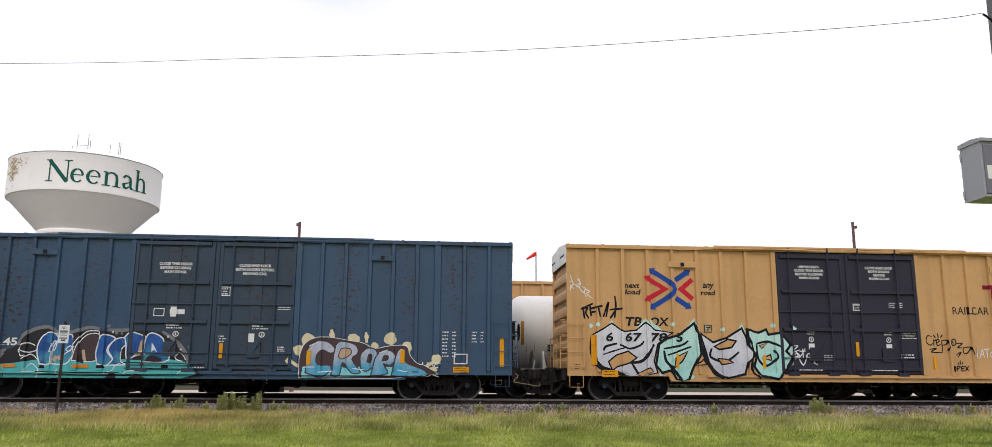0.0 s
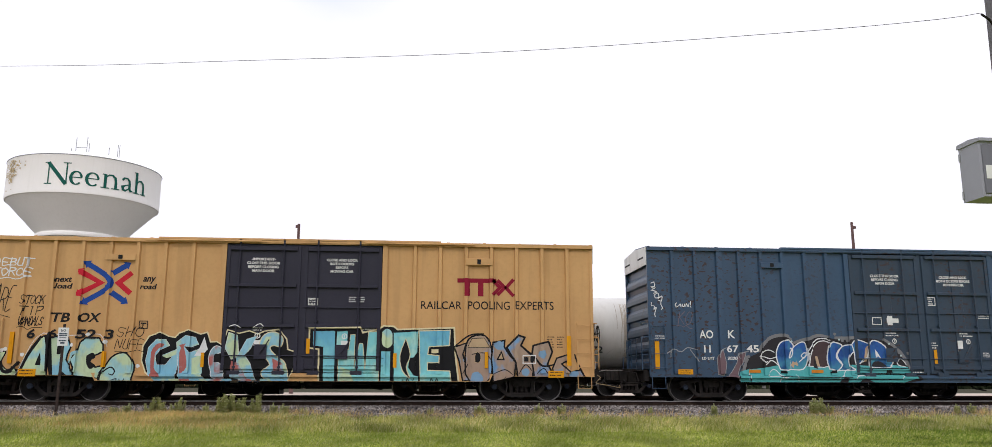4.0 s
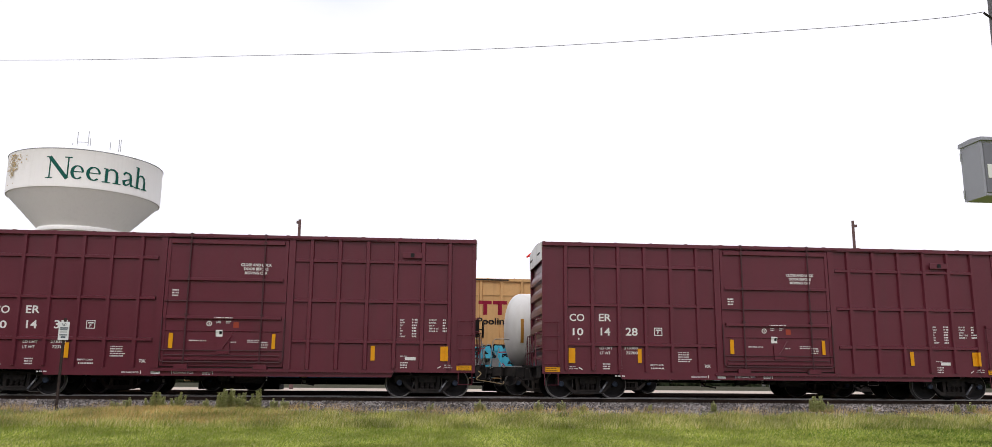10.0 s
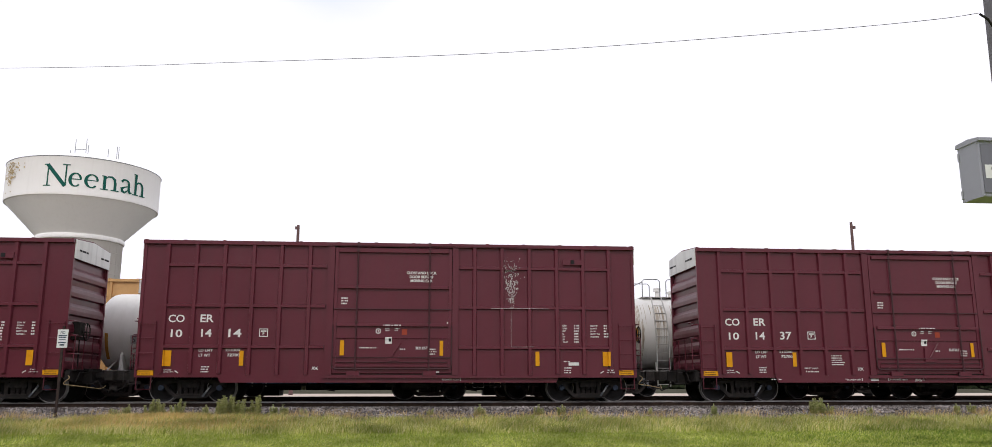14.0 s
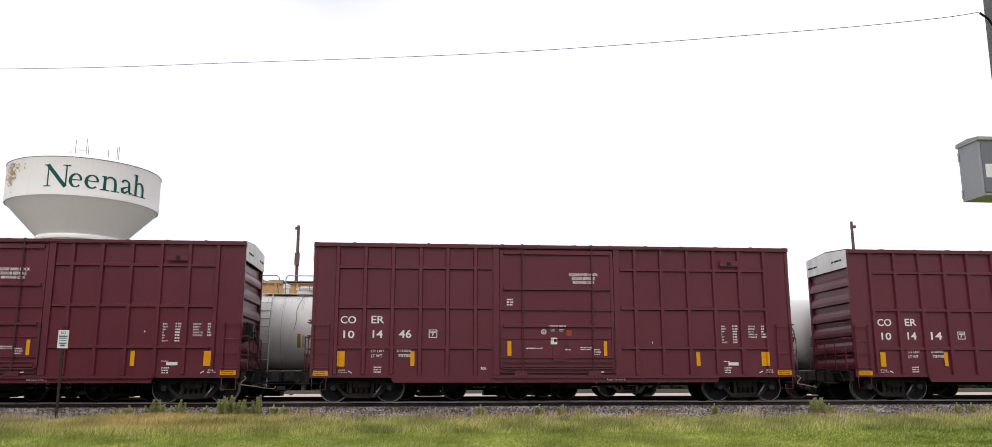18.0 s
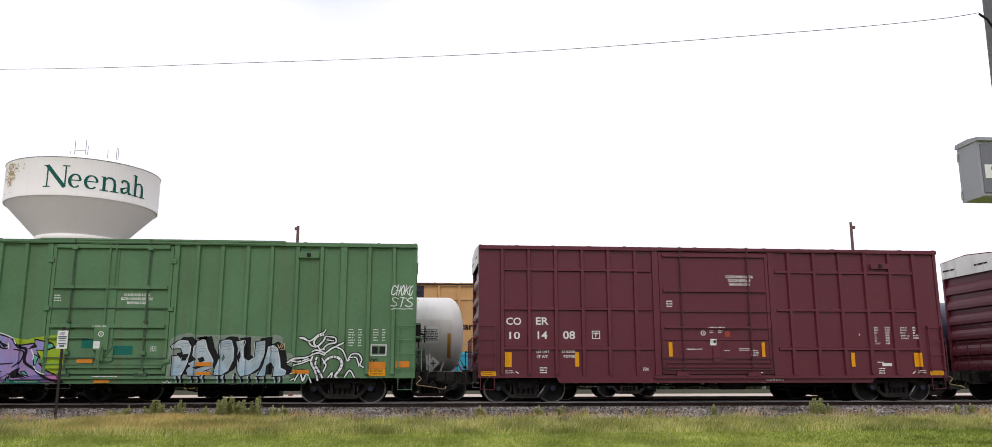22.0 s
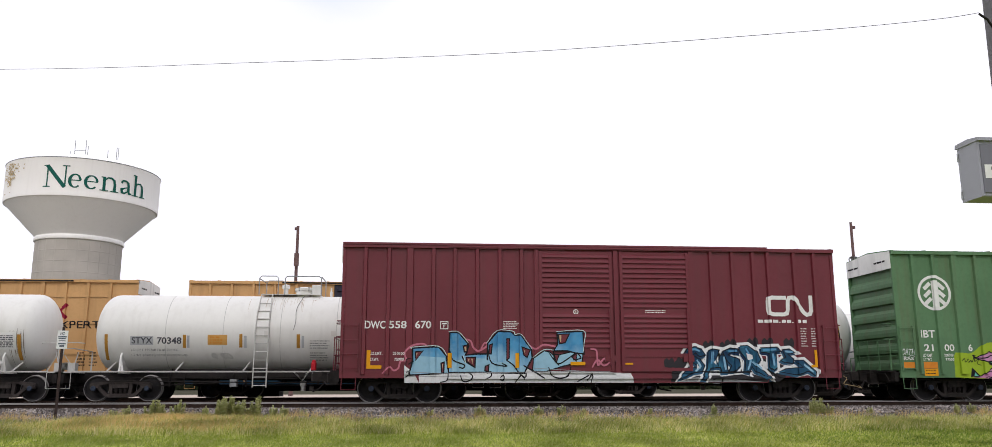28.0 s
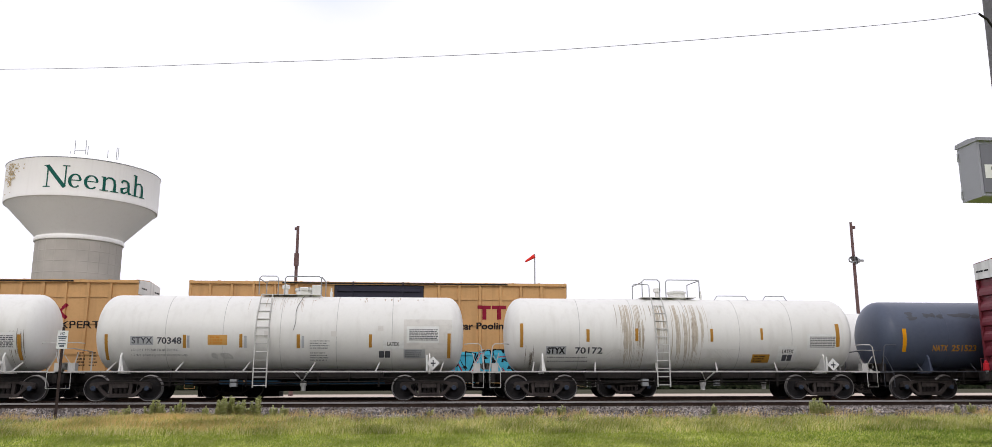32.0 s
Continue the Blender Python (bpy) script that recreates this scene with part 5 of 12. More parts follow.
def frame_mark(car, rel, x0, x1, z0, z1, mat, w=0.025, text="F", ink=None):
    v, f = join([([(a, c), (b, c), (b, d), (a, d)], [(0, 1, 2, 3)]) for a, b, c, d in
                 ((x0, x1, z0, z0 + w), (x0, x1, z1 - w, z1), (x0, x0 + w, z0 + w, z1 - w), (x1 - w, x1, z0 + w, z1 - w))])
    m = decal("frame_mark", v, f, mat, car, (0, 0), rel, FACE, 0.02)
    if text:
        letters(text, (x0 + x1) / 2 - 0.03, z0 + 0.05, (z1 - z0) * 0.35, ink or mat, m, relief=rel, face=FACE, lift=0.02)
        patch("small_print", x0 + 0.05, x1 - 0.05, z1 - 0.1, z1 - 0.06, mat, m, rel, FACE, 0.02)


def ring_mark(car, rel, x, z, r, mat):
    n = 20
    v = [(x + q * math.cos(2 * math.pi * k / n), z + q * math.sin(2 * math.pi * k / n)) for k in range(n) for q in (r, r * 0.68)]
    f = [(2 * k, 2 * k + 1, (2 * k + 3) % (2 * n), (2 * k + 2) % (2 * n)) for k in range(n)]
    v += [(x - r * 0.16, z - r * 0.45), (x + r * 0.16, z - r * 0.45), (x + r * 0.16, z + r * 0.45), (x - r * 0.16, z + r * 0.45)]
    decal("ring_mark", v, f + [tuple(range(2 * n, 2 * n + 4))], mat, car, (0, 0), rel, FACE, 0.006)


def amber_label(car, rel, x0, x1, z0, z1, mat=None):
    m = patch("warning_label", x0, x1, z0, z1, mat or AMBER, car, rel, FACE, 0.03)
    bars(x0 + 0.05, z1 - 0.035, x1 - x0 - 0.1, 2, (z1 - z0) * 0.2, (z1 - z0) * 0.42, INK, m, rel, FACE, ragged=0.1, lift=0.032)


def texts(car, rel, rows, mat, bold=0.018, slant=0.0, lift=0.005):
    for s, x0, x1, z0, z1 in rows:
        letters(s, x0, z0, z1 - z0, mat, car, x1 - x0, rel, bold, slant, face=FACE, lift=lift)


def strips(car, rel, rows, mat=None):
    for x0, x1, z0, z1 in rows:
        patch("reflector_strip", x0, x1, z0, z1, mat or AMBER, car, rel, FACE, 0.034, "amber reflective strip")


def size_table(car, rel, x0, x1, z0, z1, rows):
    h = (z1 - z0) / rows
    w = x1 - x0
    bars(x0, z1, w * 0.5, rows, h * 0.5, h, WHITE, car, rel, FACE, ragged=0.3)
    bars(x0 + w * 0.72, z1, w * 0.28, rows, h * 0.5, h, WHITE, car, rel, FACE, ragged=0.05)


# oxide red cars: marks that all five share
R = coer_rel
texts(coer, R, [("CO", .90, 1.39, 2.47, 2.71), ("ER", 1.87, 2.28, 2.48, 2.72), ("LD LMT", 1.88, 2.31, 1.57, 1.65), ("LT WT", 1.89, 2.24, 1.41, 1.50), ("72700", 2.75, 3.14, 1.42, 1.51),
                ("213300", 2.69, 3.14, 1.58, 1.66), ("70K", 5.36, 5.57, 1.01, 1.11)], WHITE)
letters("CLOSE AND LOCK\nDOOR BEFORE\nMOVING CAR", 8.27, 3.80, 0.35, WHITE, coer, 0.96, R, 0.03, align="CENTER", line=1.08, face=FACE)
frame_mark(coer, R, 3.70, 3.97, 2.03, 2.29, WHITE)
strips(coer, R, [(.84, 1.07, 1.12, 1.60), (3.13, 3.26, 1.14, 1.60), (6.22, 6.35, 1.46, 1.93), (9.36, 9.47, 1.46, 1.93), (12.44, 12.57, 1.14, 1.60), (14.64, 14.88, 1.14, 1.60)])
amber_label(coer, R, .07, .57, .84, .99)
amber_label(coer, R, 15.16, 15.64, .86, 1.01)
for k, word in enumerate(("EXH", "EXW", "EW", "IL", "IW", "IH", "CU FT")):
    letters(word, 13.34, 2.41 - .088 * k, .05, WHITE, coer, None, R, .03, face=FACE, lift=.005)
    bars(13.72, 2.465 - .088 * k, .17, 1, .065, .08, WHITE, coer, R, FACE, ragged=0)
for k, word in enumerate(("EXW W", "EXW H", "EW H", "EMPTY CG", "FLOOR H")):
    letters(word, 14.26, 2.41 - .088 * k, .05, WHITE, coer, None, R, .03, face=FACE, lift=.005)
    bars(14.7, 2.465 - .088 * k, .13, 1, .065, .08, WHITE, coer, R, FACE, ragged=0)
texts(coer, R, [("LIFT AND", .87, 1.1, .99, 1.03), ("JACK HERE", .87, 1.16, .92, .96),
                ("LIFT AND", 14.78, 14.98, .99, 1.03), ("JACK HERE", 14.75, 15.03, .92, .96)], WHITE)
patch("inspection_card", 13.52, 13.86, 1.16, 1.26, WHITE, coer, R, FACE, .006)
for x, d in ((1.2, 1), (14.66, -1)):
    decal("jack_arrow", *ribbon([(x, .98), (x + d * .1, .92)], .03, .2), WHITE, coer, (0, 0), R, FACE, .006)
ring_mark(coer, R, 7.41, 2.23, .085, WHITE)
patch("route_card", 7.63, 7.84, 1.83, 2.04, WHITE, coer, R, FACE, 0.006)
patch("route_card", 7.74, 7.82, 1.90, 2.0, INK, coer, R, FACE, 0.008)
patch("orange_card", 8.15, 8.32, 2.11, 2.29, flat("red_card", (0.34, 0.06, 0.035)), coer, R, FACE, 0.006)
for b in ((7.57, 2.43, .63, 1, .045, .06), (7.63, 2.32, .16, 2, .035, .05), (7.92, 2.32, .17, 2, .035, .05), (6.83, 1.72, .58, 1, .05, .06), (6.21, 3.29, .25, 3, .06, .085), 
          (1.98, 1.12, .26, 3, .05, .075), (13.36, 1.3, .24, 1, .035, .06), (13.38, 1.1, .28, 3, .05, .075),
          (8.6, 1.74, .45, 2, .035, .055), (9.0, 1.68, .28, 3, .05, .075), (8.1, 1.68, .25, 1, .05, .06)):
    bars(*b, WHITE, coer, R, FACE)
placard_board(coer, 13.36, 14.0, 4.41, 4.60, OXIDE)

# yellow cars
ROAD_BLUE, ROAD_RED = flat("logo_blue", (0.02, 0.07, 0.32)), flat("logo_red", (0.55, 0.02, 0.04))
LOGO_MAROON = flat("logo_maroon", (0.26, 0.012, 0.035))


def road_emblem(car, rel, x0, z0, w, h):
    """Two crossing arrow bands, plain shapes."""
    def band(pts, width, mat):
        decal("emblem_band", *ribbon([(x0 + u * w, z0 + s * h) for u, s in pts], width, 0.0), mat, car, (0, 0), rel, FACE, 0.006)

    def head(u, s, du, ds, mat, size=0.145):
        d = Vector((du * w, ds * h)).normalized()
        nrm = Vector((-d.y, d.x))
        p = Vector((x0 + u * w, z0 + s * h))
        v = [tuple(p + d * size * 0.9), tuple(p - d * 0.05 + nrm * size), tuple(p - d * 0.05 - nrm * size)]
        decal("emblem_head", v, [(0, 1, 2)], mat, car, (0, 0), rel, FACE, 0.0065)

    band(curve([(0.14, 0.93), (0.48, 0.68), (0.6, 0.5), (0.48, 0.32), (0.14, 0.07)], 6), 0.16, ROAD_BLUE)
    head(0.13, 0.94, -1, 0.75, ROAD_BLUE)
    head(0.13, 0.06, -1, -0.75, ROAD_BLUE)
    band([(0.02, 0.75), (0.4, 0.5), (0.02, 0.25)], 0.17, ROAD_RED)
    head(0.02, 0.76, -1, 0.7, ROAD_RED, 0.13)
    head(0.02, 0.24, -1, -0.7, ROAD_RED, 0.13)
    band([(0.62, 0.72), (0.88, 0.92)], 0.17, ROAD_BLUE)
    band([(0.62, 0.28), (0.88, 0.08)], 0.17, ROAD_BLUE)
    head(0.88, 0.92, 1, 0.75, ROAD_BLUE)
    head(0.88, 0.08, 1, -0.75, ROAD_BLUE)
    band([(0.98, 0.74), (0.74, 0.5), (0.98, 0.26)], 0.16, ROAD_RED)


def tbox_marks(car, rel, number):
    texts(car, rel, [("next", 1.93, 2.42, 3.64, 3.80), ("load", 1.94, 2.44, 3.43, 3.60), ("any", 4.56, 4.93, 3.61, 3.83), ("road", 4.50, 4.98, 3.44, 3.61), ("TB", 1.89, 2.47, 2.40, 2.69), ("OX", 2.72, 3.36, 2.40, 2.69)], INK, 0.03, 0.2)
    for s, x0, x1 in zip(number, (1.26, 1.88, 2.73, 3.58), (1.5, 2.43, 3.3, 3.82)):
        letters(s, x0, 1.89, 0.29, INK, car, x1 - x0, rel, 0.03, 0.15, face=FACE, lift=0.028)
    road_emblem(car, rel, 2.66, 2.95, 1.6, 1.36)
    texts(car, rel, [("RAILCAR", 13.29, 14.60, 2.91, 3.17), ("POOLING", 14.81, 16.16, 2.91, 3.18), ("EXPERTS", 16.34, 17.60, 2.92, 3.19)], INK, 0.005)
    for x0, x1, z0, z1 in ((14.45, 15.72, 3.78, 3.92), (14.68, 14.86, 3.34, 3.78), (15.12, 15.30, 3.34, 3.78)):
        patch("emblem_bar", x0, x1, z0, z1, LOGO_MAROON, car, rel, FACE, 0.006)
    for pts in ([(15.62, 3.85), (15.84, 3.63), (15.62, 3.41)], [(15.78, 3.85), (16.0, 3.63), (15.78, 3.41)], [(16.26, 3.88), (16.04, 3.63), (16.26, 3.38)]):
        decal("emblem_chevron", *ribbon(pts, 0.11, 0.3), LOGO_MAROON, car, (0, 0), rel, FACE, 0.006)
    letters("-IMPORTANT-\nCLOSE THIS DOOR\nBEFORE CLOSING\nMAIN DOOR", 7.75, 4.03, 0.46, WHITE, car, 1.04, rel, 0.03, align="CENTER", line=1.08, face=FACE)
    letters("CLOSE AND LOCK\nBOTH DOORS\nBEFORE\nMOVING CAR", 10.25, 4.04, 0.45, WHITE, car, 0.99, rel, 0.03, align="CENTER", line=1.08, face=FACE)
    frame_mark(car, rel, 4.57, 4.84, 2.21, 2.46, INK)
    frame_mark(car, rel, 9.72, 10.03, 2.99, 3.22, WHITE, text="")
    bars(9.76, 3.18, .22, 3, .035, .06, WHITE, car, rel, FACE)
    size_table(car, rel, 11.0, 11.5, 3.06, 3.27, 3)
    for x in (8.2, 10.9):
        ring_mark(car, rel, x, 2.02, .09, WHITE)
        patch("route_card", x - .1, x + .1, 1.7, 1.88, WHITE, car, rel, FACE, 0.006)
        bars(x - .15, 2.28, .35, 2, .04, .07, WHITE, car, rel, FACE)
    for b in ((11.3, 2.26, .7, 3, .04, .08), (11.3, 1.55, .5, 2, .05, .09), (7.7, 1.03, .9, 1, .045, .06), (10.2, 1.03, .9, 1, .045, .06), (8.6, 1.5, .4, 3, .04, .07)):
        bars(*b, WHITE, car, rel, FACE)
    strips(car, rel, [(.78, .95, 1.13, 2.09), (3.57, 3.68, 1.03, 1.51), (6.51, 6.61, 1.04, 1.49), (9.72, 9.83, 1.47, 1.94), (12.44, 12.55, 1.05, 1.50), (15.35, 15.46, 1.04, 1.56), (18.0, 18.14, 1.13, 2.08)])
    amber_label(car, rel, 1.13, 1.65, .75, .97)
    amber_label(car, rel, 17.40, 17.91, .75, .97)
    placard_board(car, 3.41, 4.34, 4.34, 4.53, YELLOW)
    placard_board(car, 14.71, 15.58, 4.34, 4.56, YELLOW)
    size_b = ((17.37, 2.06, .26, 6, .04, .08), (17.7, 2.06, .22, 5, .04, .08), (.25, 1.15, .2, 3, .035, .06))
    for b in size_b:
        bars(*b, INK, car, rel, FACE)
    frame_mark(car, rel, 16.57, 17.01, 1.19, 1.47, WHITE, .03, "")
    for x in (16.62, 16.82):
        patch("card", x, x + .14, 1.26, 1.4, INK, car, rel, FACE, 0.031)
    for xa, xb in ((5.0, 8.2), (11.5, 15.0)):
        part("door_tube", Shape().rod([(xa, FACE - 0.17, 5.0), (xb, FACE - 0.17, 5.0)], 0.03), YELLOW, car)


tbox_marks(yellow_a, rel_a, ("6", "67", "78", "5"))
tbox_marks(yellow_c, rel_c, ("6", "67", "52", "3"))

# blue car
R = rel_b
texts(blue_b, R, [("AO", 1.70, 2.17, 2.04, 2.31), ("K", 2.67, 2.91, 2.05, 2.32), ("11", 1.84, 2.06, 1.58, 1.82), ("67", 2.61, 3.00, 1.59, 1.82), ("LD LMT", 1.76, 2.18, 1.35, 1.44), ("202000", 2.62, 2.95, 1.35, 1.45)], WHITE)
letters("45", 3.27, 1.59, 0.24, WHITE, blue_b, 0.42, R, 0.03, face=FACE, lift=0.022)
letters("CLOSE THIS DOOR\nBEFORE CLOSING\nMAIN DOOR", 7.72, 3.88, 0.35, WHITE, blue_b, 1.02, R, 0.03, align="CENTER", line=1.08, face=FACE)
letters("CLOSE AND LOCK\nBOTH DOORS BEFORE\nMOVING CAR", 10.08, 3.86, 0.35, WHITE, blue_b, 1.2, R, 0.03, align="CENTER", line=1.08, face=FACE)
strips(blue_b, R, [(.18, .33, 1.05, 1.94), (9.73, 9.84, 1.25, 1.71), (12.41, 12.54, 1.08, 1.51), (15.34, 15.47, 1.14, 1.56), (18.5, 18.64, 1.05, 1.94)])
strips(blue_b, R, [(3.31, 3.71, .93, 1.03), (5.4, 5.85, .93, 1.03)], ORANGE)
amber_label(blue_b, R, .93, 1.43, .87, 1.03)
amber_label(blue_b, R, 17.01, 17.52, .86, 1.04)
placard_board(blue_b, 3.88, 4.64, 4.39, 4.58, BLUE)
placard_board(blue_b, 14.32, 15.06, 4.39, 4.58, BLUE)
frame_mark(blue_b, R, 7.66, 7.99, 2.53, 2.78, WHITE, text="")
frame_mark(blue_b, R, 9.59, 9.96, 3.19, 3.48, WHITE, text="")
frame_mark(blue_b, R, 17.03, 17.47, 1.12, 1.45, WHITE, .035, "")
patch("paper_notice", 8.16, 8.6, 2.6, 2.75, WHITE, blue_b, R, FACE, 0.008)
patch("paper_notice", 8.18, 8.36, 2.52, 2.83, WHITE, blue_b, R, FACE, 0.01)
bars(9.63, 3.43, .28, 3, .05, .08, WHITE, blue_b, R, FACE)
for x in (8.38, 11.0):
    ring_mark(blue_b, R, x, 1.99, .09, WHITE)
    bars(x - .3, 2.27, .6, 2, .05, .08, WHITE, blue_b, R, FACE, ragged=.5)
patch("route_card", 10.6, 10.78, 1.65, 2.02, WHITE, blue_b, R, FACE, 0.006)
size_table(blue_b, R, 16.66, 17.1, 1.28, 2.15, 8)
size_table(blue_b, R, 17.6, 18.0, 1.75, 2.15, 4)
for b in ((11.45, 2.87, .5, 2, .04, .07), (.2, 2.12, .4, 2, .04, .07), (11.5, 1.62, .3, 3, .04, .06), (9.6, 1.95, .34, 3, .05, .08), (8.6, .98, .9, 1, .05, .06)):
    bars(*b, WHITE, blue_b, R, FACE)

# green car
R = rel_i
texts(green_i, R, [("IBT", .83, 1.34, 2.11, 2.36), ("21", .91, 1.24, 1.66, 1.89), ("00", 1.63, 1.98, 1.66, 1.89), ("6", 2.48, 2.63, 1.66, 1.89), ("LD LMT", .84, 1.18, 1.47, 1.57), ("208500", 1.59, 1.92, 1.48, 1.57), ("LT WT", .85, 1.14, 1.34, 1.43), ("77500", 1.63, 1.93, 1.34, 1.43), ("RAS", .15, .5, 1.36, 1.46)], WHITE)
letters("CLOSE AND LOCK\nBOTH DOORS BEFORE\nMOVING CAR", 9.75, 3.05, 0.34, WHITE, green_i, 0.96, R, 0.03, align="CENTER", line=1.08, face=FACE)


def tree_emblem():
    cx, cz, r = 1.465, 3.625, 0.6
    n = 40
    v = [(cx + q * math.cos(2 * math.pi * k / n), cz + q * math.sin(2 * math.pi * k / n)) for k in range(n) for q in (r, r * 0.85)]
    f = [(2 * k, 2 * k + 1, (2 * k + 3) % (2 * n), (2 * k + 2) % (2 * n)) for k in range(n)]
    decal("emblem_ring", v, f, WHITE, green_i, (0, 0), R, FACE, 0.006)
    patch("emblem_bar", cx - 0.09, cx + 0.09, cz - 0.56, cz + 0.42, WHITE, green_i, R, FACE, 0.007)
    for k in range(3):
        z = cz + 0.28 - 0.26 * k
        for s in (-1, 1):
            decal("emblem_branch", *ribbon([(cx + s * 0.13, z + 0.06), (cx + s * 0.36, z - 0.15)], 0.13, 0.0), WHITE, green_i, (0, 0), R, FACE, 0.006)


tree_emblem()
strips(green_i, R, [(.82, 1.31, 1.08, 1.30), (.06, .51, 1.07, 1.29), (8.60, 9.07, 1.24, 1.36), (9.15, 9.62, .64, .74), (18.28, 18.72, 1.11, 1.31), (17.45, 17.97, 1.07, 1.29), (12.14, 12.61, 1.15, 1.27), (12.13, 12.6, .88, .98), (5.5, 5.95, 1.1, 1.22), (15.1, 15.6, .92, 1.04)], ORANGE)
amber_label(green_i, R, .83, 1.31, .84, 1.06)
amber_label(green_i, R, 17.45, 17.97, .84, 1.05)
TEAL = flat("teal_patch", (0.015, 0.14, 0.11))
patch("touch_up", 8.69, 9.27, 1.69, 1.97, TEAL, green_i, R, FACE, 0.006)
patch("touch_up", 9.64, 10.22, 1.49, 1.77, TEAL, green_i, R, FACE, 0.006)
green_door = [o for o in green_i.children if o.name.split(".")[0] == "door"][0]
y = FACE - 0.16
part("latch_plate", Shape().bevel_box(9.06, 9.5, y, FACE - 0.05, 1.62, 2.32, 0.012), GREEN, green_door)
part("latch_gear", Shape().bevel_box(9.18, 9.4, y - 0.05, y, 1.3, 1.66, 0.012).rod([(9.36, y - 0.06, 1.8), (9.3, y - 0.08, 1.45), (9.3, y - 0.06, 0.95)], 0.02), GREEN, green_door)
part("operating_pipe", Shape().rod([(7.65, y + 0.03, 1.2), (9.1, y + 0.03, 1.2)], 0.02).rod([(9.45, y + 0.03, 1.2), (11.2, y + 0.03, 1.2)], 0.02).rod([(7.65, y + 0.03, 2.0), (8.9, y + 0.03, 2.0)], 0.016).rod([(9.6, y + 0.03, 2.0), (11.2, y + 0.03, 2.0)], 0.016), GREEN, green_door)
part("locking_rod", Shape().rod([(9.34, FACE - 0.13, 2.4), (9.34, FACE - 0.13, 4.92)], 0.022, 8).rod([(9.52, FACE - 0.13, 3.6), (9.52, FACE - 0.13, 4.92)], 0.018, 8), GREEN, green_door)
for z in (0.95, 1.55, 2.36, 3.57, 4.8):
    for x in (8.27, 10.55):
        part("rod_guide", Shape().bevel_box(x - 0.08, x + 0.08, FACE - 0.17, FACE - 0.05, z - 0.06, z + 0.06, 0.01), GREEN, green_door)
for z in (1.3, 2.9, 4.4):
    part("hinge_lug", Shape().bevel_box(7.5, 7.66, FACE - 0.13, FACE, z - 0.07, z + 0.07, 0.01).bevel_box(11.2, 11.36, FACE - 0.13, FACE, z - 0.07, z + 0.07, 0.01), GREEN, green_door)
R.append((9.06, 9.5, 1.62, 2.32, 0.16))
ring_mark(green_i, R, 9.28, 2.12, .085, WHITE)
patch("route_card", 9.08, 9.27, 1.68, 1.9, WHITE, green_i, R, FACE, 0.006)
frame_mark(green_i, R, 17.49, 17.99, 1.48, 1.83, WHITE, .03, "")
for x in (17.54, 17.77):
    patch("card", x, x + .17, 1.55, 1.76, INK, green_i, R, FACE, 0.022)
size_table(green_i, R, 16.78, 17.21, 1.73, 2.31, 7)
size_table(green_i, R, 17.55, 17.95, 1.9, 2.31, 5)
for b in ((7.75, 3.33, .23, 3, .05, .08), (9.0, 2.38, .55, 1, .045, .06), (9.75, 1.75, .5, 1, .04, .06), (10.75, 1.75, .2, 3, .04, .06), (9.1, .85, .9, 1, .04, .06)):
    bars(*b, WHITE, green_i, R, FACE)
placard_board(green_i, 15.13, 15.78, 4.56, 4.75, GREEN)
patch("info_plate", 5.35, 5.95, 1.3, 1.68, grit("grey_plate", (0.2, 0.18, 0.18), (0.15, 0.14, 0.14), 5), green_i, R, FACE, 0.03)

# red-brown car
R = rel_j
texts(red_j, R, [("DWC", .76, 1.41, 2.33, 2.58), ("558", 1.52, 2.08, 2.34, 2.58), ("670", 2.35, 2.86, 2.34, 2.59), ("LD.LMT.", .94, 1.33, 1.50, 1.60), ("210100", 1.66, 2.03, 1.50, 1.60), ("LT.WT.", .96, 1.22, 1.32, 1.41), ("75900", 1.71, 2.01, 1.32, 1.41)], WHITE)
frame_mark(red_j, R, 3.15, 3.41, 2.32, 2.58, WHITE)
decal("emblem_line", *ribbon([(14.72, 3.42), (14.2, 3.42), (14.09, 3.38), (14.07, 3.28), (14.07, 2.99), (14.1, 2.89), (14.2, 2.86), (14.62, 2.86), (14.72, 2.9), (14.75, 3.0), (14.77, 3.3), (14.82, 3.42), (14.94, 3.43), (15.02, 3.36),
                              (15.3, 2.93), (15.4, 2.85), (15.52, 2.88), (15.56, 2.98), (15.57, 3.5)], 0.13, 0.0), WHITE, red_j, (0, 0), R, FACE, 0.006)
for k, (a, w, low) in enumerate(((13.66, .22, 2.58), (13.92, .22, 2.58), (14.18, .22, 2.58), (14.43, .04, 2.58), (14.52, .14, 2.58), (14.7, .14, 2.58), (14.88, .04, 2.58), (15.05, .14, 2.58), (15.24, .14, 2.58))):
    patch("print_bar", a, a + w, low, low + (.1 if w > .1 else .035), WHITE, red_j, R, FACE, 0.006)
strips(red_j, R, [(.84, .96, 1.07, 1.65), (.96, 1.31, 1.07, 1.18), (15.56, 15.65, 1.12, 1.69), (15.42, 15.56, 1.12, 1.2), (3.40, 3.53, 1.10, 1.57), (5.57, 5.69, 1.10, 1.57), (7.34, 7.82, 1.18, 1.29), (9.1, 9.4, 1.2, 1.26)])
ring_mark(red_j, R, 7.56, 2.9, .085, WHITE)
size_table(red_j, R, 15.12, 15.66, 1.75, 2.40, 8)
for b in ((9.87, 2.97, .78, 2, .04, .06), (5.18, 2.59, .54, 5, .035, .055)):
    bars(*b, WHITE, red_j, R, FACE)

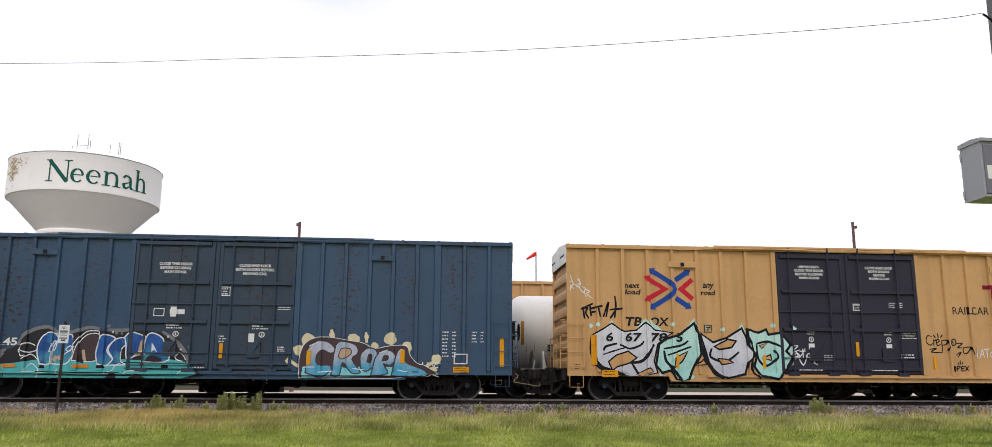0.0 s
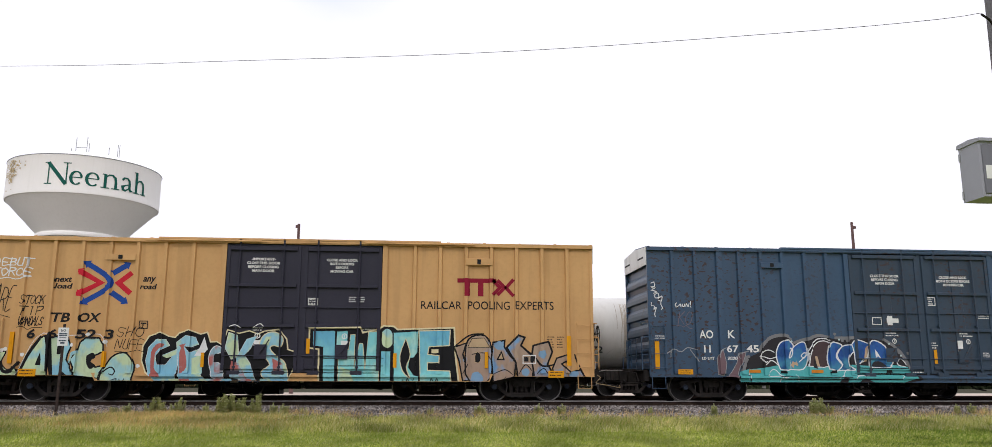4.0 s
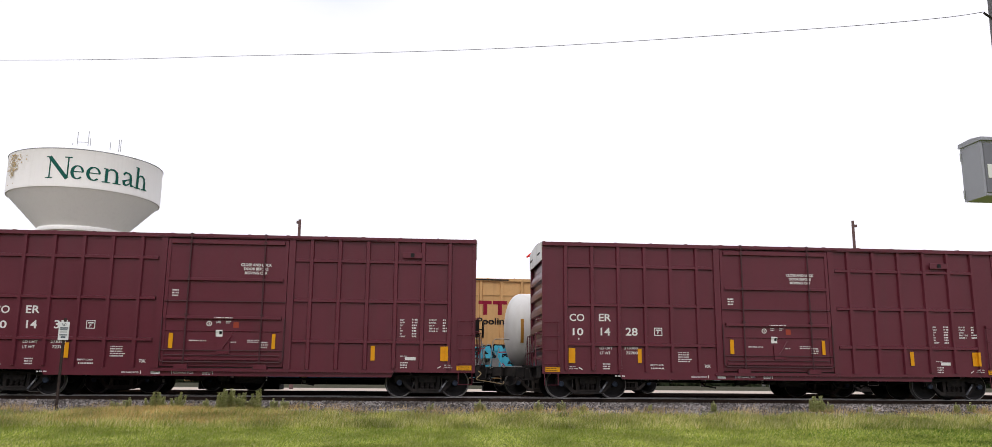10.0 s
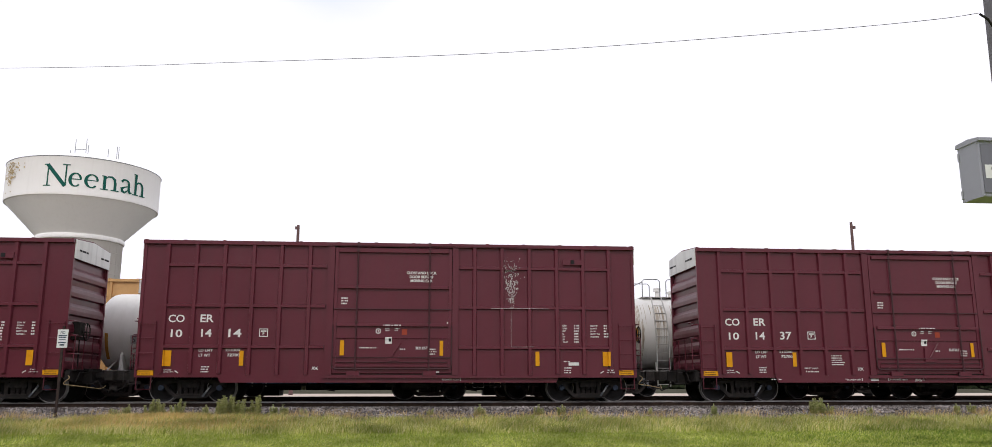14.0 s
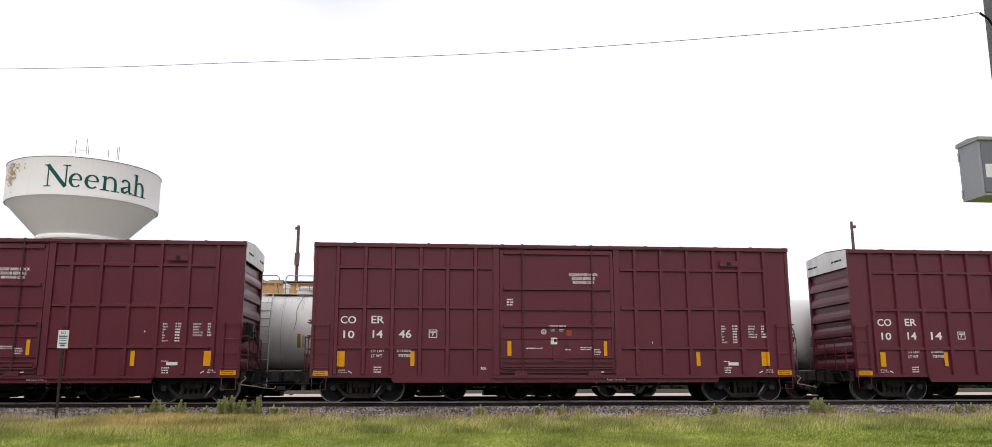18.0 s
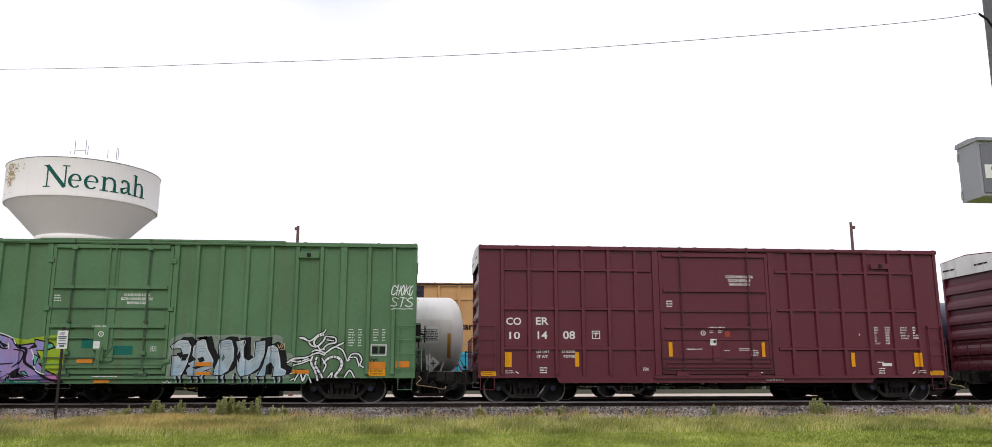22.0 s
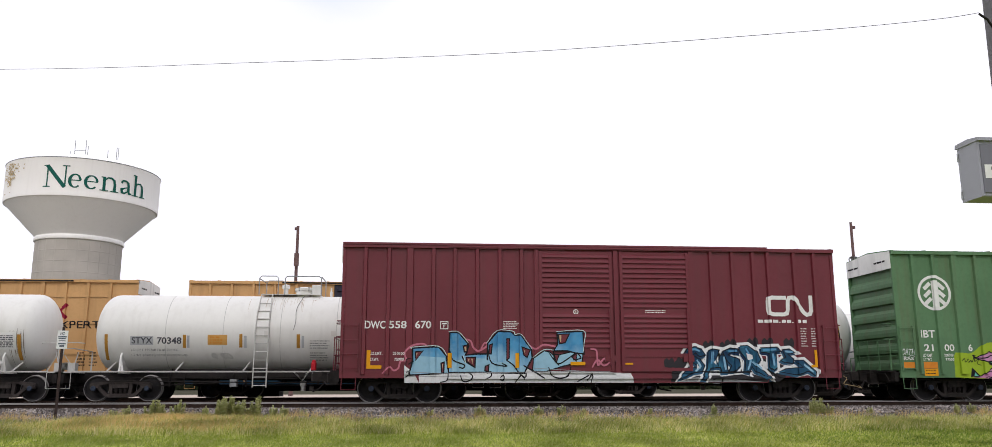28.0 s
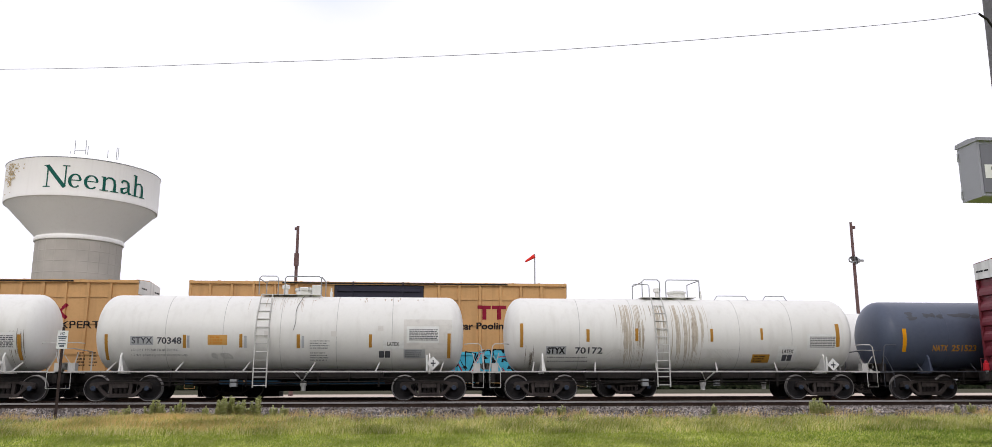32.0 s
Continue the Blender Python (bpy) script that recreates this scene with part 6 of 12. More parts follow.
# graffiti on the yellow cars
LAVENDER, MINT = spray("spray_lavender", (.5, .5, .56), (.66, .66, .7), .6, 2.2), spray("spray_mint", (.33, .62, .58), (.5, .72, .66), .6, 2.2)
P_GREEN, P_SKY, P_RED = spray("spray_pale_green", (.5, .62, .4), (.55, .66, .42), .6, 2, (.3, .55, .62)), spray("spray_sky", (.22, .48, .62), (.3, .55, .66), .6, 2, (.5, .6, .36)), spray("spray_brick", (.42, .13, .12), (.45, .15, .13), .6, 2, (.25, .5, .6))
P_TEAL, P_AZURE, P_TAN = spray("spray_teal", (.25, .62, .6), (.2, .55, .62), .6, 2.2, (.4, .66, .6)), spray("spray_azure", (.24, .6, .62), (.14, .42, .6), .6, 2.2), spray("spray_tan", (.36, .25, .19), (.4, .3, .22), .6, 2, (.14, .34, .6))
tag(yellow_c, rel_c, ["DEBUT", "FORCE"], .05, 1.22, 3.8, 4.4, G_WHITE, 7, .035)
tag(yellow_c, rel_c, ["ARE"], .12, .7, 2.6, 3.6, G_BLACK, 8, .025)
tag(yellow_c, rel_c, ["STOCK", "TIP", "VANDALS"], .98, 1.68, 2.25, 3.25, G_BLACK, 9, .025)
tag(yellow_c, rel_c, ["SHO", "NUFF"], 3.9, 4.75, 1.55, 2.3, G_BLACK, 10, .02)

# graffiti on the blue car
B_DEEP = spray("spray_deep_blue", (.1, .4, .42), (.03, .1, .34), .9, 1.45, (.02, .06, .22))
SOOT = flat("spray_soot", (.032, .03, .034), .5)
B_PALE, CREAM, UMBER = spray("spray_blue_lavender", (.07, .34, .5), (.46, .48, .56), .95, 1.35), flat("spray_pale_cream", (.7, .62, .4)), flat("spray_umber", (.075, .052, .055))
scrawl = Mural(blue_b, rel_b, "white handwritten tag")
for pts in ([(.12, 3.84), (.22, 3.88), (.24, 3.74), (.12, 3.72), (.26, 3.66)], [(.12, 3.6), (.28, 3.7), (.16, 3.62), (.3, 3.56), (.2, 3.5)], [(.22, 3.44), (.34, 3.52), (.38, 3.38), (.26, 3.36), (.24, 3.46)],
            [(.36, 3.34), (.48, 3.42), (.46, 3.26), (.36, 3.28)], [(.46, 3.3), (.44, 3.14), (.5, 3.02), (.44, 2.98)], [(.02, 3.14), (.12, 3.2), (.08, 3.04)], [(.12, 3.1), (.22, 3.08), (.2, 2.98), (.28, 3.04), (.22, 2.84), (.24, 2.74)]):
    scrawl.line(G_WHITE, .03, pts)
scrawl = Mural(blue_b, rel_b, "small white handwritten tag")
for pts in ([(.98, 3.2), (.9, 3.14), (.94, 3.06), (1.04, 3.1)], [(1.06, 3.14), (1.12, 3.08), (1.1, 3.16), (1.04, 3.12)], [(1.16, 3.16), (1.18, 3.08), (1.24, 3.1), (1.24, 3.17)], [(1.28, 3.08), (1.3, 3.18), (1.36, 3.08), (1.4, 3.2)], [(1.45, 3.26), (1.44, 3.13)], [(1.44, 3.09), (1.44, 3.06)]):
    scrawl.line(G_WHITE, .028, pts)
tag(blue_b, rel_b, ["WOE"], 16.0, 16.55, .8, 1.2, G_WHITE, 14, .03)
tag(blue_b, rel_b, ["KO"], .95, 1.5, 2.45, 2.95, flat("spray_pink_pale", (.16, .13, .16)), 15, .02)

# graffiti on the green car
LIME, PURPLE = flat("spray_lime", (.3, .42, .03)), spray("spray_purple", (.5, .16, .36), (.24, .15, .4), .7, 1.7, (.16, .17, .42))
STEEL_SPRAY = spray("spray_steel", (.2, .25, .29), (.27, .31, .34), .7, 2.0, (.17, .22, .26))
SKY_SPRAY = spray("spray_sky", (.27, .43, .58), (.36, .5, .62), .7, 2.0, (.25, .4, .55))
ICE = spray("spray_ice", (.36, .47, .55), (.46, .5, .51), .7, 1.9, (.27, .35, .4))
tag(green_i, rel_i, ["CHOKO", "STS"], 18.1, 18.8, 3.0, 3.75, G_WHITE, 16, .03)
tag(green_i, rel_i, ["OATH"], .1, .55, 1.52, 1.75, G_WHITE, 17, .018)

# graffiti on the red-brown car
J_BLUE = spray("spray_steel_blue", (.3, .5, .64), (.05, .22, .42), .95, 1.9, (.08, .3, .52))
J_DEEP = spray("spray_petrol", (.02, .085, .16), (.008, .03, .075), .8, 1.7, (.04, .17, .27))
J_BASE, J_NAVY, PINK = spray("spray_off_white", (.6, .62, .62), (.66, .66, .66), .6, 1), spray("spray_navy", (.035, .11, .19), (.008, .025, .07), .7, 1.6), flat("spray_pink", (.5, .16, .22))

HALO, SPRAY_TAN, P_SAND = flat("spray_grey_halo", (.2, .2, .21)), flat("spray_buff", (.5, .36, .24)), flat("spray_sand", (.5, .36, .22))
TURQ, P_BLUE, J_LIGHT = spray("spray_turquoise", (.08, .4, .39), (.1, .42, .44), .6, 1), flat("spray_blue", (.2, .34, .5)), flat("spray_light_blue", (.28, .48, .6))
PINK_P, VIOLET, SEA = spray("spray_pink_letters", (.55, .2, .4), (.5, .24, .42), .6, 1.4), spray("spray_violet", (.28, .22, .5), (.3, .28, .55), .6, 2, (.36, .24, .45)), flat("spray_sea", (.12, .42, .32))
MAUVE, LILAC, HAZE = flat("spray_mauve", (.17, .11, .125)), spray("spray_lilac", (.36, .18, .4), (.3, .2, .42), .6, 2.2, (.42, .2, .4)), flat("spray_haze", (.22, .27, .22), vary=0.25)
EDGE_PALE, GREY_PAINT = flat("spray_pale_edge", (.5, .6, .6)), flat("spray_grey", (.3, .31, .32))
g = Mural(yellow_a, rel_a, "white and mint graffiti letters outlined in black")
g.dots(MINT, .07, [(.8, 2.39), (1.01, 2.43), (3.5, 2.46), (4.67, 2.39), (5.19, 2.31), (6.91, 2.46), (7.61, 2.38), (4.1, .77), (3.08, .85)])
g.fill(MINT, [(1.22, 2.23), (1.49, 2.58), (1.64, 2.19)], None, 0)
g.fill(MINT, [(2.2, 2.2), (2.6, 2.66), (2.93, 2.2)], None, 0)
g.fill(MINT, [(2.8, 2.24), (2.73, 2.62), (3.23, 2.21)], None, 0)
g.fill(MINT, [(3.74, 2.09), (4.25, 2.68), (4.43, 2.05)], None, 0)
g.fill(MINT, [(5.57, 2.11), (5.86, 2.53), (6.04, 2.05)], None, 0)
g.fill(MINT, [(7.4, 1.96), (7.6, 1.62), (7.31, 1.33)], None, 0)
g.fill(LAVENDER, [(.83, 2.1), (1.22, 2.31), (1.48, 2.48), (1.86, 2.21), (2.29, 2.26), (2.6, 2.51), (2.93, 2.27), (3.49, 2.19), (2.99, 1.81), (2.86, 1.26), (2.97, .89), (2.47, .68), (1.88, .74), (1.3, .88), (.97, 1.24), (.86, 1.69)], G_BLACK, .05)
g.line(G_BLACK, .16, [(.83, 2.06), (.81, 1.53), (1.05, 1.08), (1.63, .88), (2.13, .64)])
g.line(G_BLACK, .1, [(2.86, 1.79), (2.5, 1.29), (2.07, 1.21)])
g.line(G_BLACK, .08, [(1.2, 1.61), (1.28, 1.73), (1.63, 1.82)])
g.line(G_BLACK, .05, [(1.19, 1.47), (1.49, 1.57), (1.92, 1.7)])
g.line(G_BLACK, .07, [(1.75, 1.78), (2.05, 1.66), (2.39, 1.76), (2.53, 1.89)])
g.line(G_BLACK, .08, [(2.11, 1.21), (2.31, .88), (2.51, .64)])
g.fill(YELLOW, [(1.35, 1.24), (1.61, 1.45), (2, 1.58), (2.29, 1.37), (2.07, 1.21), (1.64, 1.08), (1.47, .96)], G_BLACK, .05)
g.fill(YELLOW, [(2.27, .84), (2.7, 1.05), (2.82, .93), (2.43, .76)], G_BLACK, .04)
g.fill(MINT, [(3.04, 1.81), (3.26, 1.98), (3.74, 2.13), (4.24, 2.51), (4.35, 2.18), (4.42, 1.51), (4.18, 1.1), (3.99, .69), (3.78, .49), (3.58, .69), (3.42, .97), (3.12, .89), (2.92, 1.13)], G_BLACK, .08)
g.line(G_BLACK, .07, [(3.2, 1.67), (3.77, 1.78), (4.01, 1.92)])
g.line(G_BLACK, .09, [(3.2, 1.59), (3.27, 1.26), (3.51, 1.05)])
g.line(G_BLACK, .06, [(3.32, 1.46), (3.85, 1.65), (4.11, 1.74)])
g.line(G_BLACK, .1, [(3.39, 1.1), (3.67, .77), (3.83, .51)])
g.fill(YELLOW, [(3.57, 1.38), (3.99, 1.59), (3.8, 1.26), (3.51, 1.05)], G_BLACK, .05)
g.fill(LAVENDER, [(4.44, 2.18), (4.86, 1.89), (5.35, 2.06), (5.85, 2.36), (6, 2.03), (6.03, 1.78), (6.29, 1.49), (6.01, 1.24), (5.9, .87), (5.3, .74), (4.88, .82), (4.72, 1.1), (4.62, 1.52)], G_BLACK, .07)
g.line(G_BLACK, .13, [(4.37, 2.14), (4.53, 1.52), (4.8, 1.02), (5.13, .74)])
g.line(G_BLACK, .08, [(4.8, 1.68), (4.76, 1.41), (5.25, 1.27), (5.71, 1.57)])
g.fill(YELLOW, [(4.89, 1.75), (5.34, 2), (5.64, 1.94), (5.48, 1.73), (5.06, 1.66)], G_BLACK, .06)
g.fill(YELLOW, [(5, 1.37), (5.38, 1.32), (5.51, 1.23), (5.11, 1.17)], G_BLACK, .05)
g.fill(YELLOW, [(4.21, 1.14), (4.52, 1.33), (4.62, 1.17)], G_BLACK, .05)
g.fill(MINT, [(6.02, 2.32), (6.41, 2.22), (6.68, 2.33), (6.76, 2.16), (7.16, 2.23), (7.48, 1.83), (7.31, 1.62), (7.53, 1.41), (7.28, 1.04), (7, .71), (6.44, .81), (6.22, 1.11), (6.33, 1.49), (6.05, 1.78)], G_BLACK, .08)
g.line(G_BLACK, .08, [(6.34, 1.86), (6.74, 1.93), (7.16, 1.75)])
g.line(G_BLACK, .08, [(6.33, 1.82), (6.37, 1.36), (6.63, 1.14), (7.01, 1.41), (6.91, 1.64)])
g.line(G_BLACK, .09, [(6.01, 2.15), (6.21, 1.61), (6.1, 1.03), (6.39, .74)])
g.fill(YELLOW, [(6.42, 1.8), (6.71, 1.89), (6.5, 1.7)], G_BLACK, .03)
g.fill(YELLOW, [(6.52, 1.39), (6.79, 1.51), (6.82, 1.31)], G_BLACK, .05)
g.line(G_WHITE, .04, [(7.45, 1.5), (7.64, 1.62), (7.75, 1.42), (7.96, 1.71)])
g.line(G_WHITE, .04, [(7.51, 1.17), (7.67, 1.46), (7.87, 1.17), (8.03, 1.5)])
g = Mural(yellow_a, rel_a, "white handwritten tag")
g.line(G_WHITE, 0.03, [(-0.01, 4.12), (0.03, 3.81), (0.16, 3.85)])
g.line(G_WHITE, 0.03, [(0.13, 4.03), (0.23, 3.72)])
g.line(G_WHITE, 0.03, [(0.03, 3.71), (0.24, 3.6)])
g.line(G_WHITE, 0.03, [(0.07, 3.59), (0.21, 3.73)])
g.line(G_WHITE, 0.03, [(0.13, 3.71), (0.11, 3.53)])
g.line(G_WHITE, 0.03, [(0.37, 3.93), (0.45, 3.79), (0.34, 3.73)])
g.line(G_WHITE, 0.03, [(0.28, 3.74), (0.38, 3.65), (0.48, 3.79)])
g.line(G_WHITE, 0.03, [(0.42, 3.65), (0.54, 3.47), (0.62, 3.61), (0.52, 3.66)])
g.line(G_WHITE, 0.03, [(0.58, 3.51), (0.64, 3.33)])
g.line(G_WHITE, 0.03, [(0.63, 3.58), (0.76, 3.51), (0.66, 3.43), (0.85, 3.29)])
g.line(G_WHITE, 0.03, [(0.37, 3.88), (0.43, 3.91)])
g = Mural(yellow_a, rel_a, "black handwritten tag")
g.line(G_BLACK, 0.065, [(0.53, 2.99), (0.58, 2.63)])
g.line(G_BLACK, 0.065, [(0.5, 2.94), (0.68, 2.97), (0.62, 2.82), (0.72, 2.64)])
g.line(G_BLACK, 0.065, [(0.76, 3.07), (0.8, 2.71)])
g.line(G_BLACK, 0.065, [(0.78, 2.95), (0.95, 2.99)])
g.line(G_BLACK, 0.065, [(0.8, 2.82), (0.93, 2.85)])
g.line(G_BLACK, 0.065, [(0.93, 2.99), (1.17, 3.04)])
g.line(G_BLACK, 0.065, [(1.02, 3.01), (1.09, 2.69)])
g.line(G_BLACK, 0.065, [(1.21, 2.69), (1.3, 2.95), (1.38, 3.14), (1.3, 2.69)])
g.line(G_BLACK, 0.065, [(1.6, 3.36), (1.63, 3.04), (1.58, 2.66)])
g.line(G_BLACK, 0.065, [(1.43, 2.92), (1.83, 2.96)])
g.line(G_BLACK, 0.065, [(1.63, 2.92), (1.44, 2.65)])
g.line(G_BLACK, 0.065, [(0.47, 2.93), (0.85, 3.11)])
g = Mural(yellow_a, rel_a, "white handwritten tag on the black door")
g.line(G_WHITE, 0.035, [(7.51, 1.78), (7.72, 1.8), (7.54, 1.61), (7.79, 1.67)])
g.line(G_WHITE, 0.035, [(7.54, 1.48), (7.69, 1.56), (7.77, 1.44), (7.58, 1.44)])
g.line(G_WHITE, 0.035, [(7.46, 1.34), (7.76, 1.41)])
g.line(G_WHITE, 0.035, [(7.78, 1.62), (7.97, 1.63)])
g.line(G_WHITE, 0.035, [(7.88, 1.7), (7.89, 1.41)])
g.line(G_WHITE, 0.035, [(7.99, 1.49), (8.09, 1.56), (8.14, 1.45), (8.03, 1.41), (7.99, 1.49)])
g.line(G_WHITE, 0.035, [(8.32, 1.62), (8.32, 1.39), (8.19, 1.41), (8.24, 1.51), (8.33, 1.48)])
g.line(G_WHITE, 0.035, [(8.11, 1.34), (8.35, 1.36), (8.24, 1.27), (8.36, 1.19)])
g.line(G_WHITE, 0.035, [(7.53, 1.74), (7.49, 1.49)])
g = Mural(yellow_a, rel_a, "black handwritten tags")
g.line(G_BLACK, 0.04, [(12.45, 2.15), (12.31, 2.18), (12.24, 1.98), (12.38, 1.87), (12.48, 1.94)])
g.line(G_BLACK, 0.04, [(12.51, 2.05), (12.51, 1.85)])
g.line(G_BLACK, 0.04, [(12.52, 2.01), (12.61, 2.05)])
g.line(G_BLACK, 0.04, [(12.6, 1.94), (12.71, 2), (12.67, 2.07), (12.6, 1.98), (12.64, 1.85), (12.74, 1.9)])
g.line(G_BLACK, 0.04, [(12.8, 2.04), (12.79, 1.66)])
g.line(G_BLACK, 0.04, [(12.81, 2.03), (12.98, 2.03), (12.95, 1.9), (12.81, 1.87)])
g.line(G_BLACK, 0.04, [(12.68, 2.26), (12.68, 2.12)])
g.line(G_BLACK, 0.04, [(12.52, 2.21), (12.58, 2.12)])
g.line(G_BLACK, 0.04, [(12.84, 2.22), (12.76, 2.12)])
g.line(G_BLACK, 0.04, [(12.35, 1.73), (12.58, 1.76), (12.4, 1.64), (12.79, 1.62)])
g.line(G_BLACK, 0.04, [(13.1, 2.04), (13.27, 2.07), (13.28, 1.9), (13.1, 1.87), (13.1, 2.04)])
g.line(G_BLACK, 0.04, [(13.16, 2), (13.21, 1.94)])
g.line(G_BLACK, 0.04, [(13.32, 1.93), (13.52, 1.93), (13.35, 1.8), (13.5, 1.79)])
g.line(G_BLACK, 0.04, [(13.54, 1.79), (13.8, 1.81), (13.67, 1.61), (13.54, 1.62), (13.54, 1.79)])
g.line(G_BLACK, 0.04, [(13.8, 1.81), (13.87, 1.57)])
g.line(G_BLACK, 0.04, [(13.28, 1.55), (13.45, 1.64), (13.33, 1.48)])
g.line(G_BLACK, 0.04, [(13.04, 1.84), (12.98, 1.7)])
g.line(G_BLACK, 0.04, [(13.1, 1.17), (13.11, 1), (13.21, 1.09), (13.1, 1.17)])
g.line(G_BLACK, 0.04, [(13.25, 1.02), (13.27, 1.17), (13.37, 1.15), (13.26, 1.07)])
g.line(G_BLACK, 0.04, [(13.52, 1.17), (13.42, 1.16), (13.42, 1.02), (13.51, 1.03)])
g.line(G_BLACK, 0.04, [(13.42, 1.09), (13.5, 1.1)])
g.line(G_BLACK, 0.04, [(13.55, 1.17), (13.66, 1.02)])
g.line(G_BLACK, 0.04, [(13.67, 1.18), (13.54, 1.02)])
g.line(G_BLACK, 0.04, [(13.39, 1.36), (13.38, 1.24)])
g.line(G_BLACK, 0.04, [(13.31, 1.3), (13.33, 1.23)])
g.line(G_BLACK, 0.04, [(13.48, 1.31), (13.43, 1.24)])
g.line(G_WHITE, 0.03, [(13.98, 1.78), (13.96, 1.46), (14.08, 1.44)])
g.line(G_WHITE, 0.03, [(14.11, 1.46), (14.22, 1.74), (14.26, 1.47)])
g.line(G_WHITE, 0.03, [(14.15, 1.57), (14.26, 1.57)])
g.line(G_WHITE, 0.03, [(14.29, 1.74), (14.48, 1.76)])
g.line(G_WHITE, 0.03, [(14.38, 1.74), (14.37, 1.47)])
g.line(G_WHITE, 0.03, [(14.48, 1.57), (14.54, 1.65), (14.61, 1.59), (14.54, 1.5), (14.48, 1.57)])
g = Mural(blue_b, rel_b, "blue and turquoise graffiti letters with white edges")
g.fill(SOOT, [(3, 0.59), (3.12, 1.14), (3.29, 1.4), (3.69, 1.59), (3.9, 1.89), (4.21, 2.07), (4.59, 2.13), (4.83, 1.96), (5.06, 1.9), (5.44, 2.02), (5.76, 2.14), (6.09, 2.08), (6.35, 2.04), (6.74, 2.05), (7.14, 2.06), (7.53, 2.08), (8.07, 1.98), (8.4, 1.75), (8.68, 1.43), (8.84, 1.03), (8.87, 0.6)], None, 0, True)
g.line(HALO, 0.11, [(3.02, 0.69), (3.15, 1.14), (3.29, 1.36)])
g.line(HALO, 0.11, [(3.35, 1.46), (3.19, 1.39), (3.17, 1.3)])
g.line(HALO, 0.11, [(3.71, 1.63), (3.88, 1.91), (4.2, 2.11), (4.59, 2.16), (4.82, 2.02)])
g.line(HALO, 0.11, [(4.9, 1.91), (5.18, 2), (5.44, 2.06), (5.76, 2.16), (6.09, 2.12)])
g.line(HALO, 0.11, [(6.35, 2.09), (6.74, 2.08), (7.01, 2.1)])
g.line(HALO, 0.11, [(8, 2.04), (8.34, 1.82), (8.61, 1.56), (8.79, 1.23), (8.83, 0.98)])
g.fill(TURQ, [(3.03, 0.57), (3.03, 0.97), (3.57, 1.06), (3.95, 1.11), (4.33, 1.17), (4.84, 1.14), (5.49, 1.17), (6.14, 1.16), (6.78, 1.2), (7.44, 1.17), (8.09, 1.21), (8.56, 1.16), (8.77, 1.07), (8.63, 0.63)], None, 0, True)
g.fill(B_DEEP, [(4.39, 1.05), (4.29, 1.37), (4.3, 1.65), (4.44, 1.91), (4.7, 2), (4.88, 1.83), (4.83, 1.57), (4.73, 1.05)], G_WHITE, 0.04, True)
g.fill(B_DEEP, [(4.72, 1.05), (4.77, 1.59), (4.98, 1.85), (5.26, 1.94), (5.34, 1.67), (5.35, 1.38), (5.17, 1.05)], G_WHITE, 0.035, True)
g.fill(UMBER, [(5.35, 1.15), (5.46, 1.61), (5.71, 1.93), (6.04, 1.97), (6.18, 1.75), (6.11, 1.16)], G_WHITE, 0.03, True)
g.fill(B_DEEP, [(6.09, 1.06), (6.02, 1.4), (6.15, 1.9), (6.4, 1.92), (6.57, 1.82), (6.39, 1.62), (6.36, 1.41), (6.58, 1.13), (6.34, 1)], G_WHITE, 0.04, True)
g.fill(B_DEEP, [(6.38, 1.02), (6.54, 1.21), (6.38, 1.49), (6.57, 1.8), (6.89, 1.85), (7.23, 1.69), (6.9, 1.61), (6.77, 1.41), (6.79, 1.15), (6.93, 1.03)], G_WHITE, 0.035, True)
g.fill(B_DEEP, [(6.87, 1.87), (7.05, 2.03), (7.42, 1.92), (7.49, 1.85), (7.38, 1.43), (7.17, 1.28), (6.97, 1.22), (6.93, 1.62)], G_WHITE, 0.035, True)
g.fill(B_DEEP, [(7.43, 1.12), (7.49, 1.83), (7.68, 2.01), (8.02, 1.83), (8.1, 1.5), (8.26, 1.38), (8.12, 1.11)], G_WHITE, 0.04, True)
g.fill(G_WHITE, [(7.69, 1.43), (7.68, 1.71), (7.75, 1.63), (7.88, 1.39), (7.77, 1.49)], None, 0)
g.fill(SOOT, [(7.51, 1.14), (7.6, 1.3), (7.83, 1.31), (8.03, 1.14)], None, 0, True)
g.fill(SPRAY_TAN, [(4.75, 1.18), (4.83, 1.31), (4.91, 1.27), (4.97, 1.32), (5.01, 1.15), (4.88, 1.2), (4.85, 1.08)], None, 0)
g.fill(SPRAY_TAN, [(5.6, 1.48), (5.69, 1.47), (5.76, 1.12), (5.65, 1.18)], None, 0)
g.fill(SOOT, [(5.49, 1.12), (5.59, 1.41), (5.69, 1.06)], None, 0)
g.fill(SPRAY_TAN, [(7.35, 1.76), (7.45, 1.85), (7.37, 1.32), (7.26, 1.3)], None, 0)
g.line(G_WHITE, 0.035, [(3.74, 1.39), (3.82, 1.61), (4.03, 1.67), (4.21, 1.6)])
g.line(G_WHITE, 0.035, [(3.74, 1.48), (3.93, 1.41), (4.08, 1.39), (4.3, 1.46)])
g.line(G_WHITE, 0.035, [(3.88, 1.19), (4.06, 1.32), (4.19, 1.3), (4.36, 1.14)])
g.line(G_WHITE, 0.035, [(3.73, 1.46), (3.86, 1.28), (3.94, 1.3)])
g.line(G_WHITE, 0.035, [(4.67, 1.41), (4.76, 1.72), (4.85, 1.68), (4.8, 1.47), (4.69, 1.41)])
g.line(G_WHITE, 0.035, [(5.12, 1.48), (5.22, 1.58), (5.31, 1.56), (5.23, 1.42), (5.12, 1.48)])
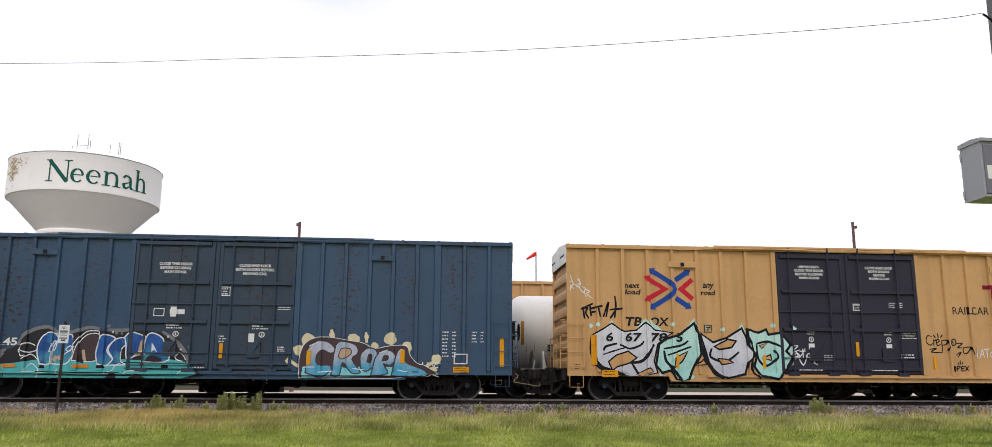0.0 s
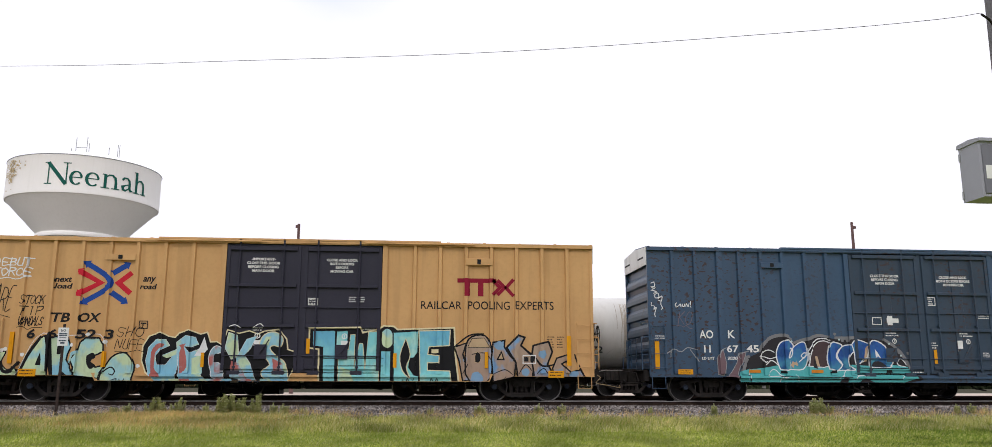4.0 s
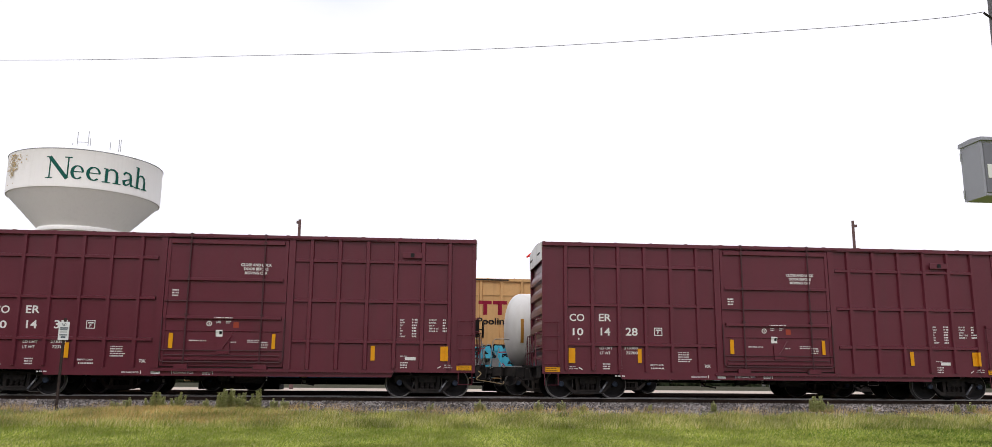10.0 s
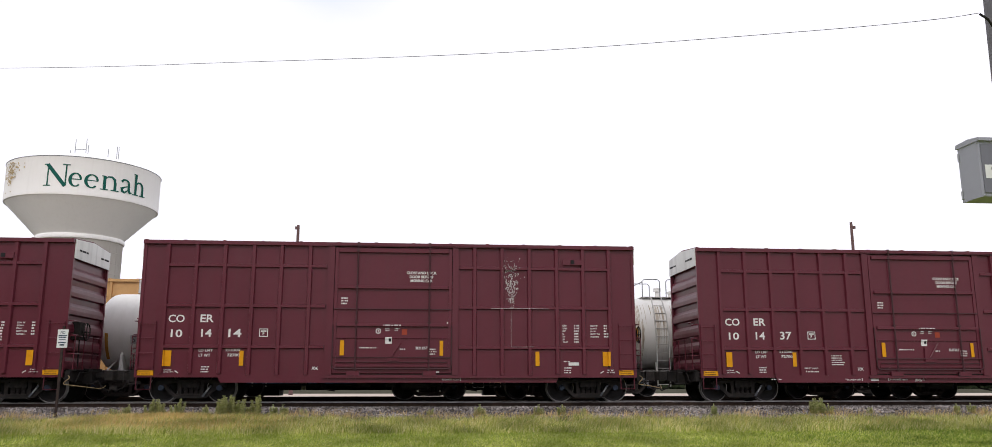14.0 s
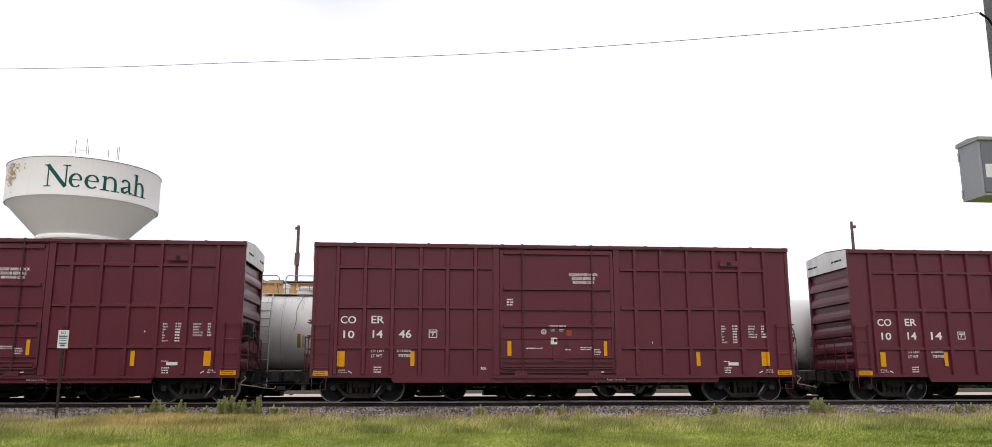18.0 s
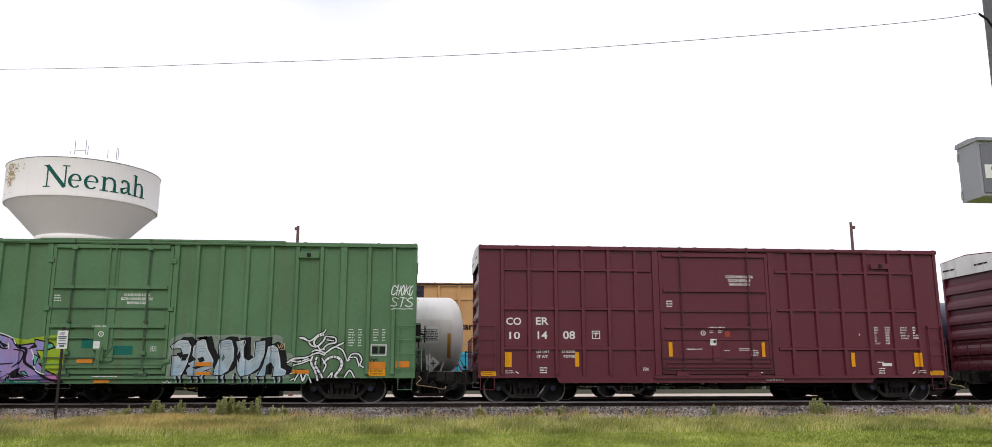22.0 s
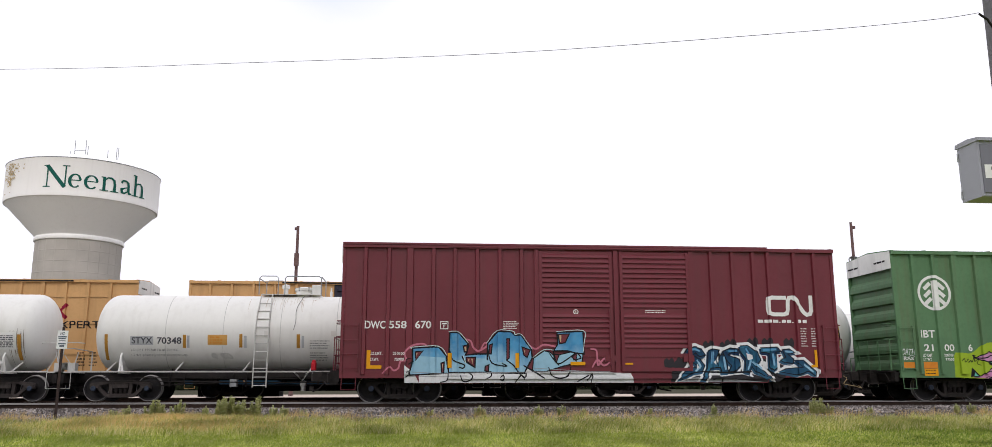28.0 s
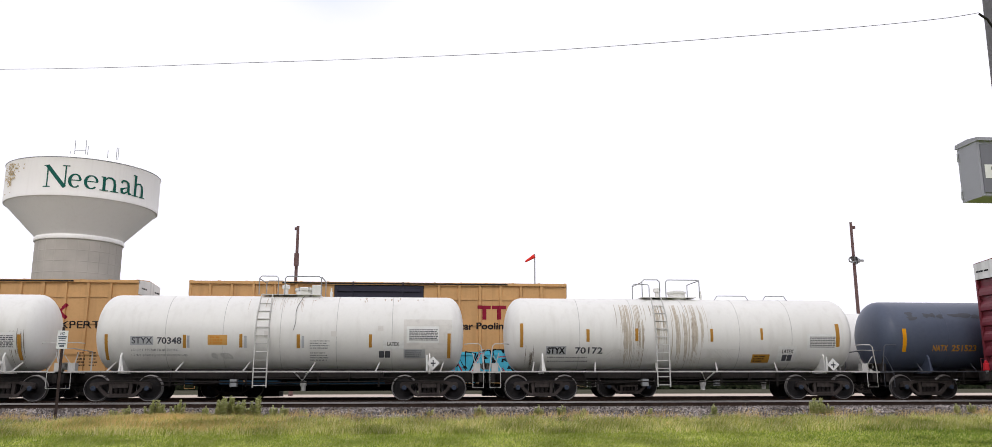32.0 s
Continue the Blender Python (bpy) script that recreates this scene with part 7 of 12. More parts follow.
g.line(G_WHITE, 0.035, [(5.31, 1.57), (5.45, 1.78), (5.64, 1.99), (5.8, 2.06), (6.04, 2.05), (6.12, 1.98)])
g.line(G_WHITE, 0.035, [(5.04, 1.28), (5.23, 1.44), (5.4, 1.57)])
g.line(G_WHITE, 0.035, [(8.2, 1.5), (8.36, 1.48), (8.43, 1.32), (8.53, 1.41), (8.66, 1.32), (8.73, 1.2)])
g.line(G_WHITE, 0.035, [(8.09, 1.57), (8.23, 1.37), (8.38, 1.33), (8.46, 1.2), (8.65, 1.15)])
g.line(G_WHITE, 0.035, [(7.17, 1.32), (7.36, 1.43), (7.51, 1.35)])
g.line(G_WHITE, 0.026, [(3.94, 0.82), (4.17, 1.05), (4.48, 0.78), (4.67, 0.82)])
g.line(G_WHITE, 0.026, [(3.97, 0.81), (4.35, 0.82)])
g.line(G_WHITE, 0.026, [(4.34, 0.64), (4.44, 0.82)])
g.line(G_WHITE, 0.026, [(6.34, 0.76), (6.55, 0.86), (6.64, 1.02), (6.8, 1.07)])
g.line(G_WHITE, 0.026, [(6.93, 0.75), (7.03, 0.84), (7.37, 0.84)])
g.line(G_WHITE, 0.026, [(4.91, 0.89), (4.98, 0.66)])
g.line(G_WHITE, 0.026, [(8.51, 0.72), (8.61, 0.86)])
g.line(G_WHITE, 0.026, [(3.33, 0.94), (3.33, 0.69)])
g.dots(HALO, 0.05, [(6.34, 2.21), (6.76, 1.99), (6.59, 2), (8.32, 1.83), (8.51, 1.61), (8.82, 1.59)])
g.dots(EDGE_PALE, 0.035, [(4.83, 1.96), (6.48, 2.03), (8.17, 1.9), (8.57, 1.51)])
g.line(G_BLACK, 0.03, [(6.89, 1.1), (7.7, 1.09), (8.76, 1.09)])
g.line(G_BLACK, 0.03, [(6.9, 0.93), (7.71, 0.92), (8.7, 0.91)])
g.line(G_BLACK, 0.03, [(4.35, 0.81), (5.51, 0.79), (6.8, 0.79)])
g.line(G_BLACK, 0.03, [(4.36, 0.73), (5.51, 0.71), (6.81, 0.71), (8.57, 0.73)])
g.fill(G_BLACK, [(4.4, 1), (4.57, 1), (4.6, 0.91), (4.38, 0.91)], None, 0)
g.fill(G_BLACK, [(5.5, 1.01), (5.66, 1.01), (5.69, 0.92), (5.48, 0.92)], None, 0)
g.fill(G_BLACK, [(6.11, 1.01), (6.28, 1.02), (6.31, 0.93), (6.09, 0.92)], None, 0)
g.fill(G_BLACK, [(8.03, 1.03), (8.21, 1.03), (8.23, 0.94), (8.01, 0.94)], None, 0)
g.fill(SOOT, [(6.36, 0.61), (6.54, 0.8), (6.67, 0.76), (6.65, 0.61)], None, 0, True)
g.fill(SOOT, [(7.04, 0.61), (7.26, 0.76), (7.46, 0.68), (7.59, 0.6)], None, 0, True)
g = Mural(blue_b, rel_b, "faded mauve graffiti scrawl")
g.fill(MAUVE, [(2.28, 0.87), (2.27, 1.41), (2.45, 1.68), (2.55, 1.23), (2.48, 0.83)], GREY_PAINT, 0.02)
g.fill(MAUVE, [(2.32, 0.74), (2.63, 0.83), (2.93, 1.26), (2.98, 1.49), (3.21, 1.56), (3, 1.04), (2.83, 0.66)], GREY_PAINT, 0.02, True)
g.line(GREY_PAINT, 0.03, [(0.71, 1.42), (0.77, 1.68), (1.06, 1.6), (1.27, 1.73), (1.48, 1.7), (1.59, 1.66)])
g.line(GREY_PAINT, 0.03, [(1.37, 1.67), (1.51, 1.48), (1.62, 1.28)])
g.line(GREY_PAINT, 0.03, [(2.35, 1.42), (2.39, 1.64), (2.56, 1.73)])
g.line(GREY_PAINT, 0.03, [(0.56, 1.53), (0.77, 1.66)])
g.line(GREY_PAINT, 0.03, [(3.05, 1.39), (3, 1.55), (3.34, 1.62)])
g = Mural(blue_b, rel_b, "pale lavender and blue graffiti letters over cream puffs")
g.dots(CREAM, .22, [(12.44, 1.83)])
g.dots(CREAM, .17, [(12.17, 1.52)])
g.dots(CREAM, .09, [(13.17, 2.02)])
g.dots(CREAM, .19, [(13.85, 1.87)])
g.dots(CREAM, .08, [(14.26, 1.95)])
g.dots(CREAM, .2, [(15.01, 1.9)])
g.dots(CREAM, .17, [(15.53, 1.65)])
g.dots(CREAM, .16, [(16.48, 1.27)])
g.dots(CREAM, .1, [(11.87, 1.19)])
g.dots(CREAM, .14, [(16.37, .9)])
g.dots(CREAM, .12, [(14.52, 1.67)])
g.line(CREAM, .1, [(13.15, 2.15), (13.23, 1.9)])
g.line(CREAM, .09, [(14.24, 2.08), (14.27, 1.79)])
g.line(CREAM, .1, [(11.83, 1.24), (12.16, 1.03)])
g.line(CREAM, .11, [(16.12, 1.02), (16.53, 1.27)])
g.line(CREAM, .13, [(15.9, .85), (16.46, .86)])
g.fill(UMBER, [(12.21, .67), (12.18, 1.24), (12.31, 1.69), (12.61, 1.9), (13.04, 1.94), (13.46, 1.88), (13.84, 1.82), (14.14, 1.77), (14.52, 1.6), (14.95, 1.67), (15.51, 1.69), (15.65, 1.39), (15.87, 1.14), (16.17, 1.04), (16.23, .69)], G_WHITE, .02, True)
g.fill(P_AZURE, [(12.27, .65), (12.28, 1.02), (12.79, 1.08), (13.64, 1), (14.49, 1.07), (15.35, 1.01), (15.86, 1.02), (16.16, .9), (16.19, .67)], UMBER, .03)
g.fill(B_PALE, [(12.4, .83), (12.38, 1.38), (12.52, 1.67), (12.82, 1.82), (13.11, 1.76), (13.3, 1.53), (13.14, 1.43), (12.89, 1.53), (12.72, 1.34), (12.77, 1.08), (13.13, 1.06), (13.16, .88), (12.86, .69)], UMBER, .04, True)
g.fill(B_PALE, [(13.2, .74), (13.3, 1.68), (13.59, 1.8), (13.94, 1.68), (14, 1.44), (13.82, 1.25), (14.1, .84), (13.8, .84), (13.54, 1.15), (13.46, .76)], UMBER, .04, True)
g.fill(B_PALE, [(14.1, .97), (14.08, 1.37), (14.26, 1.58), (14.52, 1.58), (14.63, 1.34), (14.49, 1.03), (14.27, .88)], UMBER, .04, True)
g.fill(B_PALE, [(14.43, .74), (14.55, 1.3), (14.77, 1.52), (15.07, 1.51), (15.21, 1.3), (15.03, 1.07), (14.81, 1.11), (14.95, .81)], UMBER, .04, True)
g.fill(B_PALE, [(15.07, .75), (15.24, 1.51), (15.46, 1.57), (15.49, 1.22), (15.69, 1.08), (16.11, .92), (16.14, .69)], UMBER, .04, True)
g.fill(SPRAY_TAN, [(13.39, 1.33), (13.49, 1.57), (13.75, 1.58), (13.78, 1.41), (13.52, 1.25)], UMBER, .03, True)
g.fill(UMBER, [(14.28, 1.17), (14.34, 1.42), (14.46, 1.38), (14.41, 1.13)], None, 0, True)
g.fill(UMBER, [(14.75, 1.19), (14.81, 1.38), (14.98, 1.36), (14.93, 1.22)], None, 0, True)
g.line(G_WHITE, .03, [(12.32, 1), (12.66, 1)])
g.line(G_WHITE, .03, [(12.78, .84), (13.21, .88)])
g.line(G_WHITE, .03, [(13.85, .96), (14.19, .93)])
g.line(G_WHITE, .03, [(15.25, .93), (15.64, .85)])
g.line(G_WHITE, .03, [(12.47, 1.65), (12.78, 1.79)])
g.line(G_WHITE, .03, [(14.68, 1.46), (14.94, 1.55)])
g = Mural(yellow_c, rel_c, "pale green and blue graffiti letters with black edges")
g.fill(P_GREEN, [(.27, .63), (.21, 1.11), (.29, 1.41), (.62, 1.49), (.71, 1.46), (.61, 1.17), (.8, .94), (1.03, 1.03), (1.11, .63)], G_BLACK, .04, True)
g.line(G_BLACK, .1, [(.57, 1.19), (.67, .92), (.9, .9), (1.13, 1.17)])
g.line(G_BLACK, .09, [(.29, 1.4), (.23, 1.01), (.4, .67)])
g.fill(P_GREEN, [(1.07, .65), (1.18, 1.07), (1.47, 1.65), (1.67, 1.92), (1.85, 1.97), (1.91, 1.69), (1.96, .66)], G_BLACK, .05)
g.line(G_BLACK, .1, [(1.08, .67), (1.34, 1.36), (1.69, 1.94)])
g.line(G_BLACK, .15, [(1.93, 1.97), (2, 1.31), (2.12, .64)])
g.fill(G_BLACK, [(1.59, 1.09), (1.71, 1.48), (1.78, 1.08)], None, 0)
g.fill(P_SKY, [(2.11, .66), (1.97, 1.93), (2.23, 1.97), (2.5, 1.91), (2.6, 1.64), (2.52, 1.41), (2.5, 1.25), (2.63, 1.06), (2.75, .66)], G_BLACK, .05)
g.fill(G_BLACK, [(2.2, 1.42), (2.22, 1.72), (2.37, 1.64), (2.31, 1.43)], None, 0, True)
g.fill(G_BLACK, [(2.4, .64), (2.31, .98), (2.54, .79)], None, 0)
g.fill(P_GREEN, [(2.72, .66), (2.74, 1.02), (2.63, 1.25), (2.8, 1.51), (2.86, 1.78), (3.03, 1.93), (3.42, 1.92), (3.58, 1.72), (3.6, 1.49), (3.27, 1.37), (3.19, 1.18), (3.37, 1.03), (3.67, 1.08), (3.78, .66)], G_BLACK, .05)
g.fill(G_BLACK, [(3.08, 1.37), (3.26, 1.47), (3.35, 1.32), (3.2, 1.22), (3.37, 1.08), (3.22, .97), (3.1, 1.14)], None, 0, True)
g.line(P_SKY, .1, [(2.6, 1.18), (2.66, 1.41), (2.8, 1.49)])
g.fill(P_GREEN, [(3.54, .51), (3.5, .76), (3.67, 1.07), (3.84, 1.34), (4.1, 1.47), (4.33, 1.42), (4.53, 1.09), (4.48, .7), (4.39, .51)], G_BLACK, .05, True)
g.line(G_BLACK, .04, [(3.54, .56), (3.57, .83), (3.81, 1.03), (3.95, .93), (3.92, .8), (3.8, .83)])
g.line(G_BLACK, .03, [(3.89, .64), (4.04, .68), (3.98, .53)])
g.line(G_BLACK, .03, [(4.12, .68), (4.17, .53), (4.27, .68)])
g.dots(G_WHITE, .06, [(.68, 1.57), (.58, 1.53), (3.62, 1.8), (1.19, 1.4), (3.07, 2.03), (4.63, 1.07), (2.63, 1.7)])
g.line(G_WHITE, .02, [(1.03, .67), (1.42, 1.69), (1.7, 2.02), (1.92, 2.04), (2.65, 1.99), (3.07, 2.03), (3.49, 2), (3.67, 1.65)])
g = Mural(yellow_c, rel_c, "blue, green and brick graffiti letters edged in cream")
g.fill(G_BLACK, [(5.27, .51), (4.87, .88), (4.73, 1.23), (4.74, 1.69), (4.91, 1.99), (5.25, 2.11), (5.49, 1.99), (5.69, 1.95), (5.8, 2.09), (6.1, 2.19), (6.46, 2.06), (6.66, 2.12), (6.77, 1.82), (6.98, 1.83), (7.14, 1.73), (7.28, 2.2), (7.64, 2.09), (7.95, 2.17), (8.21, 2.07), (8.43, 2.17), (8.86, 2.22), (9.11, 1.92), (9.16, 1.6), (9.4, 1.52), (9.41, 1.15), (9.2, .52)], CREAM, .04)
g.fill(P_SKY, [(5.16, .51), (4.95, .84), (4.85, 1.23), (4.91, 1.65), (5.13, 1.89), (5.42, 1.89), (5.55, 1.7), (5.3, 1.58), (5.16, 1.38), (5.22, 1.11), (5.45, 1.11), (5.63, 1.35), (5.33, 1.4), (5.79, 1.6), (5.84, 1.27), (5.79, .92), (5.77, .51)], G_WHITE, .01)
g.fill(P_RED, [(5.03, .76), (5, 1.5), (5.2, 1.75), (5.39, 1.72), (5.16, 1.5), (5.13, 1.03), (5.33, .76)], None, 0, True)
g.fill(P_GREEN, [(5.34, 1.38), (5.77, 1.58), (5.76, 1.43), (5.49, 1.31)], None, 0)
g.fill(P_SKY, [(5.89, .51), (5.8, 1.31), (5.74, 1.8), (6, 2.02), (6.31, 1.96), (6.42, 1.74), (6.21, 1.66), (6, 1.68), (6.16, 1.49), (6.47, 1.61), (6.57, 1.43), (6.53, .84), (6.7, .51)], G_WHITE, .01)
g.fill(P_RED, [(5.89, .84), (5.85, 1.5), (6, 1.64), (6.11, 1.04)], None, 0, True)
g.fill(P_GREEN, [(6.26, .84), (6.23, 1.31), (6.53, 1.43), (6.57, .81)], None, 0)
g.fill(G_WHITE, [(6.3, 1.39), (6.45, 1.63), (6.58, 1.98), (6.7, 1.59), (6.54, 1.39)], None, 0)
g.fill(P_RED, [(5.82, 1.72), (6.05, 1.76), (5.94, 1.58)], None, 0)
g.fill(P_RED, [(6.88, .73), (6.74, 1.27), (6.84, 1.63), (7.05, 1.69), (7.23, 1.53), (7.02, 1.45), (6.93, 1.22), (7.15, 1.12), (7.23, .65)], G_WHITE, .02, True)
g.fill(G_BLACK, [(6.9, 1.2), (6.92, 1.43), (7.08, 1.43), (7.05, 1.2)], None, 0, True)
g.fill(P_GREEN, [(7.23, 1.63), (7.32, 2.12), (7.6, 2.03), (7.67, 1.4), (7.44, 1.28)], G_WHITE, .01)
g.fill(P_SKY, [(7.7, .65), (7.59, 1.32), (7.88, 1.91), (8.18, 2.01), (8.01, 1.6), (7.84, 1.42), (8.03, 1.16), (8.21, .65)], G_WHITE, .01)
g.fill(P_RED, [(7.43, .73), (7.44, 1.24), (7.68, 1.16), (7.97, .65)], None, 0)
g.fill(P_SKY, [(8.61, .54), (8.36, .89), (8.62, 1.11), (8.44, 1.4), (8.28, 1.74), (8.41, 2.05), (8.73, 2.14), (8.99, 1.96), (8.94, 1.68), (8.72, 1.72), (8.61, 1.62), (8.83, 1.38), (9.1, 1.17), (9.19, .54)], CREAM, .03, True)
g.fill(P_RED, [(8.69, 1.32), (9.02, 1.17), (9.07, .85), (8.75, .93)], None, 0)
g.fill(P_GREEN, [(8.36, 1.74), (8.47, 1.99), (8.63, 2), (8.56, 1.72)], None, 0)
g.line(G_WHITE, .03, [(7.35, 2.3), (7.51, 2.35), (7.67, 2.27)])
g.line(G_WHITE, .03, [(8.07, 2.27), (8.26, 2.39), (8.38, 2.31)])
g.fill(P_SKY, [(5.26, .69), (5.57, .69), (5.62, .51), (5.31, .51)], None, 0)
g.fill(P_GREEN, [(5.57, .69), (5.88, .69), (5.93, .51), (5.62, .51)], None, 0)
g.fill(P_RED, [(5.88, .69), (6.19, .69), (6.23, .51), (5.93, .51)], None, 0)
g.fill(P_SKY, [(6.19, .69), (6.5, .69), (6.54, .51), (6.23, .51)], None, 0)
g.fill(P_GREEN, [(6.5, .69), (6.81, .69), (6.85, .52), (6.54, .51)], None, 0)
g.fill(P_RED, [(6.81, .69), (7.12, .69), (7.16, .52), (6.85, .52)], None, 0)
g.fill(P_SKY, [(7.15, .69), (7.47, .69), (7.51, .52), (7.2, .52)], None, 0)
g.fill(P_RED, [(7.74, .69), (8.05, .69), (8.1, .52), (7.79, .52)], None, 0)
g.fill(P_GREEN, [(8.33, .69), (8.64, .7), (8.68, .52), (8.37, .52)], None, 0)
g.fill(P_SKY, [(8.76, .7), (9.07, .7), (9.12, .52), (8.8, .52)], None, 0)
g = Mural(yellow_c, rel_c, "teal graffiti letters with black and cream edges")
g.fill(G_BLACK, [(9.8, 2.26), (11.39, 2.3), (11.47, 2.14), (11.99, 2.26), (12.12, 2.36), (12.44, 2.35), (12.56, 2.25), (14.37, 2.32), (14.41, 1.47), (14.52, .53), (10.14, .52), (10.11, 1.61), (9.81, 1.65)], CREAM, .05)
g.fill(P_AZURE, [(9.9, 2.19), (10.62, 2.21), (10.64, .52), (10.26, .52), (10.23, 1.67), (9.91, 1.71)], G_BLACK, .04)
g.fill(P_TEAL, [(10.64, 2.19), (11.02, 2.21), (11.01, 1.67), (10.63, 1.65)], G_BLACK, .05)
g.fill(P_TEAL, [(10.74, .52), (10.72, 1.59), (11.04, 1.61), (11.09, 2.07), (11.23, 2.08), (11.23, 1.02), (11.37, 1.8), (11.48, 1.8), (11.57, .98), (11.65, 2.16), (12, 2.18), (12, .53)], CREAM, .02)
g.fill(P_GREEN, [(10.78, .52), (10.81, 1.06), (11.09, .96), (11.22, .53)], None, 0)
g.fill(P_AZURE, [(11.3, .53), (11.33, .96), (11.44, 1.7), (11.53, .86), (11.58, .53)], None, 0)
g.fill(P_GREEN, [(12.06, 2.18), (12.24, 2.3), (12.42, 2.14), (12.43, 1.78), (12.25, 1.64), (12.06, 1.78)], G_BLACK, .05, True)
g.fill(P_AZURE, [(12.04, 1.58), (12.37, 1.58), (12.38, .53), (12.04, .53)], G_BLACK, .05)
g.fill(P_TEAL, [(12.46, .53), (12.42, 2.16), (13.24, 2.21), (13.22, 1.53), (13.1, 1.35), (12.98, 1.34), (12.94, 1.07), (13.1, .83), (13.26, .79), (13.26, .53)], G_BLACK, .04)
g.fill(G_BLACK, [(12.83, 1.97), (12.98, 1.46), (12.86, 1.06), (12.98, .73), (12.74, .95), (12.65, 1.42)], CREAM, .03, True)
g.fill(P_AZURE, [(13.31, .53), (13.24, 2.21), (14.24, 2.24), (14.22, 1.75), (13.57, 1.71), (13.53, 1.47), (13.89, 1.43), (13.89, 1.21), (13.53, 1.21), (13.53, .97), (14.24, .95), (14.28, .53)], CREAM, .03)
g.fill(P_TEAL, [(13.31, .53), (13.3, .87), (14.24, .83), (14.26, .53)], None, 0)
g.fill(CREAM, [(13.65, 1.63), (13.87, 1.63), (13.87, 1.51), (13.65, 1.51)], None, 0)
g.line(G_BLACK, .03, [(12.74, .67), (12.86, .59), (12.9, .71), (13.02, .55), (13.1, .71)])
g.line(G_BLACK, .03, [(13.63, .55), (13.65, .71), (13.75, .59), (13.83, .71), (13.87, .55)])
g.line(G_BLACK, .03, [(10.16, 1.33), (11.48, 1.34), (12.13, 1.34)])
g.line(G_BLACK, .03, [(10.17, 1.09), (11.49, 1.1), (12.13, 1.1)])
g = Mural(yellow_c, rel_c, "tan graffiti letters with blue patches and black edges")
g.fill(P_TAN, [(14.65, .63), (14.53, 1.27), (14.37, 1.71), (14.74, 1.82), (14.65, 1.47), (14.77, 1.07), (14.89, .67)], G_BLACK, .05)
g.fill(P_TAN, [(14.73, .87), (14.74, 1.72), (14.94, 2.04), (15.36, 2.07), (15.56, 1.68), (15.57, .88), (15.34, .56), (14.97, .55)], G_BLACK, .05, True)
g.fill(P_SAND, [(14.8, 1.7), (14.94, 1.98), (15.34, 2), (15.52, 1.7)], G_BLACK, .02)
g.fill(G_BLACK, [(15.04, 1.23), (15.04, 1.46), (15.13, 1.56), (15.23, 1.42), (15.18, 1.22)], P_SAND, .02, True)
g.dots(P_BLUE, .2, [(15.1, .73)])
g.line(G_BLACK, .05, [(14.37, 1.71), (14.86, 2.08), (15.32, 2.13)])
g.fill(P_TAN, [(15.63, .58), (15.56, 1.34), (15.61, 1.86), (16, 1.93), (15.98, 1.72), (16.16, 1.44), (16.34, 1.28), (16.31, .62)], G_BLACK, .05)
g.dots(P_BLUE, .14, [(15.81, 1.76)])
g.fill(P_SAND, [(15.76, 1.32), (15.89, 1.56), (15.97, 1.32)], G_BLACK, .05)
g.fill(P_TAN, [(16.06, 1.7), (16.44, 2.09), (16.65, 2.03), (16.52, 1.77), (16.87, 1.45), (16.94, 1.08), (16.89, .6), (16.41, .6), (16.34, 1.24)], G_BLACK, .06)
g.fill(P_TAN, [(16.95, .64), (16.86, 1.38), (16.92, 1.77), (17.42, 1.9), (17.54, 1.57), (17.38, 1.18), (17.56, .88), (17.51, .6)], G_BLACK, .06)
g.dots(P_BLUE, .13, [(17.22, 1.49), (16.67, .92)])
g.line(G_BLACK, .06, [(16.52, 1.77), (16.97, 1.39), (17.21, 1.12), (17.63, 1.17)])
g.fill(P_TAN, [(17.54, 1.04), (17.68, 1.37), (18.06, 1.49), (18.14, 1.35), (17.84, 1.19), (18.13, .92), (18.46, 1.01), (18.58, .68), (18.03, .54), (17.61, .56)], G_BLACK, .05)
g.dots(P_BLUE, .17, [(18.25, .8)])
g.line(G_BLACK, .05, [(18.27, 1.49), (18.35, 1.25), (18.54, .89)])
g.line(G_BLACK, .03, [(14.94, 1.48), (15.35, 1.52), (15.56, 1.28)])
g.line(G_BLACK, .03, [(15.67, .88), (16.01, 1), (16.25, .84)])
g.line(G_BLACK, .03, [(16.46, .88), (16.67, 1.16), (16.88, .96)])
g.line(G_BLACK, .03, [(17.04, .88), (17.25, 1.04), (17.45, .8)])
g.line(G_BLACK, .03, [(14.65, .87), (14.81, 1.17)])
g.line(G_BLACK, .03, [(15.88, .6), (16.09, .76), (16.25, .6)])
g = Mural(green_i, rel_i, "purple and pink graffiti letters on a lime cloud")
g.fill(LIME, [(1.91, 0.72), (1.95, 1.52), (2.11, 1.61), (2.44, 1.58), (2.66, 1.64), (2.97, 1.87), (3.33, 1.96), (3.75, 1.91), (4.14, 2.04), (4.39, 2.21), (4.56, 2.25), (4.79, 2.16), (4.93, 2.04), (5.32, 2.06), (5.58, 2.21), (5.85, 2.26), (6.05, 2.18), (6.32, 2.01), (6.65, 2.01), (7.05, 1.95), (7.25, 2.01), (7.59, 2.05), (8.06, 2.11), (8.22, 2.04), (8.23, 1.59), (8.16, 1.06), (8.06, 0.89), (7.74, 0.92), (7.08, 0.73)], None, 0, True)
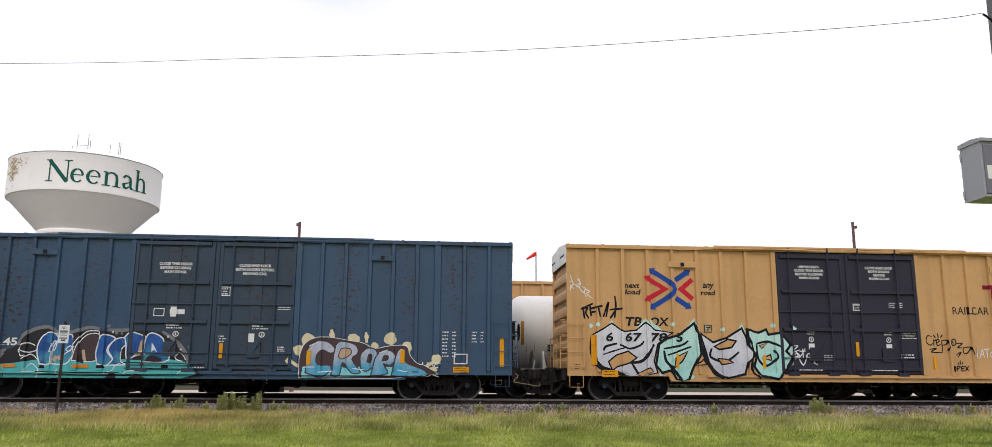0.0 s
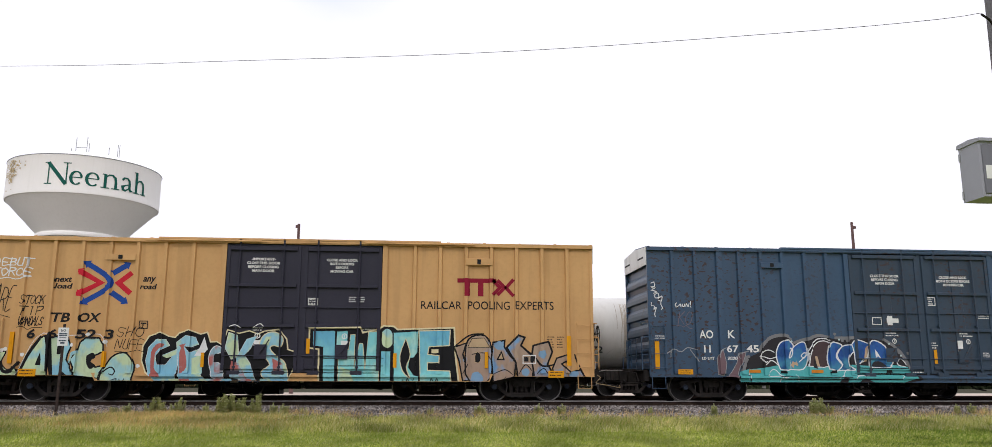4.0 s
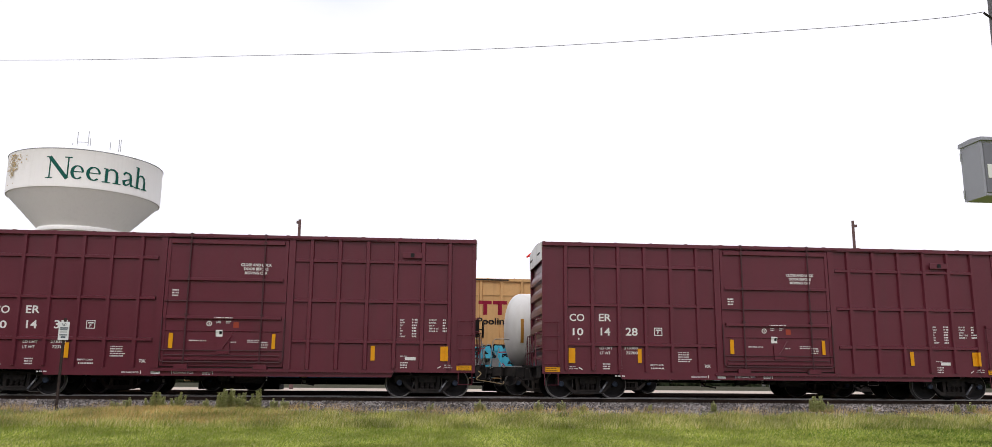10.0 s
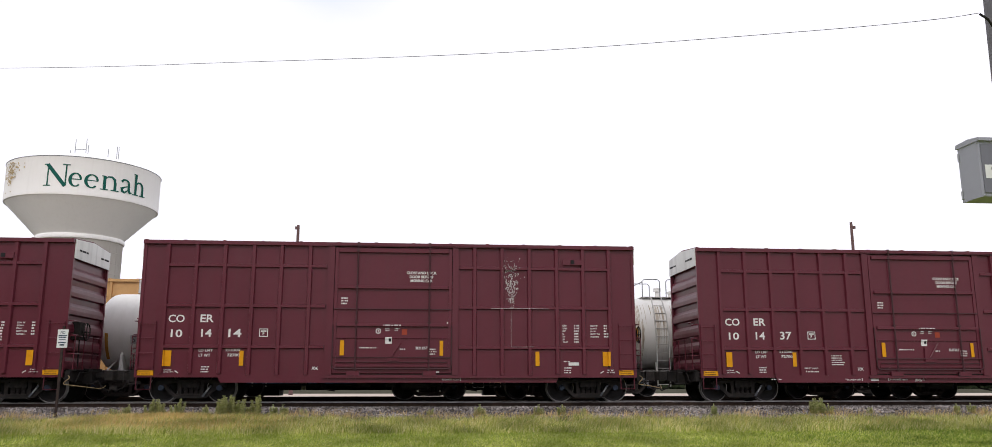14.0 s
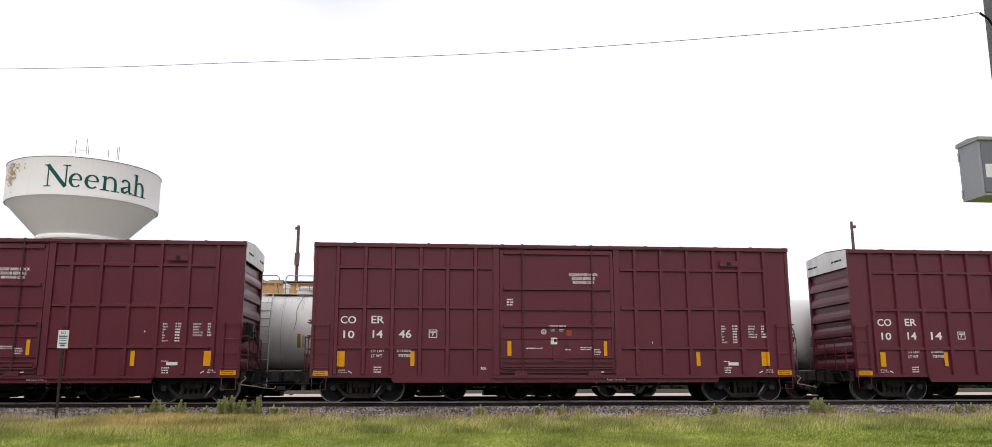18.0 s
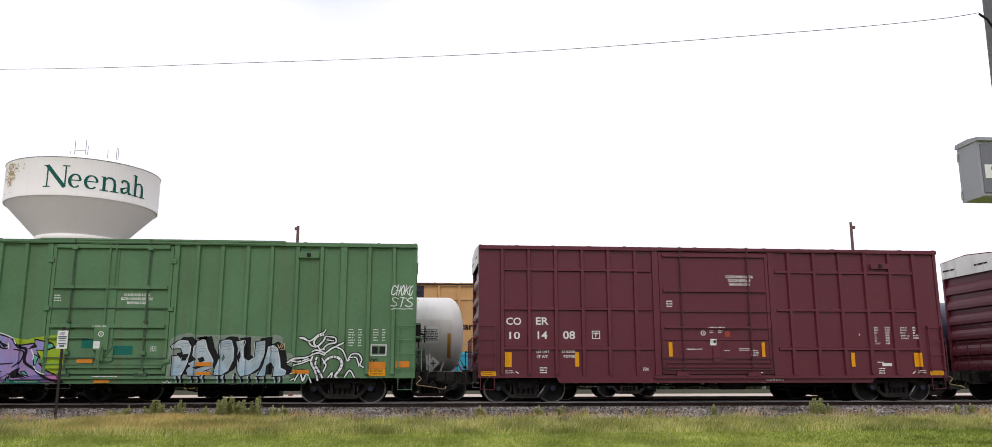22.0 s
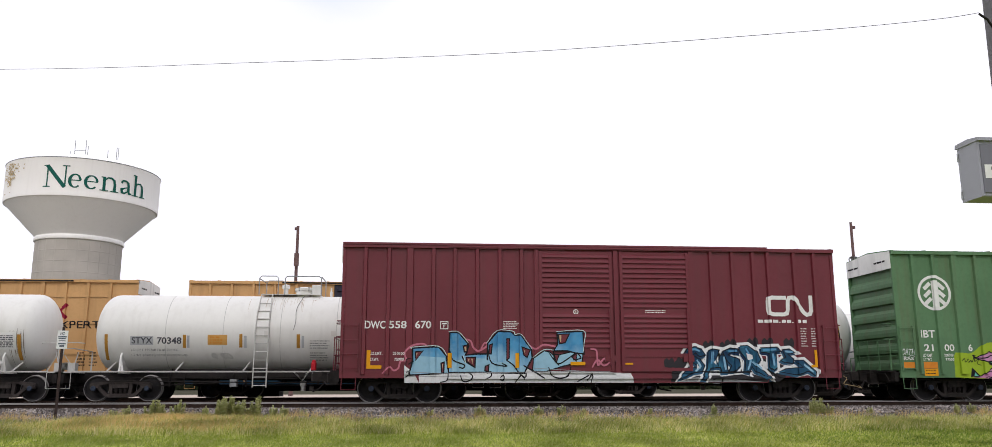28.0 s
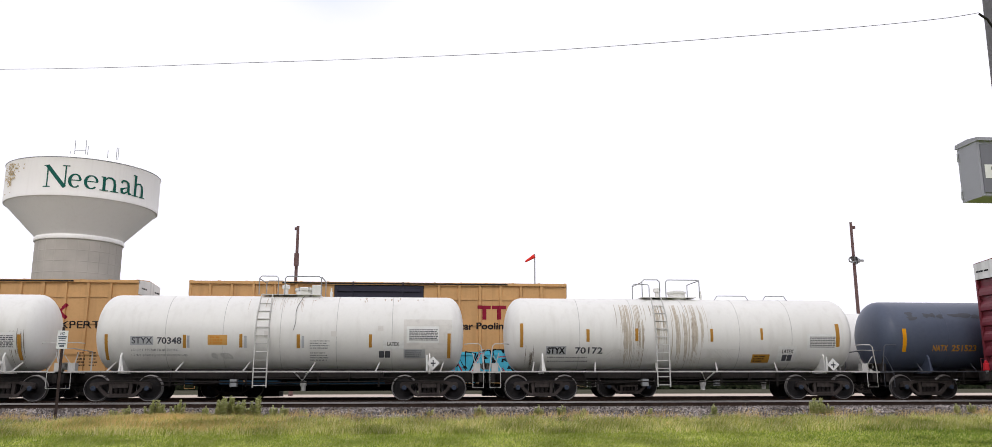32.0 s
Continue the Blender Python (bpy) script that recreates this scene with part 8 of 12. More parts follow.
g.fill(PURPLE, [(2.71, 0.63), (2.46, 0.73), (2.83, 0.83), (3.08, 0.98), (3.34, 1.15), (3.14, 1.28), (2.67, 1.43), (3.21, 1.64), (3.4, 1.56), (3.44, 1.79), (3.36, 1.96), (3.81, 1.99), (3.82, 2.09), (4.31, 1.91), (4.67, 1.88), (4.74, 1.99), (5.19, 2.11), (5.36, 1.88), (5.56, 2.01), (6.02, 2.18), (6.32, 2.08), (6.62, 1.99), (6.8, 1.77), (7.31, 1.84), (7.29, 1.96), (7.79, 1.86), (7.91, 1.71), (7.63, 1.61), (7.37, 1.64), (7.52, 1.41), (7.51, 1.24), (7.75, 1), (8.04, 0.87), (8.25, 0.64)], G_BLACK, 0.045)
g.fill(PINK_P, [(2.71, 0.63), (2.5, 0.73), (2.84, 0.82), (3.09, 0.97), (3.37, 1.15), (3.19, 1.29), (2.73, 1.43), (3.2, 1.62), (3.42, 1.54), (3.71, 1.28), (3.86, 0.93), (4.25, 0.83), (4.34, 0.63)], None, 0)
g.fill(LILAC, [(3.38, 1.93), (3.81, 1.96), (3.86, 2.05), (4.3, 1.88), (4.44, 1.65), (4.29, 1.51), (4.09, 1.58), (3.88, 1.71), (3.51, 1.73)], None, 0)
g.fill(VIOLET, [(5.56, 1.71), (5.59, 1.98), (6.02, 2.15), (6.32, 2.06), (6.62, 1.97), (6.8, 1.74), (7.3, 1.82), (7.31, 1.93), (7.78, 1.84), (7.89, 1.71), (7.62, 1.63), (7.33, 1.65), (7.48, 1.4), (7.48, 1.21), (7.74, 0.98), (6.42, 0.64), (6.01, 1.06), (5.74, 1.29)], None, 0)
g.fill(VIOLET, [(4.8, 1.96), (5.18, 2.08), (5.33, 1.86), (5.07, 1.78), (4.87, 1.79)], None, 0)
g.fill(G_BLACK, [(4.07, 1.53), (4.24, 1.41), (4.42, 1.23), (4.51, 0.89), (4.59, 0.84), (4.35, 0.95), (4.22, 1.29)], None, 0)
g.fill(G_BLACK, [(4.88, 1.5), (5.15, 1.65), (5.48, 1.71), (5.24, 1.27), (5.05, 1.08), (4.98, 1.19), (5.22, 1.41), (5.08, 1.54)], None, 0)
g.fill(G_BLACK, [(3.16, 1.34), (3.53, 1.34), (3.37, 1.19), (3.17, 1.2)], None, 0)
g.fill(G_BLACK, [(6.08, 2.15), (6.34, 1.86), (6.54, 1.77), (6.41, 1.7), (6.17, 1.93)], None, 0)
g.fill(G_BLACK, [(6.61, 0.91), (6.95, 1.12), (6.89, 0.96), (7.15, 0.82), (6.81, 0.78)], None, 0)
g.fill(G_BLACK, [(5.26, 0.78), (5.48, 1.19), (5.6, 1.1), (5.88, 1.11), (5.49, 0.93)], None, 0)
g.fill(G_BLACK, [(2.46, 0.76), (2.53, 1.12), (2.81, 0.84), (2.68, 0.86)], None, 0)
g.fill(G_BLACK, [(6.55, 0.73), (6.75, 0.98), (6.69, 0.73)], None, 0)
g.fill(G_BLACK, [(4.75, 1.86), (5.06, 1.99), (4.94, 1.8)], None, 0)
g.fill(G_BLACK, [(5.56, 1.98), (5.8, 2.05), (5.66, 1.85)], None, 0)
g.fill(G_BLACK, [(7.3, 1.84), (7.39, 1.72), (7.1, 1.65)], None, 0)
g.fill(SEA, [(4.81, 1.54), (5.21, 1.48), (5.27, 1.34), (5.03, 1.28), (4.87, 1.41)], G_BLACK, 0.035)
g.fill(SEA, [(5.58, 1.34), (5.81, 1.28), (5.89, 1.08), (5.65, 1.21)], G_BLACK, 0.035)
g.fill(SEA, [(6, 1.83), (6.12, 1.97), (6.33, 1.72), (6.07, 1.74)], G_BLACK, 0.035)
g.fill(SEA, [(7.29, 1.51), (7.48, 1.43), (7.41, 1.21), (7.32, 1.17)], G_BLACK, 0.035)
g.fill(SEA, [(7.63, 1.8), (7.83, 1.84), (7.9, 1.72), (7.69, 1.65)], G_BLACK, 0.035)
g.fill(SEA, [(2.57, 0.81), (2.61, 0.98), (2.78, 0.82)], G_BLACK, 0.035)
g.fill(SEA, [(3.55, 1.11), (3.7, 1.16), (3.67, 0.95)], G_BLACK, 0.035)
g.fill(SEA, [(5.3, 0.78), (5.51, 0.8), (5.72, 0.63), (5.5, 0.63)], G_BLACK, 0.035)
g.fill(SEA, [(6.5, 0.65), (6.65, 0.81), (6.76, 0.65)], G_BLACK, 0.035)
g.fill(SEA, [(4.33, 1.23), (4.45, 1.12), (4.48, 0.98)], G_BLACK, 0.035)
g.fill(SEA, [(6.95, 0.98), (7.07, 1), (7.21, 0.85), (7.05, 0.89)], G_BLACK, 0.035)
g.fill(SEA, [(3.17, 1.29), (3.3, 1.32), (3.27, 1.25)], G_BLACK, 0.035)
g.line(G_BLACK, 0.035, [(3.36, 1.96), (3.53, 1.71), (3.8, 1.75), (4.1, 1.67), (4.42, 1.84), (4.67, 1.8), (4.89, 1.7), (5.33, 1.81), (5.61, 1.77), (5.81, 1.66), (5.99, 1.71)])
g.line(G_BLACK, 0.07, [(3.82, 2.08), (3.89, 1.92), (4.07, 1.45), (4.29, 0.97), (4.6, 0.83)])
g.line(G_BLACK, 0.045, [(4.42, 1.87), (4.32, 1.71), (4.48, 1.61), (4.56, 1.38), (4.61, 1.06), (4.49, 0.77), (4.06, 0.86), (3.8, 0.82), (3.6, 0.98)])
g.line(G_BLACK, 0.04, [(3.46, 1.71), (3.38, 1.47), (3.66, 1.28), (3.74, 0.98), (3.55, 1.06)])
g.line(G_BLACK, 0.05, [(3.96, 1.71), (3.77, 1.58), (3.9, 1.19), (4.06, 0.86)])
g.line(G_BLACK, 0.06, [(5.43, 1.71), (5.7, 1.25), (5.89, 1.08)])
g.line(G_BLACK, 0.06, [(5.09, 1.08), (5.34, 1.38), (5.48, 1.62)])
g.line(G_BLACK, 0.05, [(5.98, 2.11), (6.06, 1.9), (6.34, 1.7), (6.54, 1.68)])
g.line(G_BLACK, 0.09, [(6.62, 1.98), (6.87, 1.72), (7.06, 1.65), (7.05, 1.28), (7.4, 1.04), (7.75, 0.79), (8.22, 0.65)])
g.line(G_BLACK, 0.05, [(5.99, 1.7), (5.88, 1.38), (6.01, 1.12), (6.27, 1.22)])
g.line(G_BLACK, 0.045, [(4.71, 0.86), (4.89, 1.19), (4.82, 1.32), (5.04, 1.08), (5.1, 0.8)])
g.line(G_BLACK, 0.04, [(4.43, 1.38), (4.62, 1.41), (4.74, 1.06), (4.72, 0.73)])
g.line(G_BLACK, 0.04, [(6.13, 1.65), (6.11, 1.24), (6.75, 1.24)])
g.line(G_BLACK, 0.045, [(6.74, 1.65), (6.99, 1.58), (6.93, 1.29), (6.75, 1.12)])
g.line(G_BLACK, 0.05, [(5.47, 1.71), (5.74, 1.45), (6, 1.52)])
g.line(G_BLACK, 0.04, [(2.67, 1.45), (2.98, 1.43), (3.38, 1.56)])
g.line(G_BLACK, 0.035, [(2.7, 1.5), (2.6, 1.52), (2.67, 1.41)])
g.line(G_BLACK, 0.035, [(3.12, 0.98), (3.47, 0.98), (3.77, 0.82)])
g.line(G_BLACK, 0.04, [(5.78, 0.93), (6.01, 1.02), (6.41, 0.98)])
g.line(G_BLACK, 0.06, [(3.34, 1.15), (3.58, 1.12), (3.53, 1.28)])
g.line(G_BLACK, 0.028, [(5.24, 0.8), (5.49, 0.85), (5.65, 0.93), (5.56, 0.77), (5.75, 0.9), (5.83, 0.77), (6.01, 0.95), (6.02, 0.78), (6.21, 0.83), (6.36, 0.93), (6.43, 0.77), (6.61, 0.93), (6.69, 0.79), (6.95, 0.89), (7.07, 0.78), (7.31, 0.86)])
g.line(G_BLACK, 0.024, [(3.01, 0.78), (3.13, 0.81), (3.09, 0.71), (3.19, 0.8), (3.18, 0.69), (3.28, 0.78), (3.34, 0.69)])
g.line(G_BLACK, 0.026, [(2.15, 1.34), (2.23, 1.41), (2.26, 1.29), (2.37, 1.39), (2.43, 1.29), (2.51, 1.35), (2.56, 1.3), (2.66, 1.51), (2.65, 1.32), (2.8, 1.41), (2.74, 1.25), (2.87, 1.19)])
g.line(G_WHITE, 0.03, [(3.36, 1.98), (3.8, 2.01), (3.83, 2.1), (4.31, 1.93)])
g.line(G_WHITE, 0.03, [(4.76, 2.01), (5.19, 2.13), (5.37, 1.91)])
g.line(G_WHITE, 0.03, [(5.55, 2.03), (6.01, 2.2), (6.62, 2.01), (6.78, 1.82)])
g.line(G_WHITE, 0.035, [(5.71, 2), (5.76, 1.71)])
g.line(G_WHITE, 0.035, [(5.86, 1.71), (5.84, 1.48)])
g.line(G_WHITE, 0.035, [(7.21, 1.66), (7.3, 1.45), (7.28, 1.35)])
g.line(G_WHITE, 0.035, [(7.32, 1.14), (7.5, 0.98), (7.68, 0.9)])
g.line(G_WHITE, 0.035, [(3.59, 1.45), (3.68, 1.25)])
g.line(G_WHITE, 0.035, [(3.45, 1.85), (3.69, 1.87)])
g.line(G_WHITE, 0.035, [(6.52, 1.83), (6.55, 1.68)])
g.line(G_WHITE, 0.035, [(5.08, 1.3), (5.04, 1.15)])
g.fill(TEAL, [(6.72, 0.73), (7.58, 0.73), (7.58, 0.63), (6.69, 0.62)], None, 0)
g.line(G_WHITE, 0.018, [(6.83, 0.68), (6.88, 0.68)])
g.line(G_WHITE, 0.018, [(6.9, 0.68), (6.96, 0.68)])
g.line(G_WHITE, 0.018, [(6.98, 0.68), (7.04, 0.68)])
g.line(G_WHITE, 0.018, [(7.06, 0.68), (7.12, 0.68)])
g.line(G_WHITE, 0.018, [(7.14, 0.68), (7.2, 0.68)])
g.line(G_WHITE, 0.018, [(7.22, 0.68), (7.28, 0.68)])
g.line(G_WHITE, 0.018, [(7.3, 0.68), (7.35, 0.68)])
g.line(G_WHITE, 0.018, [(7.38, 0.68), (7.43, 0.68)])
g.line(G_WHITE, 0.018, [(7.46, 0.68), (7.51, 0.68)])
g = Mural(green_i, rel_i, "pale ice-blue graffiti letters backed in black")
g.fill(HAZE, [(11.28, 0.78), (11.32, 1.73), (11.43, 2.05), (11.88, 2.17), (12.05, 2.12), (12.57, 2.12), (12.85, 2.1), (13.33, 2.14), (13.61, 2.1), (14.31, 2.06), (14.47, 2.13), (14.73, 2.03), (14.76, 1.6), (14.99, 1.56), (15.11, 1.4), (14.97, 0.99), (14.68, 0.75)], None, 0, True)
g.fill(G_BLACK, [(11.51, 1.82), (11.71, 2.02), (12.01, 2.02), (12.16, 1.83), (12.11, 1.51), (11.98, 1.16), (11.86, 0.92), (11.56, 0.92), (11.57, 1.16), (11.57, 1.53), (11.74, 1.56), (11.82, 1.46), (11.87, 1.61), (11.79, 1.76), (11.56, 1.74)], G_BLACK, 0.05)
g.fill(G_BLACK, [(12.19, 1.79), (12.29, 2), (12.55, 2.05), (12.64, 1.76), (12.85, 1.37), (12.79, 1.16), (12.55, 1.07), (12.45, 0.9), (12.06, 0.92), (11.99, 1.11), (12.14, 1.22), (12.05, 1.29), (12.26, 1.42), (12.18, 1.54)], G_BLACK, 0.05)
g.fill(G_BLACK, [(13, 2), (13.15, 2.05), (13.35, 2.03), (13.44, 1.76), (13.44, 1.41), (13.28, 1.07), (13.07, 0.93), (12.85, 0.95), (12.88, 1.16), (13, 1.48), (12.96, 1.79)], G_BLACK, 0.05)
g.fill(G_BLACK, [(13.46, 1.99), (13.74, 2.03), (13.75, 1.76), (13.76, 1.48), (13.89, 1.41), (14.05, 1.51), (14.08, 1.99), (14.4, 2.03), (14.4, 1.62), (14.22, 1.16), (13.94, 0.96), (13.67, 0.89), (13.55, 1.06), (13.52, 1.41), (13.53, 1.76)], G_BLACK, 0.05)
g.fill(G_BLACK, [(14.47, 1.82), (14.6, 1.89), (14.78, 1.78), (14.86, 1.48), (14.89, 1.18), (15.07, 1.1), (15.01, 0.92), (14.64, 0.9), (14.66, 1.18), (14.57, 1.32), (14.46, 1.23), (14.43, 0.92), (14.16, 0.9), (14.3, 1.2), (14.42, 1.55)], G_BLACK, 0.05)
g.fill(G_BLACK, [(12.1, 2.02), (12.41, 2.08), (12.48, 1.76), (12.75, 1.41), (12.72, 1.62), (12.58, 1.86), (12.54, 2.07)], None, 0)
g.line(G_BLACK, 0.07, [(11.6, 0.92), (11.63, 0.72), (11.62, 0.64)])
g.line(ICE, 0.045, [(11.56, 0.91), (11.57, 0.75), (11.59, 0.65)])
g.line(G_BLACK, 0.07, [(11.73, 0.92), (11.77, 0.72), (11.76, 0.64)])
g.line(ICE, 0.045, [(11.69, 0.91), (11.71, 0.75), (11.7, 0.65)])
g.line(G_BLACK, 0.07, [(12.05, 0.92), (12.09, 0.72), (12.07, 0.64)])
g.line(ICE, 0.045, [(12.01, 0.91), (12.02, 0.75), (12.04, 0.65)])
g.line(G_BLACK, 0.07, [(12.24, 0.92), (12.28, 0.72), (12.26, 0.64)])
g.line(ICE, 0.045, [(12.2, 0.91), (12.22, 0.75), (12.2, 0.65)])
g.line(G_BLACK, 0.07, [(12.39, 0.92), (12.43, 0.72), (12.41, 0.64)])
g.line(ICE, 0.045, [(12.35, 0.91), (12.37, 0.75), (12.39, 0.65)])
g.line(G_BLACK, 0.07, [(12.86, 0.92), (12.9, 0.72), (12.88, 0.64)])
g.line(ICE, 0.045, [(12.82, 0.91), (12.83, 0.75), (12.82, 0.65)])
g.line(G_BLACK, 0.07, [(13.01, 0.92), (13.05, 0.72), (13.03, 0.64)])
g.line(ICE, 0.045, [(12.97, 0.91), (12.99, 0.75), (13, 0.65)])
g.line(G_BLACK, 0.07, [(13.33, 0.92), (13.37, 0.72), (13.35, 0.64)])
g.line(ICE, 0.045, [(13.29, 0.91), (13.3, 0.75), (13.29, 0.65)])
g.line(G_BLACK, 0.07, [(13.54, 0.92), (13.57, 0.72), (13.56, 0.64)])
g.line(ICE, 0.045, [(13.49, 0.91), (13.51, 0.75), (13.53, 0.65)])
g.line(G_BLACK, 0.07, [(13.77, 0.92), (13.81, 0.72), (13.79, 0.64)])
g.line(ICE, 0.045, [(13.73, 0.91), (13.75, 0.75), (13.73, 0.65)])
g.line(G_BLACK, 0.07, [(14.04, 0.92), (14.07, 0.72), (14.05, 0.64)])
g.line(ICE, 0.045, [(13.99, 0.91), (14.01, 0.75), (14.03, 0.65)])
g.line(G_BLACK, 0.07, [(14.24, 0.92), (14.28, 0.72), (14.26, 0.64)])
g.line(ICE, 0.045, [(14.2, 0.91), (14.22, 0.75), (14.2, 0.65)])
g.line(G_BLACK, 0.07, [(14.58, 0.92), (14.61, 0.72), (14.6, 0.64)])
g.line(ICE, 0.045, [(14.54, 0.91), (14.55, 0.75), (14.57, 0.65)])
g.line(G_BLACK, 0.07, [(14.73, 0.92), (14.77, 0.72), (14.75, 0.64)])
g.line(ICE, 0.045, [(14.69, 0.91), (14.71, 0.75), (14.69, 0.65)])
g.fill(ICE, [(11.35, 1.75), (11.56, 1.95), (11.86, 1.95), (12, 1.75), (11.95, 1.44), (11.82, 1.09), (11.7, 0.85), (11.41, 0.85), (11.42, 1.09), (11.41, 1.46), (11.59, 1.49), (11.67, 1.39), (11.71, 1.54), (11.64, 1.69), (11.41, 1.67)], G_BLACK, 0.03)
g.fill(ICE, [(12.03, 1.72), (12.13, 1.93), (12.4, 1.98), (12.48, 1.69), (12.7, 1.3), (12.64, 1.09), (12.4, 1), (12.29, 0.84), (11.91, 0.85), (11.83, 1.04), (11.98, 1.15), (11.89, 1.22), (12.11, 1.35), (12.02, 1.47)], G_BLACK, 0.03)
g.fill(ICE, [(12.84, 1.93), (12.99, 1.98), (13.2, 1.96), (13.28, 1.69), (13.28, 1.34), (13.13, 1), (12.92, 0.86), (12.69, 0.88), (12.72, 1.09), (12.84, 1.41), (12.8, 1.72)], G_BLACK, 0.03)
g.fill(ICE, [(13.3, 1.92), (13.58, 1.96), (13.59, 1.69), (13.61, 1.41), (13.73, 1.34), (13.89, 1.44), (13.92, 1.91), (14.24, 1.96), (14.24, 1.55), (14.06, 1.09), (13.79, 0.89), (13.51, 0.82), (13.39, 0.99), (13.36, 1.34), (13.37, 1.69)], G_BLACK, 0.03)
g.fill(ICE, [(14.31, 1.75), (14.44, 1.82), (14.62, 1.7), (14.7, 1.41), (14.74, 1.11), (14.91, 1.03), (14.85, 0.85), (14.48, 0.83), (14.5, 1.11), (14.41, 1.25), (14.3, 1.16), (14.28, 0.85), (14, 0.83), (14.14, 1.13), (14.26, 1.48)], G_BLACK, 0.03)
g.line(G_WHITE, 0.014, [(11.38, 1.73), (11.59, 1.92), (11.82, 1.92), (11.97, 1.73), (11.92, 1.41), (11.79, 1.06), (11.67, 0.82)])
g.line(G_WHITE, 0.014, [(12.06, 1.69), (12.16, 1.9), (12.36, 1.95), (12.45, 1.66), (12.66, 1.27), (12.6, 1.06), (12.37, 0.97)])
g.line(G_WHITE, 0.014, [(12.87, 1.9), (13.02, 1.95), (13.16, 1.93), (13.24, 1.66), (13.25, 1.31)])
g.line(G_WHITE, 0.014, [(13.33, 1.89), (13.61, 1.93), (13.56, 1.66), (13.57, 1.38), (13.7, 1.31), (13.86, 1.41), (13.89, 1.89)])
g.line(G_WHITE, 0.014, [(14.33, 1.72), (14.47, 1.79), (14.59, 1.68), (14.66, 1.38), (14.7, 1.08), (14.88, 1), (14.81, 0.82)])
g.fill(G_BLACK, [(12.17, 1.39), (12.34, 1.44), (12.4, 1.32), (12.25, 1.25)], None, 0)
g.fill(G_BLACK, [(12.05, 1.11), (12.32, 1.21), (12.38, 1.14), (12.14, 1.06)], None, 0)
g.fill(G_BLACK, [(12.9, 1.39), (12.96, 1.51), (13, 1.41), (12.93, 1.29)], None, 0)
g.fill(G_BLACK, [(11.71, 1.51), (11.92, 1.54), (11.81, 1.32), (11.68, 1.32)], None, 0)
g.fill(G_BLACK, [(13.35, 1.44), (13.47, 1.69), (13.5, 1.44), (13.42, 1.25)], None, 0)
g.fill(GREEN, [(12.92, 1.39), (12.95, 1.46), (12.98, 1.41), (12.93, 1.33)], None, 0)
g.line(STEEL_SPRAY, 0.018, [(12.17, 1.75), (12.38, 1.78)])
g.line(STEEL_SPRAY, 0.018, [(12.17, 1.67), (12.4, 1.7)])
g.line(STEEL_SPRAY, 0.018, [(12.19, 1.59), (12.43, 1.62)])
g.line(STEEL_SPRAY, 0.018, [(12.93, 1.83), (13.18, 1.86)])
g.line(STEEL_SPRAY, 0.018, [(12.91, 1.74), (13.2, 1.78)])
g.line(STEEL_SPRAY, 0.018, [(12.92, 1.66), (13.2, 1.69)])
g.line(STEEL_SPRAY, 0.018, [(13.43, 1.81), (13.56, 1.84)])
g.line(STEEL_SPRAY, 0.018, [(13.96, 1.79), (14.19, 1.82)])
g.line(STEEL_SPRAY, 0.018, [(13.96, 1.7), (14.2, 1.74)])
g.line(STEEL_SPRAY, 0.018, [(13.96, 1.6), (14.2, 1.65)])
g.line(STEEL_SPRAY, 0.018, [(11.56, 1.82), (11.86, 1.85)])
g.line(STEEL_SPRAY, 0.018, [(11.67, 1.75), (11.93, 1.78)])
g.line(STEEL_SPRAY, 0.018, [(14.37, 1.68), (14.57, 1.69)])
g.line(STEEL_SPRAY, 0.018, [(14.39, 1.59), (14.61, 1.61)])
g.line(STEEL_SPRAY, 0.018, [(11.57, 1.16), (11.73, 1.18)])
g.line(STEEL_SPRAY, 0.018, [(11.57, 1.11), (11.71, 1.13)])
g.line(SKY_SPRAY, 0.05, [(11.44, 0.97), (11.66, 0.99)])
g.line(SKY_SPRAY, 0.05, [(11.99, 0.95), (12.29, 0.96)])
g.line(SKY_SPRAY, 0.05, [(12.74, 0.99), (12.96, 1)])
g.line(SKY_SPRAY, 0.05, [(13.48, 0.97), (13.79, 1.03)])
g.line(SKY_SPRAY, 0.05, [(14.53, 0.95), (14.81, 0.95)])
g.line(SKY_SPRAY, 0.05, [(14.08, 0.95), (14.24, 0.96)])
g.line(P_SAND, 0.028, [(14.6, 1.83), (14.65, 1.71), (14.71, 1.84)])
g.line(P_SAND, 0.028, [(14.72, 1.72), (14.8, 1.86), (14.8, 1.67)])
g.line(P_SAND, 0.02, [(14.68, 1.67), (14.83, 1.68)])
g.line(G_WHITE, 0.02, [(11.17, 0.7), (11.25, 0.64), (11.32, 0.71), (11.39, 0.64), (11.46, 0.7)])
g = Mural(green_i, rel_i, "black and white spray-painted creature of coils and claws")
g.line(G_BLACK, 0.11, [(15.26, 2.04), (15.57, 1.93), (15.79, 2.08), (16.01, 2.2), (16.07, 2.29)])
g.line(G_BLACK, 0.105, [(15.26, 2.04), (15.44, 2.01), (15.64, 1.79), (15.79, 1.74)])
g.line(G_BLACK, 0.12, [(16.01, 2.13), (15.8, 2.04), (15.71, 1.87), (15.83, 1.76), (16, 1.93), (16.06, 2.07)])
g.line(G_BLACK, 0.11, [(16.08, 2.08), (16.36, 2.04), (16.39, 1.89), (16.15, 1.83), (15.99, 1.67)])
g.line(G_BLACK, 0.095, [(16.11, 1.97), (16.32, 1.94)])
g.line(G_BLACK, 0.11, [(15.66, 1.59), (15.77, 1.65), (15.98, 1.6), (16.09, 1.53)])
